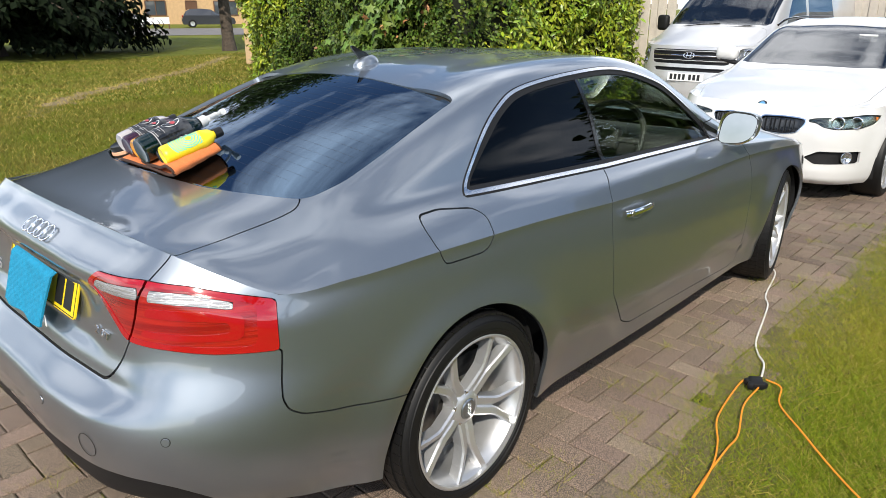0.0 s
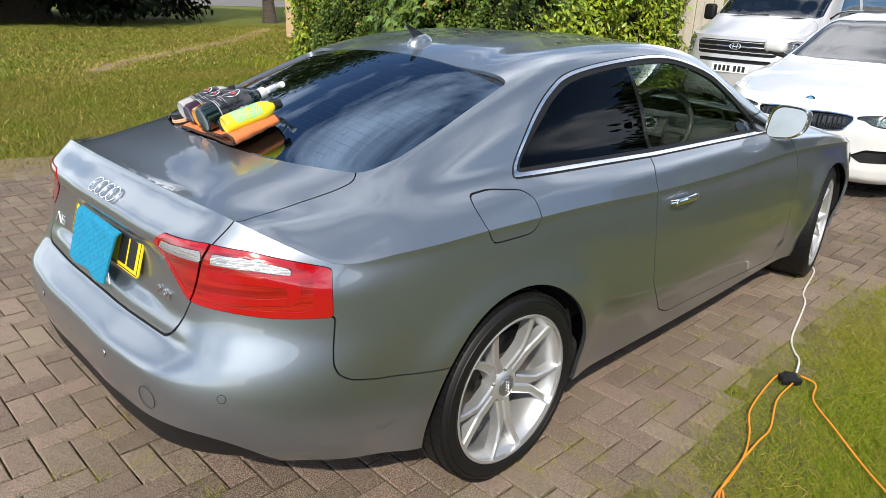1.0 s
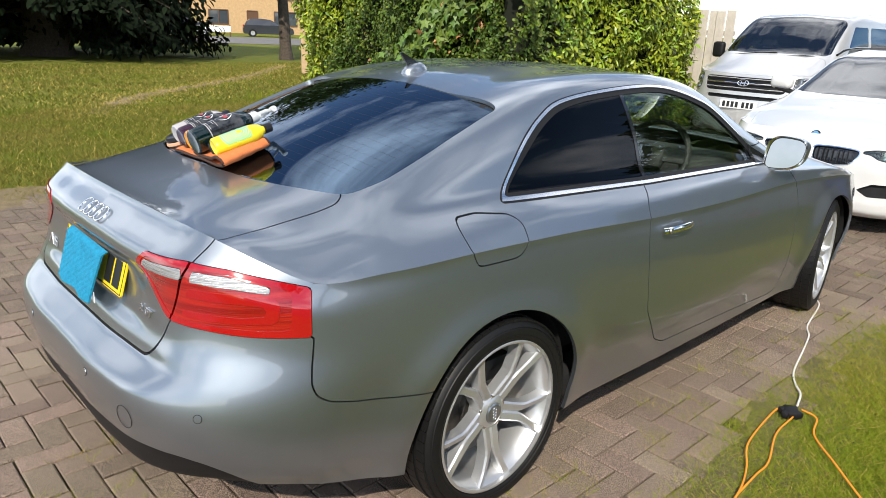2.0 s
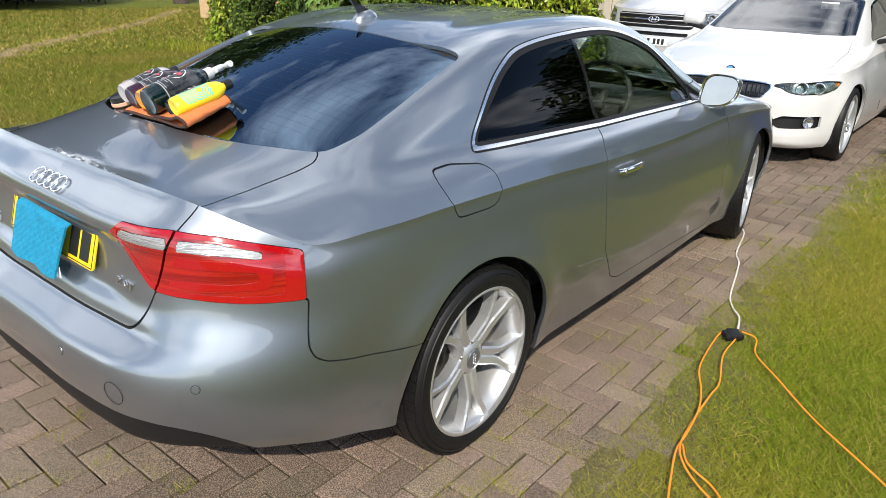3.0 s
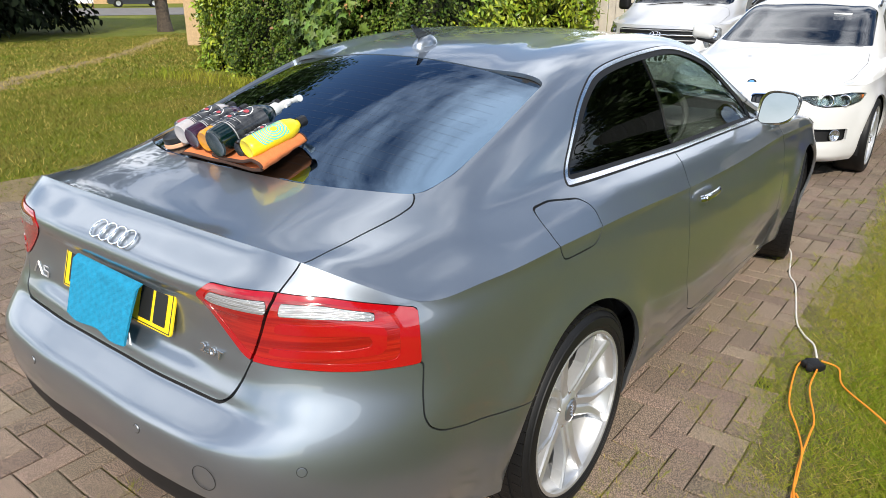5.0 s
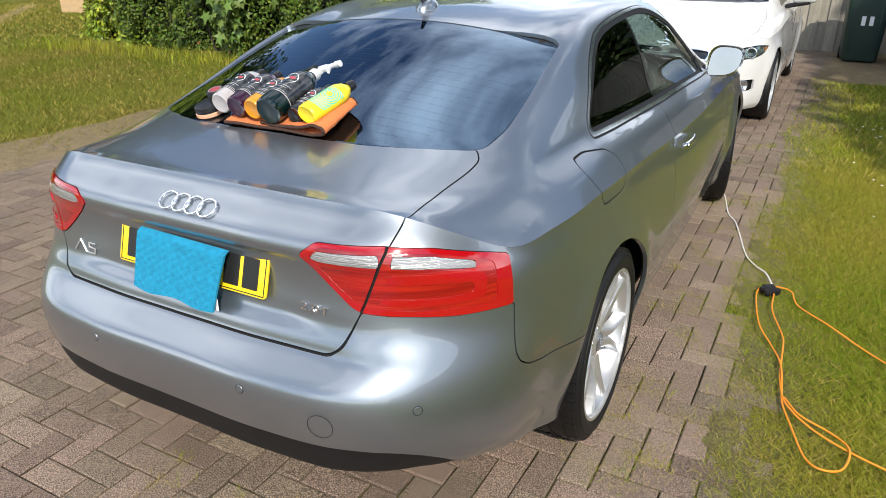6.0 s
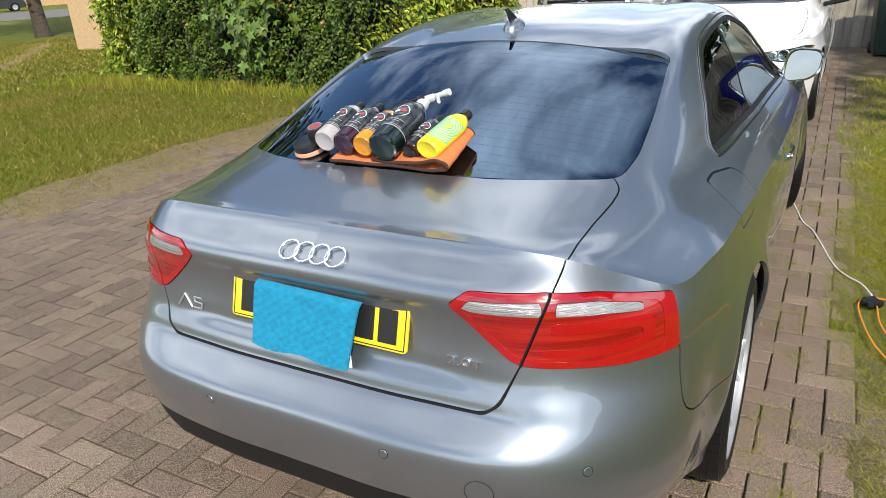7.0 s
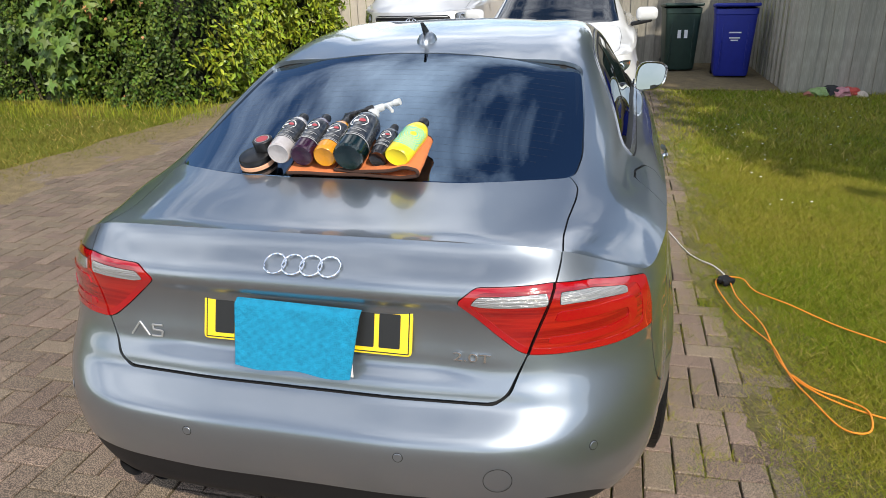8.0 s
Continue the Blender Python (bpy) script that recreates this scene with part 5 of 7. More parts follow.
# wheels
def wheel_geo():
    tyre = lathe([(.252, -.110), (.260, -.117), (.276, -.122), (.298, -.121), (.314, -.113), (.323, -.098), (.3265, -.06), (.3275, -.0), (.3265, .06), (.323, .098), (.314, .113),
                  (.304, .1185), (.3025, .1165), (.300, .1205), (.290, .1225), (.279, .1225), (.2775, .1205), (.272, .1215), (.266, .119), (.264, .1165), (.260, .117), (.252, .110)], 72)
    ring = lathe([(.170, -.118), (.248, -.118), (.242, -.09), (.226, -.06), (.226, .05), (.240, .092), (.249, .104), (.249, .116), (.255, .118), (.260, .116), (.261, .110), (.254, .104)], 72)
    arms = []
    for k in range(5):
        for side in (-1, 1):
            a0 = 2 * math.pi * k / 5
            pts = []
            for r, off, h in ((.036, .017, .070), (.085, .0165, .083), (.128, .0165, .092), (.150, .0215, .096), (.200, .040, .102), (.252, .062, .107)):
                a = a0 + side * math.asin(off / r)
                pts.append(Vector((r * math.cos(a), r * math.sin(a), h)))
            vs, fs = [], []
            wide = (.0165, .0165, .0160, .0140, .0125, .0155)
            n_p = len(pts)
            for i, c in enumerate(pts):
                d = (pts[min(i + 1, n_p - 1)] - pts[max(i - 1, 0)]).normalized()
                u = Vector((0, 0, 1)).cross(d).normalized()
                w = wide[i]
                # the face slopes away from the pair's middle, where a groove parts the two arms
                lean_in, lean_out = (.004, 0) if side > 0 else (0, .004)
                vs += [tuple(c + u * x + Vector((0, 0, z))) for x, z in ((-w * 1.15, -.040), (-w, -.006 - lean_in), (-w * .62, -lean_in), (w * .62, -lean_out), (w, -.006 - lean_out), (w * 1.15, -.040))]
            for i in range(n_p - 1):
                for j in range(5):
                    fs.append((i * 6 + j, i * 6 + j + 1, i * 6 + 6 + j + 1, i * 6 + 6 + j))
            arms.append((vs, fs))
    hub = lathe([(.036, .083), (.046, .081), (.062, .068), (.066, .03)], 40)
    return tyre, ring, arms, hub


W_TYRE, W_RING, W_ARMS, W_HUB = wheel_geo()

def build_wheel(name, x, y, turn, steer=0.0):
    """turn +1: the face looks towards +x."""
    w = new(name)
    w.parent = coupe
    m = Matrix.Translation((x, y, HUB_Z)) @ pose(0, 0, 0, 0, 0, steer) @ pose(0, 0, 0, 0, 90 * turn, 0)
    w.matrix_basis = m
    tyre = part("tyre", W_TYRE, RUBBER, w, "black tyre with a worn tread")
    blocks = []
    for z0, z1 in ((-.108, -.078), (-.068, -.028), (-.018, .018), (.028, .068), (.078, .108)):
        for k in range(60):
            a = 2 * math.pi * (k + .5 * (abs(z0) > .05)) / 60
            h = (2 * math.pi / 60) * .46
            drop = .004 if abs(z0 + z1) / 2 > .08 else 0
            ring = []
            for aa in (a - h, a + h):
                for zz in (z0, z1):
                    ring.append((aa, zz))
            vs = []
            for r in (.3240 - drop * 1.2, .3305 - drop):
                vs += [(r * math.cos(aa), r * math.sin(aa), zz) for aa, zz in ring]
            blocks.append((vs, [(4, 5, 7, 6), (0, 4, 6, 2), (1, 3, 7, 5), (0, 1, 5, 4), (2, 6, 7, 3)]))
    tagged(part("tread_block", join(*blocks), RUBBER, w, smooth=False), kind="stuff")
    part("rim", W_RING, ALLOY, w, "silver painted alloy rim")
    for arm in W_ARMS:
        part("spoke", arm, ALLOY, w, smooth=False)
    part("hub_ring", W_HUB, ALLOY, w)
    part("hub_cap", lathe([(.0005, .0875), (.030, .0870), (.035, .083), (.036, .076)], 32), PAINT, w, "grey hub cap")
    part("cap_ring", moved(join(*[moved(torus(.007, .0012, 16, 6), pose((i - 1.5) * .0105, 0, .0885)) for i in range(4)]), pose(0, 0, 0)), CHROME, w)
    part("brake_disc", lathe([(.001, .02), (.075, .02), (.078, .0), (.172, .0), (.172, -.022), (.078, -.022)], 48), DISC, w, "worn steel brake disc")
    part("caliper", box(-.12, .06, -.005, .08, .14, .07, .015), BLACK_TRIM, w)
    for i in range(5):
        a = 2 * math.pi * (i + .5) / 5
        part("wheel_bolt", moved(lathe([(.0005, .076), (.009, .076), (.010, .07), (.010, .05)], 12), pose(.05 * math.cos(a), .05 * math.sin(a), 0)), SATIN, w)
    return w


WX = .775
for y, x, t, st in ((REAR_AXLE, WX, 1, 0), (FRONT_AXLE, WX - .01, 1, 10), (REAR_AXLE, -WX, -1, 0), (FRONT_AXLE, -WX + .01, -1, 10)):
    build_wheel("wheel", x, y, t, st)
for axle in (REAR_AXLE, FRONT_AXLE):
    for side in (-1, 1):
        arc = [(axle + .372 * math.cos(a), HUB_Z + .372 * math.sin(a)) for a in np.linspace(0, math.pi, 30)]
        vs = [(side * xx, y, z) for xx in (.56, .845) for y, z in arc]
        n = len(arc)
        part("arch_liner", (vs, [(i, i + 1, n + i + 1, n + i) for i in range(n - 1)]), SEAM, coupe)

# plate, rings, lettering, sensors
RX = .012
p0, n0 = Vector((RX, .088, .811)), Vector((0, -.958, .287))
plate_m = facing(p0, n0)
plate = mesh_of("number_plate", *moved(prism(rounded([(-.26, -.0555), (.26, -.0555), (.26, .0555), (-.26, .0555)], .012, 4), .005, .001), plate_m), PLATE_YELLOW, coupe,
                "yellow reflective rear number plate, partly covered", smooth=False)
for x in (-.205, -.135, .145, .207):
    part("plate_mark", moved(prism(rounded([(x - .025, -.0395), (x + .025, -.0395), (x + .025, .0395), (x - .025, .0395)], .003, 2), .0012), plate_m @ pose(0, 0, .005)), PRINT_BLACK, plate, smooth=False)
part("plate_border", moved(join(*[box(cx, cy, .0055, sx, sy, .0012) for cx, cy, sx, sy in ((0, .050, .505, .0022), (0, -.050, .505, .0022), (-.2525, 0, .0022, .1), (.2525, 0, .0022, .1))]), plate_m), PRINT_BLACK, plate, smooth=False)
p1, n1 = tail_point(.0, .948)
for i in range(4):
    m = facing((RX + (i - 1.5) * .0445, p1.y, .948), n1, lift=.006)
    part("badge_ring", moved(torus(.0262, .0028, 40, 10), m @ Matrix.Diagonal((1, 1, 1, 1))), CHROME, coupe, "chrome ring badge")
m2 = facing((.413, tail_point(.413, .763)[0].y, .763), tail_point(.413, .763)[1], lift=.002)
part("engine_badge", moved(lettering("2.0T", .030, .0020), m2 @ pose(-.050, -.010, .001) @ Matrix.Diagonal((1.62, .95, 1, 1))), CHROME, coupe, "chrome lettering", smooth=False)
m3 = facing((-.417, tail_point(-.417, .757)[0].y, .757), tail_point(-.417, .757)[1], lift=.002) @ Matrix.Diagonal((1.25, 1.2, 1, 1))
for x0, y0, x1, y1 in ((-.036, -.014, -.016, .014), (-.016, .014, .004, -.014), (.012, .010, .034, .010), (.012, .010, .014, -.002), (.014, 0, .034, -.002), (.034, -.002, .032, -.014), (.032, -.014, .010, -.014)):
    part("model_badge", moved(tube([(x0, y0, 0), (x1, y1, 0)], .0022, 6), m3), ALLOY, coupe, "satin silver bar badge")
for x, z in ((.262, .568), (.648, .566), (-.262, .566), (-.648, .566)):
    p, n = tail_point(x, z)
    s = part("parking_sensor", moved(join(lathe([(.0005, .0015), (.0095, .0015), (.0105, .0)], 20)), facing(p, n, lift=.0006)), PAINT, coupe)
    part("sensor_gap", moved(torus(.0112, .0008, 24, 6), facing(p, n, lift=.0002)), SEAM, s)
p, n = tail_point(.461, .522)
part("towing_cap", moved(torus(.032, .0007, 40, 6), facing(p, n, lift=.0002)), SEAM, coupe, "round towing eye cover joint")

# door handle, mirror, aerial
for side in (1, -1):
    p, n = side_point(1.94, .803)
    flip = Matrix.Diagonal((side, 1, 1, 1))
    bowl = lathe([(.0005, -.010), (.02, -.009), (.034, -.004), (.040, .0006), (.042, .0002)], 28)
    handle = part("door_handle", moved(moved(tube(smooth_path([(0, -.085, .018), (0, -.05, .026), (0, .02, .029), (0, .085, .022), (0, .105, .010)], 5), .0125, 10, flat=.62), Matrix.Identity(4)), flip @ facing(p, n) @ pose(0, 0, 0, 0, 0, 90)), CHROME, coupe, "bright door handle")
    part("handle_bowl", moved(bowl, flip @ facing(p, n) @ Matrix.Diagonal((1.5, .85, 1, 1))), PAINT, handle)
    part("lock_barrel", moved(lathe([(.0005, .004), (.010, .004), (.012, 0)], 16), flip @ facing(p, n) @ pose(-.085 * side * side, 0, .03)), SATIN, handle)
    rings = 12
    body = []
    for i in range(rings + 1):
        t = i / rings
        y = -.005 + .115 * t
        k = math.sqrt(max(0, 1 - (t * .98) ** 2.6))
        hw, hh = .112 * (.25 + .75 * k), .080 * (.2 + .8 * k)
        ring = []
        for j in range(28):
            a = 2 * math.pi * j / 28
            c, s = math.cos(a), math.sin(a)
            e = .62
            mx = .76 * hw * math.copysign(abs(c) ** e, c) + .02 * s
            ring.append((.878 + mx, 2.905 + y + .22 * mx, .998 + hh * math.copysign(abs(s) ** e, s) * (1 - .18 * c)))
        body.append(ring)
    vs = [(side * x, y, z) for ring in body for x, y, z in ring]
    fs = [(i * 28 + j, i * 28 + (j + 1) % 28, i * 28 + 28 + (j + 1) % 28, i * 28 + 28 + j) for i in range(rings) for j in range(28)] + [tuple(range(rings * 28, rings * 28 + 28))]
    mirror_body = part("door_mirror", (vs, fs), PAINT, coupe, "door mirror in a grey housing with a bright rim")
    face = [(side * (.878 + (x - .878) * .90), y - .001, .998 + (z - .998) * .90) for x, y, z in body[0]]
    part("mirror_rim", ([(side * x, y, z) for x, y, z in body[0]] + [(v[0], v[1] + .004 + (v[2] - .998) * .11, v[2]) for v in face], [(j, (j + 1) % 28, 28 + (j + 1) % 28, 28 + j) for j in range(28)]), SATIN, mirror_body)
    part("mirror_gap", ([(v[0], v[1] + .0035 + (v[2] - .998) * .11, v[2]) for v in face] + [(side * .878 + (v[0] - side * .878) * .955, v[1] + .0065 + (v[2] - .998) * .11, .998 + (v[2] - .998) * .955) for v in face], [(j, (j + 1) % 28, 28 + (j + 1) % 28, 28 + j) for j in range(28)]), SEAM, mirror_body)
    part("mirror_glass", ([(v[0], v[1] + .006 + (v[2] - .998) * .11, v[2]) for v in face], [tuple(range(28))]), MIRROR, mirror_body, "mirror glass reflecting the lawn", smooth=False)
    part("mirror_stalk", tube([(side * .785, 2.955, .962), (side * .83, 2.955, .965), (side * .87, 2.955, .975)], [.032, .028, .03], 12, flat=.55), GLOSS_BLACK, mirror_body)
    part("mirror_triangle", ([(side * x, y, z) for x, y, z in ((.792, 2.80, .955), (.792, 2.99, .945), (.742, 2.80, 1.03), (.775, 2.80, .955), (.775, 2.99, .945), (.728, 2.80, 1.03))],
                             [(0, 1, 2), (3, 5, 4), (0, 3, 4, 1), (1, 4, 5, 2), (2, 5, 3, 0)]), GLOSS_BLACK, coupe, smooth=False)
pf, nf = top_point(0, 1.345)
fin_base = [(x, y, z) for z, k in ((-.004, 1.0), (.010, .93), (.022, .72), (.030, .42)) for x, y in [(.036 * k * math.cos(a), .062 * k * math.sin(a) + .012 * (1 - k)) for a in np.linspace(0, 2 * math.pi, 24, endpoint=False)]]
fm = Matrix.Translation((0, 1.345, pf.z)) @ pose(0, 0, 0, 9, 0, 0)
fin = part("roof_aerial", moved((fin_base, [(i * 24 + j, i * 24 + (j + 1) % 24, i * 24 + 24 + (j + 1) % 24, i * 24 + 24 + j) for i in range(3) for j in range(24)] + [tuple(range(72, 96))]), fm), PAINT, coupe, "grey shark fin roof aerial")
part("aerial_mast", moved(([(x, y, z) for x in (-.004, .004) for y, z in ((.035, .02), (-.03, .026), (-.062, .078), (-.052, .080), (.0, .046))],
                           [(0, 1, 2, 3, 4), (9, 8, 7, 6, 5), (0, 5, 6, 1), (1, 6, 7, 2), (2, 7, 8, 3), (3, 8, 9, 4), (4, 9, 5, 0)]), fm), GLOSS_BLACK, fin, smooth=False)

# exhaust tips
for x in (-.565, -.475):
    part("exhaust_pipe", moved(lathe([(.030, -.10), (.036, -.10), (.037, .02), (.034, .022), (.032, .015), (.030, -.08), (.001, -.08)], 24), pose(x, .115, .312, 90, 0, 0)), BLACK_TRIM, coupe, "sooty steel exhaust pipe")

# cabin
part("dashboard", join(box(0, 2.92, .80, 1.36, .42, .28, .08, 3)), INTERIOR, coupe)
part("cabin_floor", box(0, 1.9, .32, 1.40, 2.3, .04, .01), INTERIOR, coupe)
part("rear_bench", box(0, 1.10, .55, 1.15, .55, .3, .08, 3), SEAT_CLOTH, coupe)
part("parcel_shelf", box(0, .78, .93, 1.1, .36, .03, .01), INTERIOR, coupe)
for side in (-1, 1):
    seat = part("front_seat", join(box(side * .36, 2.22, .52, .50, .52, .18, .06, 3), moved(box(0, 0, .33, .50, .13, .66, .06, 3), pose(side * .36, 1.93, .55, 16, 0, 0))), SEAT_CLOTH, coupe)
    part("headrest", moved(box(0, 0, 0, .27, .10, .19, .045, 3), pose(side * .36, 1.735, 1.19, 14, 0, 0)), SEAT_CLOTH, seat)
    part("rear_headrest", box(side * .33, .93, 1.0, .26, .09, .13, .04, 3), SEAT_CLOTH, coupe)
    part("door_card", box(side * .755, 2.45, .72, .05, 1.2, .42, .02), INTERIOR, coupe)
sw = pose(.36, 2.60, .93, 65, 0, 0)
wheel_s = part("steering_wheel", moved(torus(.185, .015, 36, 8), sw), INTERIOR, coupe)
part("wheel_boss", moved(join(box(0, 0, 0, .13, .11, .05, .02), box(0, .0, 0, .35, .03, .02, .008)), sw), INTERIOR, wheel_s)
part("interior_mirror", box(0, 2.62, 1.22, .22, .03, .06, .02), INTERIOR, coupe)

# heater wires on the rear screen
for k in range(19):
    yy = .475 + k * .037
    w = float(np.interp(yy, [.47, .60, .72, .90, 1.07, 1.2], [.36, .50, .545, .54, .525, .50]))
    vs = []
    for x in np.linspace(-w, w, 25):
        y_ = yy + .16 * x * x
        rl, tz = rail(np.array([y_]))[0], float(top_z(np.array([y_]))[0])
        vs += [(x, y_ + dy, tz + (rl[1] - tz) * (x / rl[0]) ** 2 - .0014 + dy * .31) for dy in (-.0002, .0002)]
    part("heater_wire", (vs, [(2 * i, 2 * i + 1, 2 * i + 3, 2 * i + 2) for i in range(24)]), HEATER, rear_screen)

# ---- things on the coupe ----
TOWEL = material("orange_microfibre", (0.64, 0.19, 0.060), rough=0.95, vary=0.2, scale=30, fine=0.3, fine_scale=500, bump=0.8, bump_scale=450, bump_dist=0.002)
TOWEL_EDGE = material("brown_stitched_edge", (0.05, 0.022, 0.014), rough=0.9, bump=0.5, bump_scale=500)
CLOTH = material("turquoise_terry_cloth", (0.005, 0.25, 0.43), rough=0.95, vary=0.3, scale=25, fine=0.3, fine_scale=600, bump=1.0, bump_scale=320, bump_dist=0.003)
PAD_FOAM = material("tan_foam", (0.62, 0.33, 0.20), rough=0.9, bump=0.5, bump_scale=500)
PLASTIC_BLACK = material("black_plastic", (0.012, 0.012, 0.013), rough=0.3, vary=0.1)
LABEL_GREY = material("dark_printed_label", (0.010, 0.011, 0.013), rough=0.16, second=(0.05, 0.052, 0.056), scale=38, coat=0.6)
LABEL_PALE = material("silver_print", (0.36, 0.36, 0.36), rough=0.4)
LABEL_WHITE = material("white_label_print", (0.70, 0.70, 0.70), rough=0.35)
LABEL_RED = material("red_print", (0.36, 0.05, 0.06), rough=0.4)
SPRAY_GREY = material("pale_grey_plastic", (0.55, 0.57, 0.58), rough=0.4)
TEAL_PRINT = material("teal_print", (0.06, 0.55, 0.50), rough=0.4)


def liquid(name, c, tr=0.5):
    return material(name, c, rough=0.12, coat=0.5, trans=tr, vary=0.15, scale=30)


SLOPE = math.atan2(float(top_z(.65) - top_z(.44)), .21)


def bed(x, s, h=0.0):
    """A frame lying on the rear screen: x across, y up the slope, z off the glass."""
    y = .440 + .45 * x * x + s * math.cos(SLOPE)
    rl, tz = rail(np.array([y]))[0], float(top_z(np.array([y]))[0])
    z = tz + (rl[1] - tz) * (x / rl[0]) ** 2
    return Matrix.Translation((x, y, z + .001)) @ pose(0, 0, h) @ pose(0, 0, 0, math.degrees(SLOPE), math.degrees(math.atan(.28 * x)), 0)


# folded towel, its end turned over in a soft loop
t_path = [(v.x, v.z) for v in smooth_path([(-.195, 0, .0045), (-.10, 0, .005), (0, 0, .005), (.11, 0, .006), (.150, 0, .010), (.172, 0, .022), (.166, 0, .036), (.145, 0, .040), (.105, 0, .030), (.05, 0, .018), (-.01, 0, .0145), (-.06, 0, .0135)], 5)]
ny, thick = 14, .0075
n_t = len(t_path)
towel_pts = []
for side in (1, -1):
    for j in range(ny + 1):
        v = j / ny
        for i, (x, z) in enumerate(t_path):
            a, b = t_path[max(i - 1, 0)], t_path[min(i + 1, n_t - 1)]
            L = math.hypot(b[0] - a[0], b[1] - a[1])
            nx_, nz_ = -(b[1] - a[1]) / L, (b[0] - a[0]) / L
            u = i / (n_t - 1)
            s_ = -.014 + (.178 - .03 * u) * v + .006 * math.sin(6 * u + 1) + .012 * u
            wob = .0014 * math.sin(40 * u + 5 * v) + .001 * math.sin(23 * v + 9 * u)
            towel_pts.append((x + nx_ * (side * thick / 2) + .004 * math.sin(5 * v) * u, s_, z + nz_ * (side * thick / 2) + wob))
lay = n_t * (ny + 1)
faces = [(j * n_t + i, j * n_t + i + 1, (j + 1) * n_t + i + 1, (j + 1) * n_t + i) for j in range(ny) for i in range(n_t - 1)]
faces = faces + [tuple(k + lay for k in f[::-1]) for f in faces]
loop = [i for i in range(n_t)] + [j * n_t + n_t - 1 for j in range(1, ny + 1)] + [ny * n_t + i for i in range(n_t - 2, -1, -1)] + [j * n_t for j in range(ny - 1, 0, -1)]
faces += [(b, a, a + lay, b + lay) for a, b in zip(loop, loop[1:] + loop[:1])]
tb = bed(.032, 0)
towel = part("microfibre_towel", moved((towel_pts, faces), tb), TOWEL, None, sharp=60)
tagged(towel, "folded orange microfibre towel with a brown edge on the rear screen", "towel")
mid = [tuple((towel_pts[k][q] + towel_pts[k + lay][q]) / 2 for q in range(3)) for k in loop]
part("towel_edge", moved(tube(mid + mid[:1], .0048, 8), tb), TOWEL_EDGE, towel)


def bottle(name, x, s, r, length, body_mat, label_mat, cap_mat, head, label, tilt=0.0, flat=1.0, base=.018, top_mat=None):
    m = bed(x, s) @ pose(0, 0, base + r * flat, 0, 0, tilt) @ pose(0, 0, 0, -90, 0, 0)
    th = new(name)
    tagged(th, label, "bottle", "car care bottles")
    th.matrix_basis = m
    squash = Matrix.Diagonal((1, flat, 1, 1))
    L = length
    prof = [(.0005, .004), (r * .55, .0035), (r * .86, 0), (r * .97, .004), (r, .012), (r, L * .72), (r * .96, L * .78), (r * .74, L * .90), (r * .42, L * .965), (r * .36, L)]
    part("bottle_body", moved(lathe(prof, 28), squash), body_mat, th)
    if label_mat is not None:
        part("wrap_label", moved(lathe([(r + .0006, L * .22), (r + .0006, L * .72), (r * .968, L * .775)], 28), squash), label_mat, th)
        # badge and lines printed on the upper side
        for rr, dx, dz, mat, h in ((.68, 0, 0, LABEL_WHITE, .0010), (.56, 0, 0, LABEL_GREY, .0012), (.26, .22, .06, LABEL_RED, .0014), (.22, -.20, -.05, LABEL_WHITE, .0014)):
            ring = [(dx + math.cos(b) * rr, L * .57 + r * (dz + rr * math.sin(b) * (.72 if rr < .5 else 1))) for b in np.linspace(0, 2 * math.pi, 24, endpoint=False)]
            vs = [(math.sin(a * .9) * (r + h), -math.cos(a * .9) * (r + h) * flat, z) for a, z in ring]
            part("label_badge", (vs, [tuple(range(24))[::-1]]), mat, th, smooth=False)
        # pale ring painted as the highlight along the label's lower edge
        part("label_band", moved(lathe([(r + .0009, L * .232), (r + .0009, L * .247)], 28), squash), LABEL_PALE, th)
        for zf, wf in ((.385, .8), (.345, .5), (.27, .9)):
            vs = [(math.sin(a) * (r + .0011), -math.cos(a) * (r + .0011) * flat, L * zf + dz) for a in np.linspace(-wf, wf, 7) for dz in (-.0009, .0009)]
            part("label_line", (vs, [(2 * i, 2 * i + 2, 2 * i + 3, 2 * i + 1) for i in range(6)]), LABEL_PALE, th, smooth=False)
    c = r * .44
    part("cap", moved(lathe([(c, L - .004), (c, L + .018), (c * .9, L + .022), (.0005, L + .022)], 20), Matrix.Identity(4)), cap_mat, th)
    if head == "trigger":
        head_geo = join(box(0, 0, L + .028, .021, .021, .030, .005), box(.004, 0, L + .050, .046, .020, .024, .008), box(.036, 0, L + .054, .052, .014, .014, .005),
                        moved(lathe([(.010, -.004), (.010, .014), (.0005, .015)], 12), pose(.062, 0, L + .054, 0, 90, 0)),
                        tube(smooth_path([(.034, 0, L + .048), (.047, 0, L + .034), (.060, 0, L + .012), (.066, 0, L + .004)], 3), .0062, 8, flat=.8))
        part("spray_head", moved(head_geo, pose(0, 0, 0, 0, 0, -18)), top_mat or cap_mat, th, "trigger spray head")
    return th


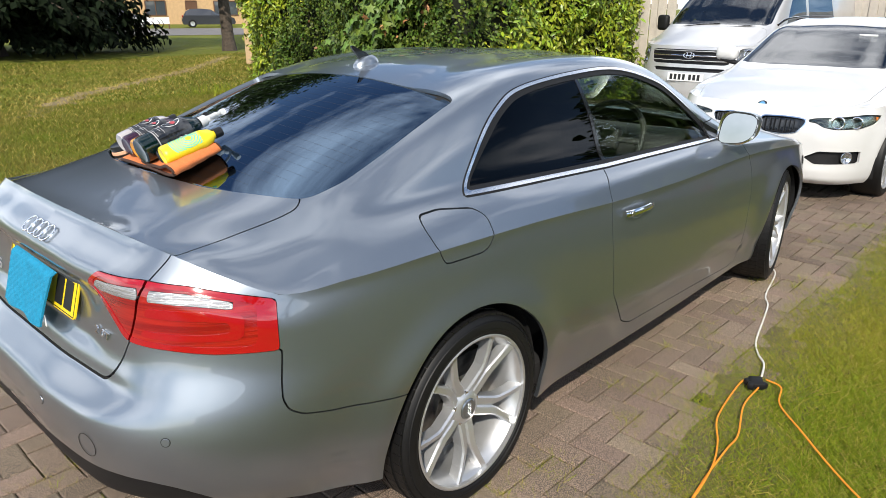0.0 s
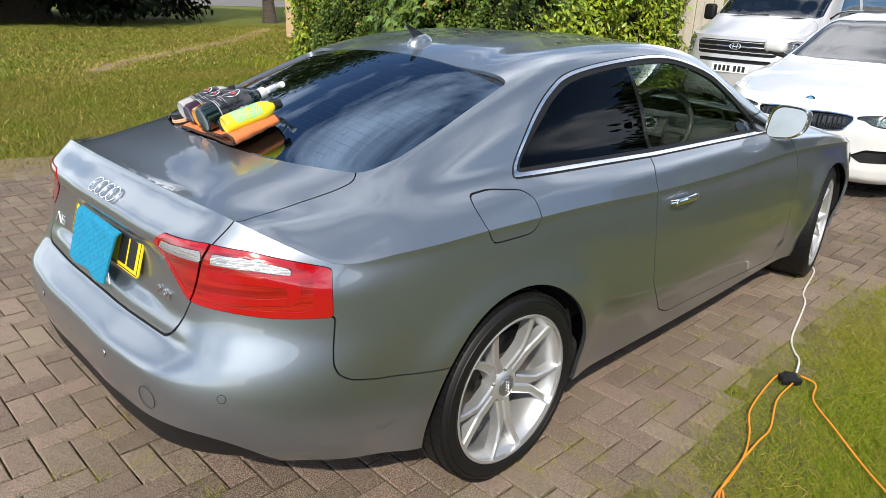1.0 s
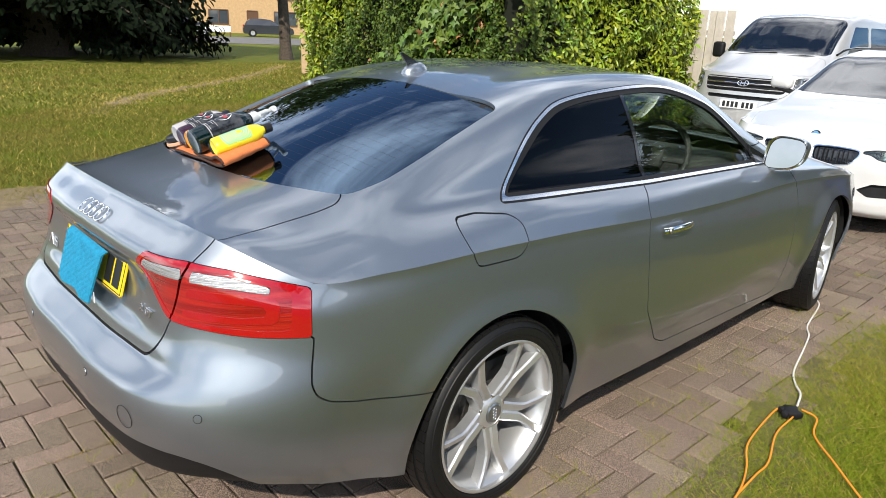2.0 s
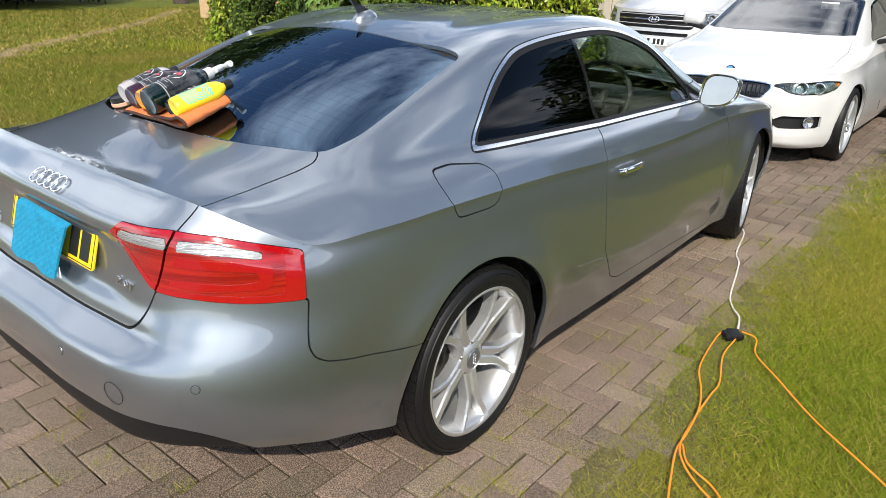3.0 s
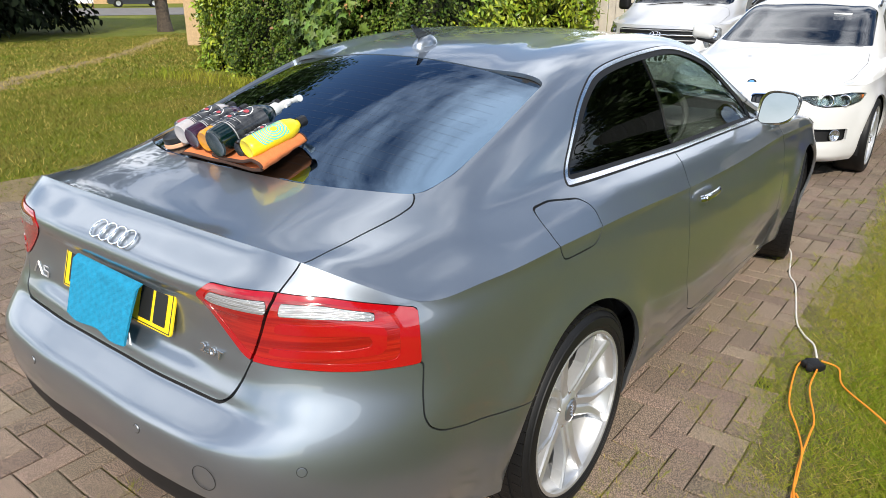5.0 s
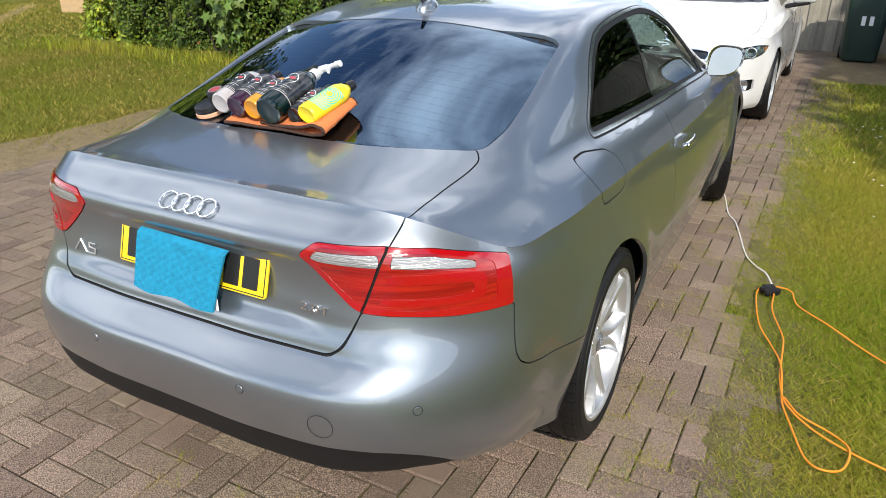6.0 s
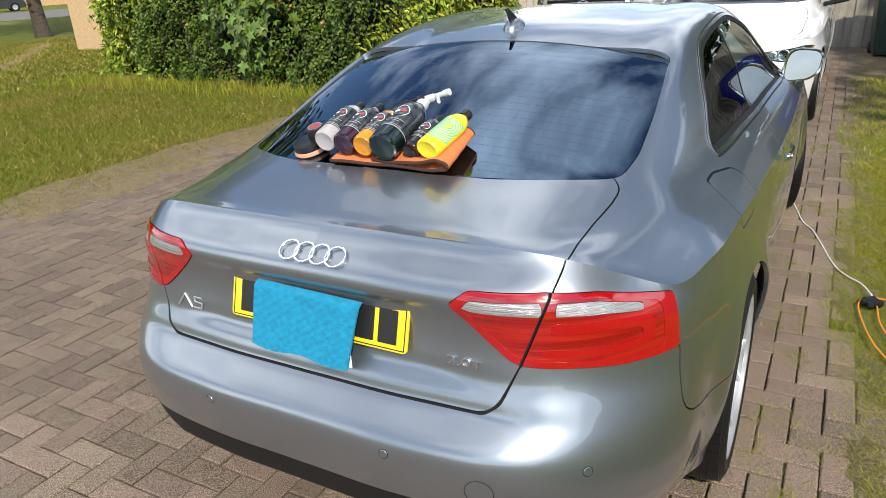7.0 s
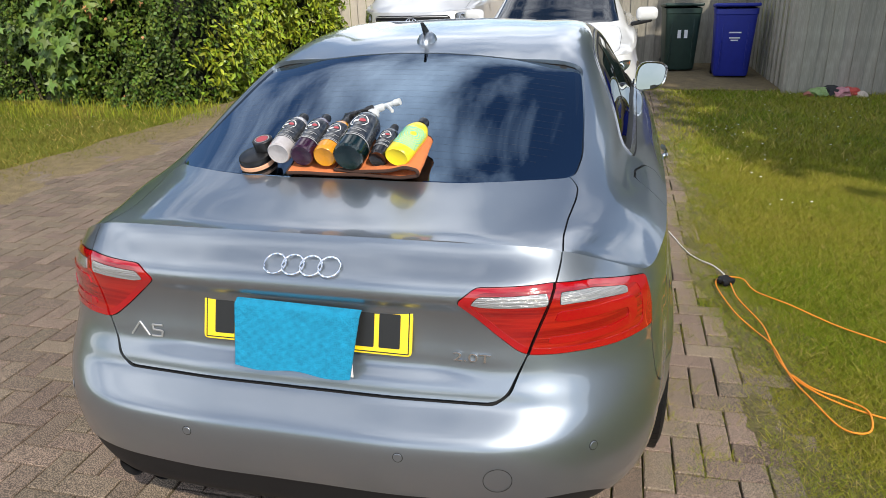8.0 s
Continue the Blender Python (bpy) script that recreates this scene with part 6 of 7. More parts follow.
WHITE_LIQ, PURPLE, ORANGE, GREEN = liquid("milky_liquid", (.66, .62, .62), .35), liquid("purple_liquid", (.055, .006, .035)), liquid("orange_liquid", (.80, .33, .01), .2), liquid("dark_green_liquid", (.004, .022, .022))
BLACK_LIQ, YELLOW_PL = liquid("black_liquid", (.012, .010, .010), .1), material("yellow_plastic", (.88, .70, .015), rough=.35, coat=.3, vary=.05)
bottle("polish_bottle", -0.190, .008, .033, .185, WHITE_LIQ, LABEL_GREY, PLASTIC_BLACK, "cap", "clear bottle of milky polish with a dark label")
bottle("wax_bottle", -0.118, .004, .033, .190, PURPLE, LABEL_GREY, PLASTIC_BLACK, "cap", "bottle of purple liquid with a dark label")
bottle("detailer_bottle", -0.053, .006, .032, .175, ORANGE, LABEL_GREY, PLASTIC_BLACK, "trigger", "orange spray bottle with a black trigger head")
bottle("spray_bottle", 0.019, -.008, .042, .215, GREEN, LABEL_GREY, SPRAY_GREY, "trigger", "large dark green spray bottle with a pale trigger head", top_mat=SPRAY_GREY)
bottle("trim_gel_bottle", 0.090, .012, .026, .150, BLACK_LIQ, LABEL_GREY, PLASTIC_BLACK, "cap", "small black bottle with a dark label")
yb_ = bottle("soap_bottle", 0.147, -.010, .035, .170, YELLOW_PL, None, PLASTIC_BLACK, "cap", "yellow plastic bottle with teal printed rings", flat=.8, tilt=-8, base=.036)
for k in range(7):
    r0 = .010 + .0075 * k
    vs, n = [], 40
    for rr in (r0, r0 + .0040):
        for a in np.linspace(0, 2 * math.pi, n, endpoint=False):
            xx, zz = .014 + rr * math.cos(a), .085 + rr * math.sin(a)
            th_ = max(-1.45, min(1.45, xx / .034))
            zz = max(.015, min(.118, zz))
            vs.append((math.sin(th_) * .0356, -math.cos(th_) * .0356 * .8, zz))
    part("printed_ring", (vs, [(i, (i + 1) % n, n + (i + 1) % n, n + i) for i in range(n)]), TEAL_PRINT, yb_, smooth=False)
pad_m = bed(-.285, .030)
pad = part("applicator_pad", moved(lathe([(.0005, .036), (.035, .036), (.046, .032), (.048, .026), (.048, .016), (.046, .013)], 32), pad_m), PLASTIC_BLACK, None)
tagged(pad, "round black polishing pad on tan foam", "polishing pad")
part("foam", moved(lathe([(.0005, .0), (.046, .0), (.051, .004), (.050, .012), (.046, .015)], 32), pad_m), PAD_FOAM, pad)
jar_m = bed(-.262, .058) @ pose(0, 0, .036)
jar = part("wax_jar", moved(lathe([(.0005, .030), (.026, .030), (.028, .028), (.028, .002), (.026, 0), (.0005, 0)], 32), jar_m), PLASTIC_BLACK, None)
tagged(jar, "small black wax jar with a red printed lid", "jar")
part("lid_print", moved(lathe([(.0005, .0308), (.017, .0308)], 28), jar_m), LABEL_RED, jar, smooth=False)
part("lid_ring", moved(lathe([(.0185, .0308), (.021, .0308)], 28), jar_m), LABEL_PALE, jar, smooth=False)

# cloth hung over the plate
cx, cz = 60, 40
vs = []
for layer in (0, 1):
    for j in range(cz + 1):
        for i in range(cx + 1):
            u, v = i / cx, j / cz
            x = -.146 + .296 * u + .012 * (1 - v) * (u - .5) - .012 * v * u
            z = .868 - .146 * v - .008 * u - .002 * math.sin(9 * u) * v
            y = .100 - .050 * v - .026 + .004 * math.sin(11 * u + 2 * v) * v + .0016 * math.sin(63 * u) * math.sin(47 * v) + .010 * (1 - ease(v / .06)) - layer * .006
            vs.append((x, y, z))
row = cx + 1
lay = row * (cz + 1)
fs = [(j * row + i, j * row + i + 1, (j + 1) * row + i + 1, (j + 1) * row + i) for j in range(cz) for i in range(cx)]
loop = [i for i in range(row)] + [j * row + cx for j in range(1, cz + 1)] + [cz * row + i for i in range(cx - 1, -1, -1)] + [j * row for j in range(cz - 1, 0, -1)]
cloth = part("cleaning_cloth", (vs, fs + [tuple(k + lay for k in f[::-1]) for f in fs] + [(b, a, a + lay, b + lay) for a, b in zip(loop, loop[1:] + loop[:1])]), CLOTH, None, sharp=60)
tagged(cloth, "turquoise terry cleaning cloth hung over the number plate", "cloth")
part("care_label", box(.136, .038, .727, .010, .002, .034, .0008), WHITE_PRINT, cloth, "small white sewn label", smooth=False)

# ---- the other parked cars ----
WHITE_PAINT = material("white_car_paint", (0.62, 0.62, 0.61), rough=0.3, coat=1.0, coat_rough=0.02, vary=0.03, scale=2)
SILVER_PAINT = material("silver_van_paint", (0.62, 0.62, 0.62), rough=0.36, metal=0.5, coat=1.0, coat_rough=0.03, vary=0.05, scale=2, fine=0.2, fine_scale=700)
DARK_PAINT = material("dark_grey_car_paint", (0.035, 0.038, 0.045), rough=0.3, coat=1.0, metal=0.3, vary=0.05)
LAMP_GLASS = material("headlamp_reflector", (0.60, 0.62, 0.64), rough=0.12, metal=0.85, coat=1.0, vary=0.5, scale=26, bump=0.5, bump_scale=60, bump_dist=0.004)
AMBER = material("amber_lens", (0.65, 0.16, 0.03), rough=0.15, coat=1.0)


class Car:
    """A lofted car body, nose at y = 0 looking towards -y; x > 0 half, with skins to cut panels from."""

    def __init__(self, crease_pts, corner, top, rail_k, belt_k, nose, side, axles, hub, low=.2, flare=.02, sill_fade=.6):
        c = np.array(crease_pts, float)
        arc = np.concatenate([[0], np.cumsum(np.linalg.norm(np.diff(c, axis=0), axis=1))])
        cur = hermite(arc, c)
        s = np.linspace(0, arc[-1], 900)
        cs = cur(s)
        tail = s >= arc[corner]
        at_y = lambda y: cur(np.interp(y, cs[tail][:, 1], s[tail]))
        at_x = lambda x: cur(np.interp(x, cs[~tail][:, 0], s[~tail]))
        y0, yc, xc = c[0][1], c[corner][1], c[corner][0]
        end = c[-1][1] - .03
        yb = np.linspace(y0, end, 150)
        fade = 1 - ease((yb - y0) / .6)
        edge = at_y(yb + (yc - y0) * fade)
        z0 = np.zeros_like(yb)
        tz, rk, bk = (hermite([k[0] for k in q], [k[1:] if len(k) > 2 else k[1] for k in q]) for q in (top, rail_k, belt_k))
        zc, r, bl = tz(yb), rk(yb), bk(yb)
        flat = lambda x, z: np.stack([x, z0, z], axis=1)
        c0, c2, c3, c4 = flat(z0, zc), flat(r[:, 0], r[:, 1]), flat(bl[:, 0], bl[:, 1]), flat(edge[:, 0], edge[:, 2])
        c1 = flat(r[:, 0] * .55, zc + (r[:, 1] - zc) * .3)
        tall = np.clip((r[:, 1] - bl[:, 1]) / .3, 0, 1)
        ctrl = np.stack([c0, c1, c2, .5 * (c2 + c3) + flat(.014 * tall, .01 * tall), c3, .5 * (c3 + c4) + flat(.01 + z0, .01 + z0), c4])
        g = spread(ctrl, np.linspace(0, 1, 56))
        g[..., 1] = yb[:, None] + (at_x(np.minimum(g[..., 0], xc))[..., 1] - y0) * fade[:, None]
        g[:, 0, 0] = 0
        self.up = Skin(g, g[..., 0], g[..., 1])
        if self.up.nor[:, 2].mean() < 0:
            self.up = Skin(g, g[..., 0], g[..., 1], flip=True)
        self.x, self.y, self.z = self.up.pos.T
        S = np.linspace(0, arc[-1], 260)
        e = cur(S)
        sc = arc[corner]
        ang = np.radians(np.interp(S, [0, sc * .6, sc * .85, sc, sc * 1.35, sc * 1.7, arc[-1] - 1.3, arc[-1] - .7, arc[-1]], [-90, -84, -60, -38, -8, 0, 0, 45, 90]))
        w = np.interp(S, [0, sc * .6, sc * .85, sc, sc * 1.35, sc * 1.7, arc[-1]], [1, .95, .6, .3, .04, 0, 0])
        v = np.linspace(0, 1, 60)
        z = e[:, 2][:, None] + (low - e[:, 2])[:, None] * v
        up = np.clip((z - sill_fade) / np.maximum(e[:, 2][:, None] - sill_fade, .02), 0, 1)
        nd, sd = (hermite([k[0] for k in q], [k[1] for k in q]) for q in (nose, side))
        d = w[:, None] * nd(z + (nose[-1][0] - e[:, 2])[:, None] * up) + (1 - w)[:, None] * sd(z + (side[-1][0] - e[:, 2])[:, None] * up)
        x, y = e[:, 0][:, None] + np.cos(ang)[:, None] * d, e[:, 1][:, None] + np.sin(ang)[:, None] * d
        for a in axles:
            x = x + flare * np.exp(-((np.hypot(y - a, z - hub) - .36) / .08) ** 2) * (x > .5) * ease((.8 - z) / .2)
        g = np.stack([x, y, z], axis=2)
        g[0, :, 0] = 0
        ss = np.repeat(S[:, None], len(v), axis=1)
        self.low = Skin(g, ss, z)
        mid = (self.low.pos[:, 1] > 1.2) & (self.low.pos[:, 1] < 3)
        if self.low.nor[mid, 0].mean() < 0:
            self.low = Skin(g, ss, z, flip=True)
        self.s, (self.lx, self.ly, self.lz) = self.low.a, self.low.pos.T
        self.arch = np.where(self.lx > .66, np.min([np.hypot(self.ly - a, np.maximum(self.lz - hub, 0)) - .355 for a in axles], axis=0), 1.0)

    def plan(self, poly):
        return inside(rounded(poly, .02), self.x, self.y)

    def flank(self, poly):
        return np.where(self.x > .4, inside(rounded(poly, .03), self.y, self.z), -1)

    def nose(self, poly, r=.012):
        return inside(rounded(poly, r), self.s, self.lz)

    def point(self, s, z):
        return near(self.low, (self.s, s), (self.lz, z))


def simple_wheel(owner, x, y, hub, radius, face, spokes, mat):
    k = radius / .328
    w = new("wheel")
    w.parent = owner
    w.matrix_basis = pose(x, y, hub, 0, 90 * face, 0) @ Matrix.Diagonal((k, k, k, 1))
    part("tyre", W_TYRE, RUBBER, w)
    part("rim", W_RING, mat, w)
    for i in range(spokes):
        a = 2 * math.pi * i / spokes
        for da in (-.09, .09):
            part("spoke", moved(box(.128, 0, .088, .20, .020, .03, .006, 1), pose(0, 0, 0, 0, 0, math.degrees(a + da))), mat, w)
    part("hub_cap", lathe([(.0005, .10), (.045, .098), (.06, .085), (.062, .04)], 24), mat, w)
    part("brake_disc", lathe([(.001, .02), (.16, .02), (.16, -.01)], 32), DISC, w)
    return w


def car_cabin(owner, y0, y1, zf, half, zs):
    part("cabin_floor", box(0, (y0 + y1) / 2, zf, 2 * half, y1 - y0, .05, .01), INTERIOR, owner)
    part("dashboard", box(0, y0 + .12, zs, 2 * half - .1, .45, .22, .07), INTERIOR, owner)
    for sx in (-1, 1):
        st = part("front_seat", moved(box(0, 0, .36, .48, .14, .70, .06), pose(sx * .37, y0 + 1.05, zf + .2, -12, 0, 0)), SEAT_CLOTH, owner)
        part("headrest", moved(box(0, 0, 0, .27, .10, .18, .04), pose(sx * .37, y0 + 1.20, zf + 1.0, -12, 0, 0)), SEAT_CLOTH, st)
    sw_ = part("steering_wheel", moved(torus(.185, .014, 28, 8), pose(-.37, y0 + .46, zs + .13, -65, 0, 0)), INTERIOR, owner)


# white estate, facing the coupe
estate = thing("estate_car", (.01, 5.62, 0), "white estate car with black kidney grilles parked nose-on", "car")
EC = Car([(0, .10, .775), (.35, .125, .785), (.62, .21, .785), (.78, .42, .785), (.855, .75, .815), (.88, 1.2, .87), (.89, 2.0, .90), (.89, 3.0, .925), (.875, 3.9, .945), (.80, 4.4, .94), (.5, 4.58, .93), (0, 4.62, .93)], 3,
         [(.10, .775), (.3, .835), (.6, .90), (1.0, .965), (1.25, 1.02), (1.55, 1.18), (1.95, 1.37), (2.3, 1.435), (3.2, 1.44), (3.9, 1.38), (4.2, 1.28), (4.45, 1.05), (4.6, .93)],
         [(.10, .45, .783), (.6, .60, .865), (1.0, .66, .93), (1.25, .68, .995), (1.55, .645, 1.14), (1.95, .59, 1.33), (2.3, .565, 1.395), (3.2, .56, 1.40), (3.9, .56, 1.34), (4.2, .57, 1.25), (4.45, .6, 1.04), (4.6, .6, .94)],
         [(.10, .62, .783), (.6, .775, .835), (1.0, .80, .895), (1.5, .80, .965), (2.0, .795, .975), (3.0, .79, .985), (3.9, .77, 1.0), (4.3, .74, .985), (4.6, .68, .94)],
         [(.16, .03), (.20, .085), (.26, .105), (.34, .10), (.44, .092), (.54, .088), (.62, .078), (.70, .055), (.75, .022), (.775, 0)],
         [(.16, -.04), (.22, -.02), (.30, 0), (.45, .02), (.60, .022), (.72, .012), (.80, .002), (.86, 0)], (.80, 3.61), .325, low=.17)
kidney = EC.nose([(.032, .700), (.20, .708), (.33, .702), (.385, .690), (.37, .635), (.32, .575), (.22, .558), (.07, .563), (.032, .60)], .03)
head_l = EC.nose([(.395, .692), (.47, .708), (.62, .720), (.80, .735), (.985, .722), (.90, .662), (.78, .632), (.58, .622), (.50, .638), (.45, .668), (.395, .672)], .015)
fog = EC.nose([(.40, .390), (.50, .445), (.80, .448), (.80, .350), (.48, .340)], .01)
intake = EC.nose([(-1, .37), (.30, .37), (.36, .25), (-1, .245)], .02)
wsc = EC.plan([(-1, 1.235), (.60, 1.29), (.685, 1.36), (.60, 1.94), (.5, 2.0), (-1, 2.02)])
esg = EC.flank([(1.62, .985), (3.9, 1.015), (4.05, 1.10), (3.85, 1.30), (3.2, 1.352), (2.3, 1.352), (1.98, 1.28)])
bon = EC.plan([(-1, .13), (.40, .16), (.62, .27), (.705, .55), (.72, 1.0), (.69, 1.22), (.5, 1.21), (-1, 1.205)])
panel("body_shell", merged(shell(EC.up.cut(-wsc - .002, -esg - .002, -bon - .002), .012), shell(EC.low.cut(-kidney, -head_l - .002, -fog, -intake, EC.arch), .02)), WHITE_PAINT, estate)
panel("bonnet", shell(EC.up.cut(bon - .002), .012), WHITE_PAINT, estate)
panel("body_lining", merged(shell(EC.up.cut(-wsc + .02, -esg + .01), .002, -.014), shell(EC.low.cut(EC.arch), .002, -.045)), SEAM, estate)
g_ = panel("windscreen", shell(EC.up.cut(wsc - .001), .005, -.003, back=True), SCREEN_GLASS, estate, "windscreen reflecting the sky")
g_.visible_shadow = False
part("windscreen_permit", box(.32, 1.80, 1.27, .16, .004, .07, .001), WHITE_PRINT, estate, smooth=False)
panel("kidney_grille", shell(EC.low.cut(kidney - .012), .02, -.03), GLOSS_BLACK, estate, "black kidney grille")
panel("grille_surround", shell(EC.low.cut(kidney, .008 - kidney), .03, .004), CHROME, estate, "bright kidney grille surround")
for sx in (-1, 1):
    for i in range(8):
        p, n = EC.point(.065 + i * .038, .632)
        part("grille_slat", moved(box(0, 0, -.012, .008, .105, .02, .002, 1), Matrix.Diagonal((sx, 1, 1, 1)) @ facing(p, n)), GLOSS_BLACK, estate, smooth=False)
for mirror in (False, True):
    turn = mirrored if mirror else (lambda q: q)
    gl = panel("side_window", turn(shell(EC.up.cut(esg - .001), .004, -.003, both=False, back=True)), BACK_GLASS, estate)
    gl.visible_shadow = False
    lamp = panel("headlamp", turn(shell(EC.low.cut(head_l - .002), .02, -.012, both=False)), LAMP_GLASS, estate, "clear headlamp with bright reflectors")
    panel("lamp_bezel", turn(merged(shell(EC.low.cut(head_l - .002, .535 - EC.s), .004, -.009, both=False), shell(EC.low.cut(head_l - .002, .011 - head_l, EC.s - .53), .004, -.009, both=False))), GLOSS_BLACK, lamp)
    for s0, rr in ((.60, .045), (.735, .043)):
        p, n = EC.point(s0, .677)
        m_ = facing(p, Vector((0, -1, 0)), lift=.0)
        if mirror:
            m_ = Matrix.Diagonal((-1, 1, 1, 1)) @ m_
        part("reflector", moved(lathe([(.0005, -.03), (rr * .55, -.02), (rr * .9, .004), (rr, .016), (rr * 1.06, .012)], 24), m_), LAMP_GLASS, lamp)
        part("light_ring", moved(torus(rr, .006, 28, 8), m_ @ pose(0, 0, .016)), SATIN, lamp)
    panel("indicator", turn(shell(EC.low.cut(head_l - .012, EC.s - .91), .004, -.003, both=False)), AMBER, lamp)
    co_ = panel("lamp_cover", turn(shell(EC.low.cut(head_l - .004), .003, .0, both=False, back=True)), CLEAR_GLASS, lamp)
    co_.visible_shadow = False
    fg = panel("fog_recess", turn(shell(EC.low.cut(fog), .01, -.03, both=False)), BLACK_TRIM, estate, "black fog lamp recess")
    p, n = EC.point(.70, .398)
    m_ = facing(p, n, lift=-.02)
    if mirror:
        m_ = Matrix.Diagonal((-1, 1, 1, 1)) @ m_
    part("fog_lamp", moved(lathe([(.0005, -.01), (.03, .0), (.045, .014), (.05, .012)], 24), m_), LAMP_GLASS, fg)
    sx = -1 if mirror else 1
    mb = part("door_mirror", moved(box(0, 0, 0, .24, .12, .15, .055, 4), pose(sx * .985, 1.72, 1.085, 0, 0, sx * 8)), WHITE_PAINT, estate, "white door mirror")
    part("mirror_foot", moved(box(0, 0, 0, .24, .08, .045, .02), pose(sx * .93, 1.72, 1.0, 0, sx * -12, 0)), BLACK_TRIM, mb)
    part("roof_rail", tube(smooth_path([(sx * .60, 2.02, 1.375), (sx * .585, 2.25, 1.432), (sx * .575, 2.9, 1.448), (sx * .57, 3.7, 1.40), (sx * .57, 3.95, 1.36)], 5), .013, 8), GLOSS_BLACK, estate, "black roof rail")
    for ay in (.80, 3.61):
        simple_wheel(estate, sx * .775, ay, .325, .325, sx, 5, ALLOY)
        arc_ = [(ay + .362 * math.cos(a), .325 + .362 * math.sin(a)) for a in np.linspace(-.35, math.pi + .35, 24)]
        part("arch_liner", ([(sx * xx, y, z) for xx in (.5, .85) for y, z in arc_], [(i, i + 1, 24 + i + 1, 24 + i) for i in range(23)]), SEAM, estate)
    part("door_seam", box(sx * .905, 2.1, .6, .004, .005, .6, .001), SEAM, estate, smooth=False)
panel("lower_grille", shell(EC.low.cut(intake), .01, -.03), BLACK_TRIM, estate)
p, n = EC.point(.0, .762)
bd = part("round_badge", moved(lathe([(.0005, .006), (.036, .005), (.041, 0)], 28), pose(0, .118, .772, 52, 0, 0)), GLOSS_BLACK, estate, "round blue and white badge")
part("badge_disc", moved(lathe([(.0005, .0075), (.026, .007)], 24), pose(0, .118, .772, 52, 0, 0)), material("badge_blue", (.08, .25, .45), rough=.3), bd)
part("underbody", box(0, 2.35, .25, 1.3, 3.7, .1, .03), SEAM, estate)
car_cabin(estate, 1.45, 3.9, .38, .70, .90)

# silver van
van = thing("silver_van", (-2.36, 9.45, 0), "silver passenger van with a black grille parked by the hedge", "van")
VC = Car([(0, .06, 1.03), (.40, .085, 1.03), (.66, .16, 1.035), (.84, .40, 1.05), (.92, .80, 1.08), (.945, 1.4, 1.09), (.955, 2.4, 1.09), (.955, 3.6, 1.09), (.95, 4.7, 1.09), (.86, 5.05, 1.09), (.5, 5.14, 1.09), (0, 5.15, 1.09)], 3,
         [(.06, 1.03), (.2, 1.085), (.5, 1.19), (.75, 1.275), (.85, 1.32), (1.2, 1.60), (1.55, 1.84), (1.9, 1.915), (3.0, 1.93), (4.6, 1.92), (5.0, 1.88), (5.12, 1.6)],
         [(.06, .55, 1.03), (.5, .70, 1.13), (.75, .755, 1.22), (.85, .755, 1.27), (1.2, .73, 1.54), (1.55, .70, 1.77), (1.9, .695, 1.85), (3.0, .70, 1.86), (4.6, .70, 1.85), (5.0, .70, 1.80), (5.12, .72, 1.5)],
         [(.06, .70, 1.035), (.5, .83, 1.09), (.85, .87, 1.14), (1.2, .895, 1.16), (1.9, .90, 1.16), (4.6, .90, 1.16), (5.12, .85, 1.13)],
         [(.20, .02), (.26, .07), (.36, .09), (.5, .095), (.62, .09), (.70, .075), (.80, .06), (.92, .035), (1.0, .01), (1.03, 0)],
         [(.20, -.03), (.3, 0), (.5, .012), (.8, .012), (1.0, .004), (1.09, 0)], (.95, 4.15), .335, low=.2, sill_fade=.75)
vg = VC.nose([(-1, .985), (.55, .985), (.60, .95), (.56, .80), (.50, .785), (-1, .785)], .02)
vi = VC.nose([(-1, .735), (.52, .735), (.50, .685), (-1, .68)], .01)
vl = VC.nose([(.66, 1.0), (.80, 1.02), (.92, 1.0), (.94, .86), (.90, .76), (.70, .74), (.65, .85)], .03)
vw = VC.plan([(-1, .80), (.70, .86), (.755, .95), (.715, 1.50), (.66, 1.56), (-1, 1.58)])
vs_ = VC.flank([(1.20, 1.19), (2.2, 1.19), (2.2, 1.72), (1.68, 1.72)])
vs2 = VC.flank([(2.3, 1.19), (3.5, 1.19), (3.5, 1.72), (2.3, 1.72)])
vb = VC.plan([(-1, .09), (.5, .10), (.74, .30), (.80, .70), (.75, .80), (-1, .775)])
panel("body_shell", merged(shell(VC.up.cut(-vw - .002, -vs_, -vs2, -vb - .002), .012), shell(VC.low.cut(-vg, -vi, -vl - .002, VC.arch), .02)), SILVER_PAINT, van)
panel("bonnet", shell(VC.up.cut(vb - .002), .012), SILVER_PAINT, van)
panel("body_lining", merged(shell(VC.up.cut(-vw + .02, -vs_ + .01, -vs2 + .01), .002, -.014), shell(VC.low.cut(VC.arch), .002, -.045)), SEAM, van)
g_ = panel("windscreen", shell(VC.up.cut(vw - .001), .005, -.003, back=True), SCREEN_GLASS, van, "windscreen reflecting the sky")
g_.visible_shadow = False
part("tax_label", box(.55, 1.02, 1.30, .09, .003, .09, .002), WHITE_PRINT, van, smooth=False)
panel("front_grille", shell(VC.low.cut(vg), .01, -.03), BLACK_TRIM, van, "black front grille")
for z in (.965, .90, .835):
    part("grille_bar", tube([tuple(VC.point(s_, z)[0] + Vector((0, -.004, 0))) for s_ in np.linspace(0, .56, 10)][::-1] + [tuple((-v.x, v.y - .004, v.z) for v in [VC.point(s_, z)[0]])[0] for s_ in np.linspace(.02, .56, 10)], .010 if z == .90 else .006, 6), CHROME if z == .90 else SILVER_PAINT, van)
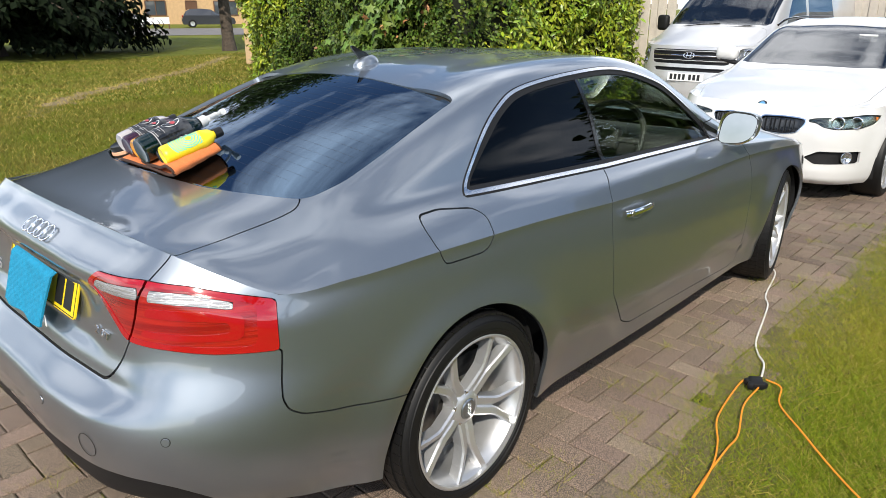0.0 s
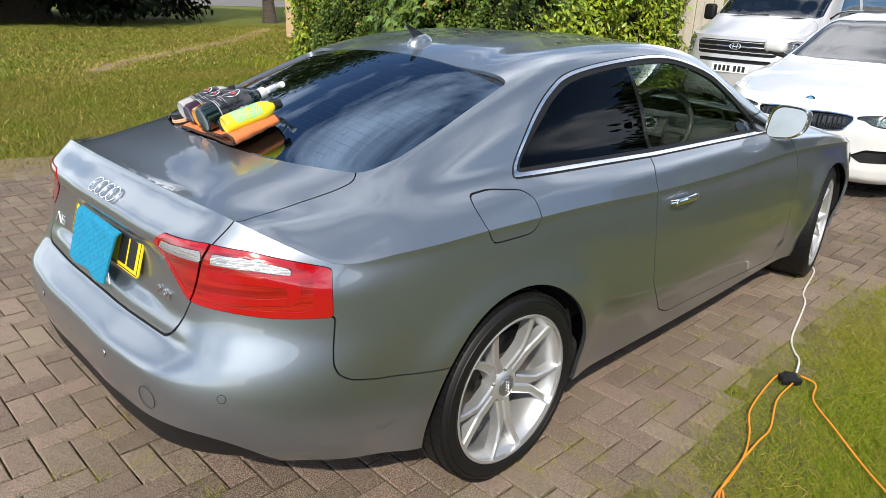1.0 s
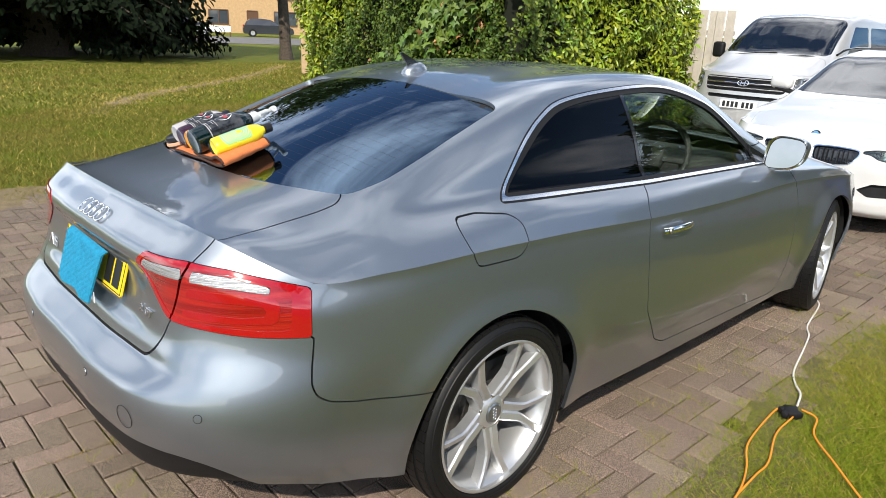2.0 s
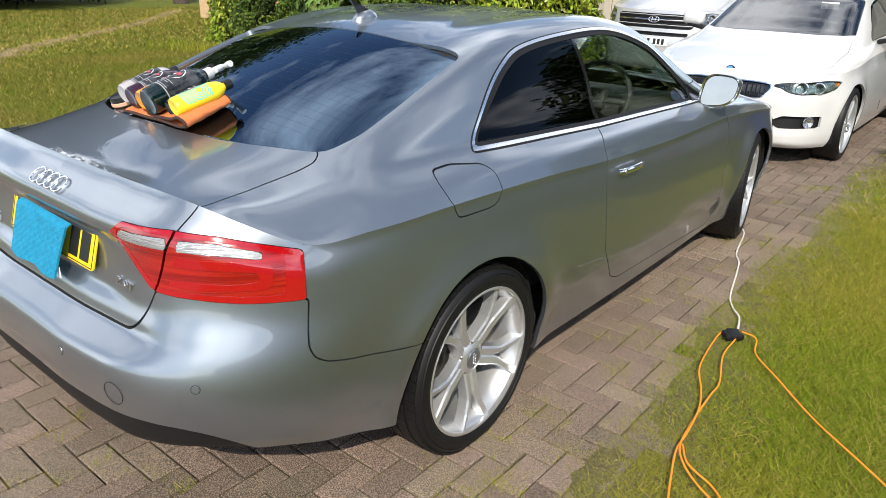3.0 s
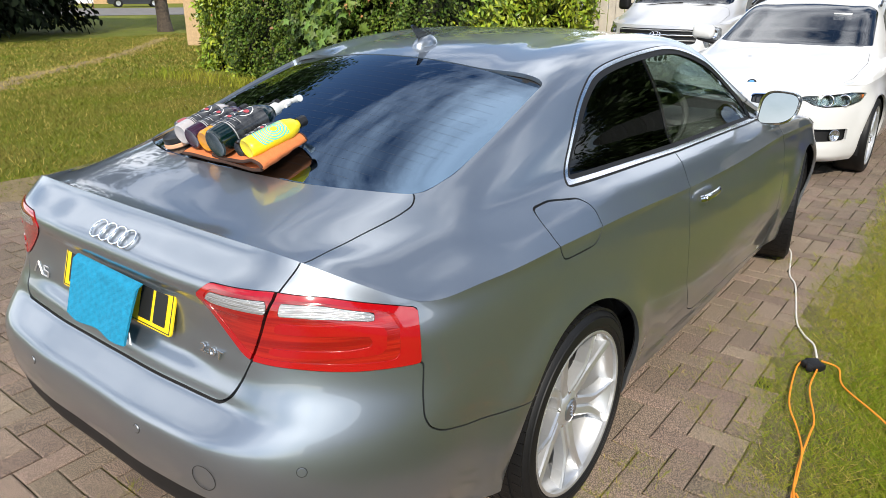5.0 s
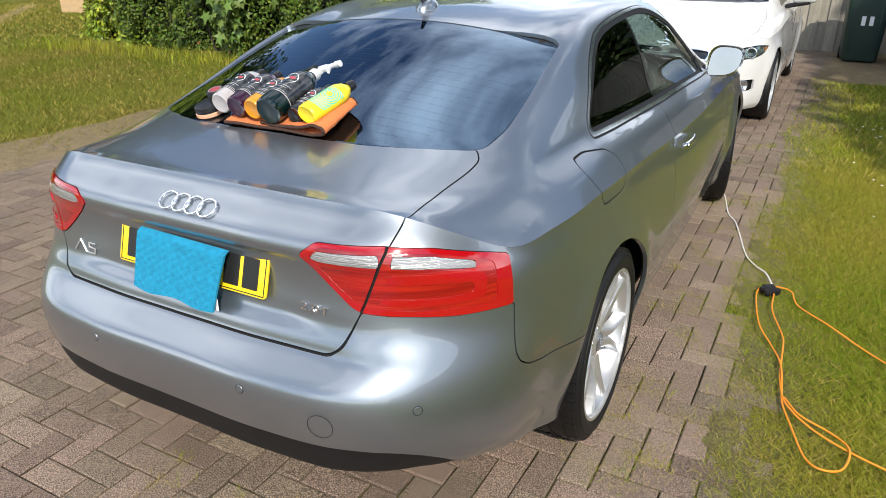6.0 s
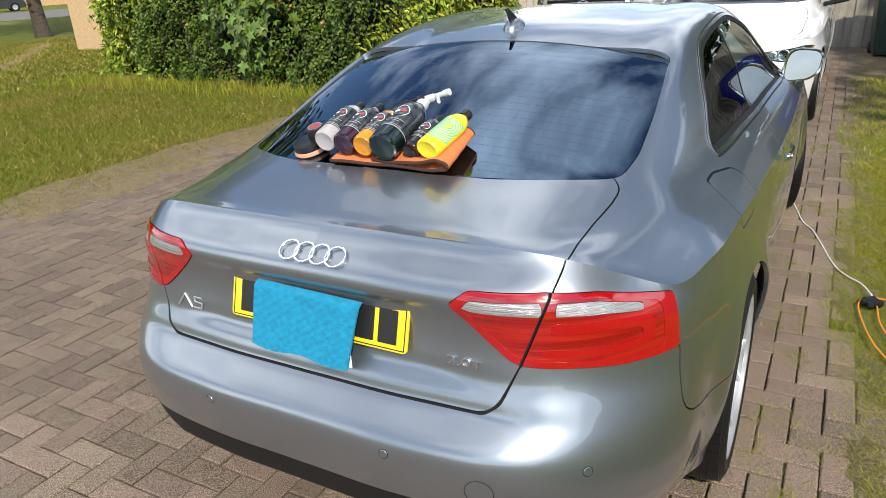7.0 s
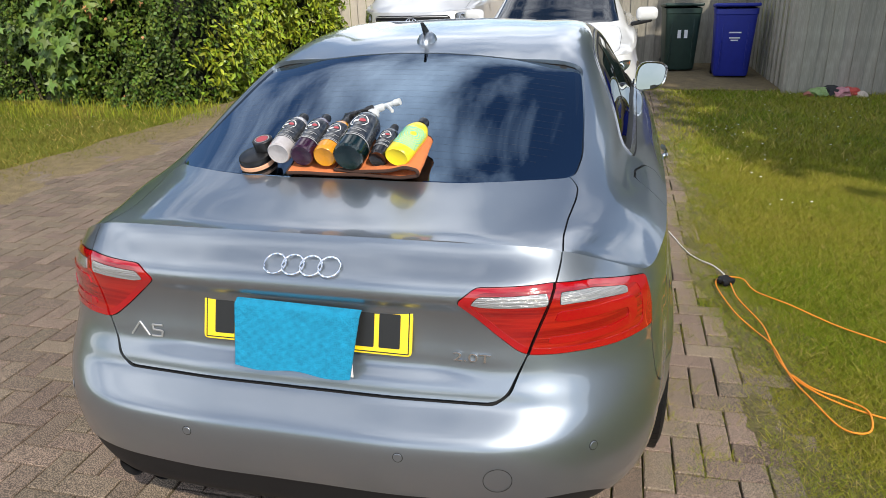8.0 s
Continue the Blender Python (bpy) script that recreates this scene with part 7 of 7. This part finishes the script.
panel("lower_intake", shell(VC.low.cut(vi), .01, -.03), BLACK_TRIM, van)
p, n = VC.point(0, .90)
part("oval_badge", moved(join(moved(torus(.05, .006, 32, 8), Matrix.Diagonal((1.5, .85, 1, 1))), moved(tube([(-.035, -.03, 0), (-.02, .03, 0)], .006, 6), Matrix.Identity(4)), tube([(.02, -.03, 0), (.035, .03, 0)], .006, 6), tube([(-.03, -.006, 0), (.03, .006, 0)], .005, 6)), facing(p, n, lift=.012)), CHROME, van, "chrome oval badge")
p, n = VC.point(0, .60)
vp = mesh_of("number_plate", *moved(box(0, 0, 0, .52, .111, .006, .002), facing((0, p.y, .605), n, lift=.01)), PLATE_WHITE, van, "white front number plate", smooth=False)
for i in range(7):
    part("plate_mark", moved(box(-.205 + i * .061 + (.03 if i > 3 else 0), 0, .004, .040, .079, .002), facing((0, p.y, .605), n, lift=.01)), PRINT_BLACK, vp, smooth=False)
part("wiper", tube([(-.62, .80, 1.265), (-.2, .835, 1.31), (.05, .84, 1.325)], .010, 6), BLACK_TRIM, van)
part("wiper", tube([(.1, .79, 1.275), (.45, .83, 1.30), (.64, .84, 1.29)], .010, 6), BLACK_TRIM, van)
for mirror in (False, True):
    turn = mirrored if mirror else (lambda q: q)
    sx = -1 if mirror else 1
    lamp = panel("headlamp", turn(shell(VC.low.cut(vl - .002), .02, -.01, both=False)), LAMP_GLASS, van, "clear headlamp with bright reflectors")
    for s0, z0, rr in ((.79, .93, .06), (.79, .81, .045)):
        p, n = VC.point(s0, z0)
        m_ = Matrix.Diagonal((sx, 1, 1, 1)) @ facing(p, n)
        part("reflector", moved(lathe([(.0005, -.02), (rr * .6, -.012), (rr, .012), (rr * 1.08, .008)], 24), m_), CHROME, lamp)
    for fld in (vs_, vs2):
        gl = panel("side_window", turn(shell(VC.up.cut(fld - .001), .004, -.003, both=False, back=True)), BACK_GLASS, van)
        gl.visible_shadow = False
    mb = part("door_mirror", moved(box(0, 0, 0, .20, .11, .24, .05, 4), pose(sx * 1.07, 1.30, 1.32, 0, 0, sx * 8)), BLACK_TRIM, van, "black door mirror")
    part("mirror_arm", tube([(sx * .90, 1.32, 1.24), (sx * 1.0, 1.31, 1.28)], .03, 8), BLACK_TRIM, mb)
    for ay in (.95, 4.15):
        simple_wheel(van, sx * .82, ay, .335, .335, sx, 6, ALLOY)
        arc_ = [(ay + .362 * math.cos(a), .335 + .362 * math.sin(a)) for a in np.linspace(-.35, math.pi + .35, 24)]
        part("arch_liner", ([(sx * xx, y, z) for xx in (.5, .9) for y, z in arc_], [(i, i + 1, 24 + i + 1, 24 + i) for i in range(23)]), SEAM, van)
part("underbody", box(0, 2.5, .28, 1.6, 4.6, .12, .03), SEAM, van)
car_cabin(van, .95, 4.9, .50, .78, 1.12)

# far house, hedge bushes and cars beyond the road
HOUSE = material("tan_house_brick", (.50, .33, .17), rough=.9, vary=.2, scale=2, fine=.3, fine_scale=12)
FRAME_BROWN = material("brown_window_frame", (.10, .045, .02), rough=.6)
PANE = material("house_window_glass", (.05, .06, .07), rough=.05, coat=1.0)
ROOF_TILE = material("brown_roof_tile", (.16, .09, .06), rough=.9, vary=.3, scale=2)
far = lambda d, s, z=0.0: u_far * d + v_far * s + Vector((0, 0, z))
far_turn = math.atan2(v_far.y, v_far.x)
house = thing("house", far(73, 6.0, -.03), "tan brick house with brown window frames beyond the road", "house")
house.rotation_euler = (0, 0, far_turn)
part("wall", box(0, 4, 2.6, 17, 8, 5.2), HOUSE, house, smooth=False)
part("roof", ([(-8.9, -.6, 5.0), (8.9, -.6, 5.0), (8.9, 8.6, 5.0), (-8.9, 8.6, 5.0), (-8.9, 4, 8.2), (8.9, 4, 8.2)], [(0, 1, 5, 4), (2, 3, 4, 5), (0, 4, 3), (1, 2, 5), (3, 2, 1, 0)]), ROOF_TILE, house, smooth=False)
for i, (x, z, w, h) in enumerate(((-4.6, 1.5, 1.8, 1.3), (-1.4, 1.1, 1.0, 2.1), (1.8, 1.5, 2.2, 1.3), (5.6, 1.5, 1.8, 1.3), (-4.6, 3.9, 1.6, 1.2), (1.8, 3.9, 1.6, 1.2), (5.6, 3.9, 1.6, 1.2))):
    fr = part("window" if h < 2 else "door", join(box(x, -.03, z + h / 2, w, .1, .09), box(x, -.03, z - h / 2, w, .1, .09), box(x - w / 2, -.03, z, .09, .1, h), box(x + w / 2, -.03, z, .09, .1, h), box(x, -.03, z, .07, .1, h)), FRAME_BROWN, house, smooth=False)
    part("pane", box(x, -.01, z, w - .08, .04, h - .08), PANE if h < 2 else FRAME_BROWN, fr, smooth=False)


def bush(at, size, mat, label, n=900):
    th = thing("bush", at, label, "bush")
    d = rng.normal(0, 1, (n, 3))
    d /= np.linalg.norm(d, axis=1, keepdims=True)
    q = d * size * rng.uniform(.55, 1.0, (n, 1)) * np.array([1.5, 1.5, .9]) * (1 + .25 * np.sin(5 * d[:, :1] + 3 * d[:, 1:2]))
    q[:, 2] = np.maximum(q[:, 2] + size * .55, .05)
    tagged(leaves("foliage", q, d, .32, .11, mat, th), kind="stuff")
    return th


LIME = material("lime_shrub_leaf", (.20, .26, .05), rough=.6, island_tint=.4)
for s_, sz in ((-4.5, 1.2), (-2.0, 1.3), (-7.5, 1.5), (-10.5, 1.6)):
    bush(far(66, s_, -.03), sz, LIME, "rounded lime-green shrub beyond the road")


def far_car(at, turn, mat, label):
    th = thing("hatchback_car", at, label, "car", "cars parked beyond the road")
    th.rotation_euler = (0, 0, turn)
    prof = [(-2.05, .35), (-2.1, .62), (-1.95, .92), (-1.75, 1.25), (-1.45, 1.43), (-.6, 1.48), (.2, 1.40), (.85, 1.02), (1.6, .90), (2.0, .72), (2.08, .42), (2.0, .25), (-1.95, .25)]
    ring = prof
    body = []
    for y, tall in ((-.86, 0), (-.70, 1), (.70, 1), (.86, 0)):
        body.append([(x, y if z < .95 or not tall else y * .86, z if tall or z < .95 else .95) for x, z in ring])
    n = len(ring)
    part("body", ([v for r in body for v in r], [(i * n + j, i * n + n + j, i * n + n + (j + 1) % n, i * n + (j + 1) % n) for i in range(3) for j in range(n)] + [tuple(range(n)), tuple(range(3 * n, 4 * n))[::-1]]), mat, th, smooth=False)
    for sy in (-1, 1):
        part("side_glass", ([(x, sy * (.74 - .10 * (z > 1.2)), z) for x, z in ((-1.6, .98), (.72, .98), (.2, 1.33), (-.6, 1.40), (-1.4, 1.36))], [(0, 1, 2, 3, 4) if sy < 0 else (4, 3, 2, 1, 0)]), PANE, th, smooth=False)
        for x in (-1.3, 1.3):
            wl_ = part("tyre", moved(lathe([(.18, -.1), (.30, -.1), (.32, -.07), (.32, .07), (.30, .1), (.18, .1)], 24), pose(x, sy * .80, .32, 90, 0, 0)), RUBBER, th)
            part("rim", moved(lathe([(.0005, .075), (.10, .07), (.19, .085), (.20, .06)], 20), pose(x, sy * .80, .32, 90 * sy * -1 if sy > 0 else 90, 0, 0)), ALLOY, wl_)
    part("tail_lamp", box(-2.02, -.65, .88, .12, .25, .16, .02), DARK_RED_LENS, th)
    return th


far_car(far(60.5, -1.2, -.03), far_turn, DARK_PAINT, "dark grey hatchback parked beyond the road")
far_car(far(61.5, 5.2, -.03), far_turn, DARK_PAINT, "dark hatchback parked behind a tree")
sign = thing("road_sign", far(57, .6, -.03), "low white sign board on two posts", "sign")
sign.rotation_euler = (0, 0, far_turn)
part("sign_board", box(0, 0, .62, 2.9, .04, .45, .01), WHITE_PRINT, sign, smooth=False)
for x in (-1.4, 1.4):
    part("post", box(x, .05, .45, .09, .09, .95, .01), FRAME_BROWN, sign, smooth=False)

# ---- setts that the camera passes nearest ----
sett_data = {}
for (way, seed), (vs, fs) in sett_variants.items():
    me = bpy.data.meshes.new("sett")
    me.from_pydata(vs, [], fs)
    me.materials.append(SETT)
    sett_data[way, seed] = me
for way, seed, m4 in sett_pieces:
    ob = new("sett", sett_data[way, seed])
    ob.parent = drive
    ob.matrix_basis = m4
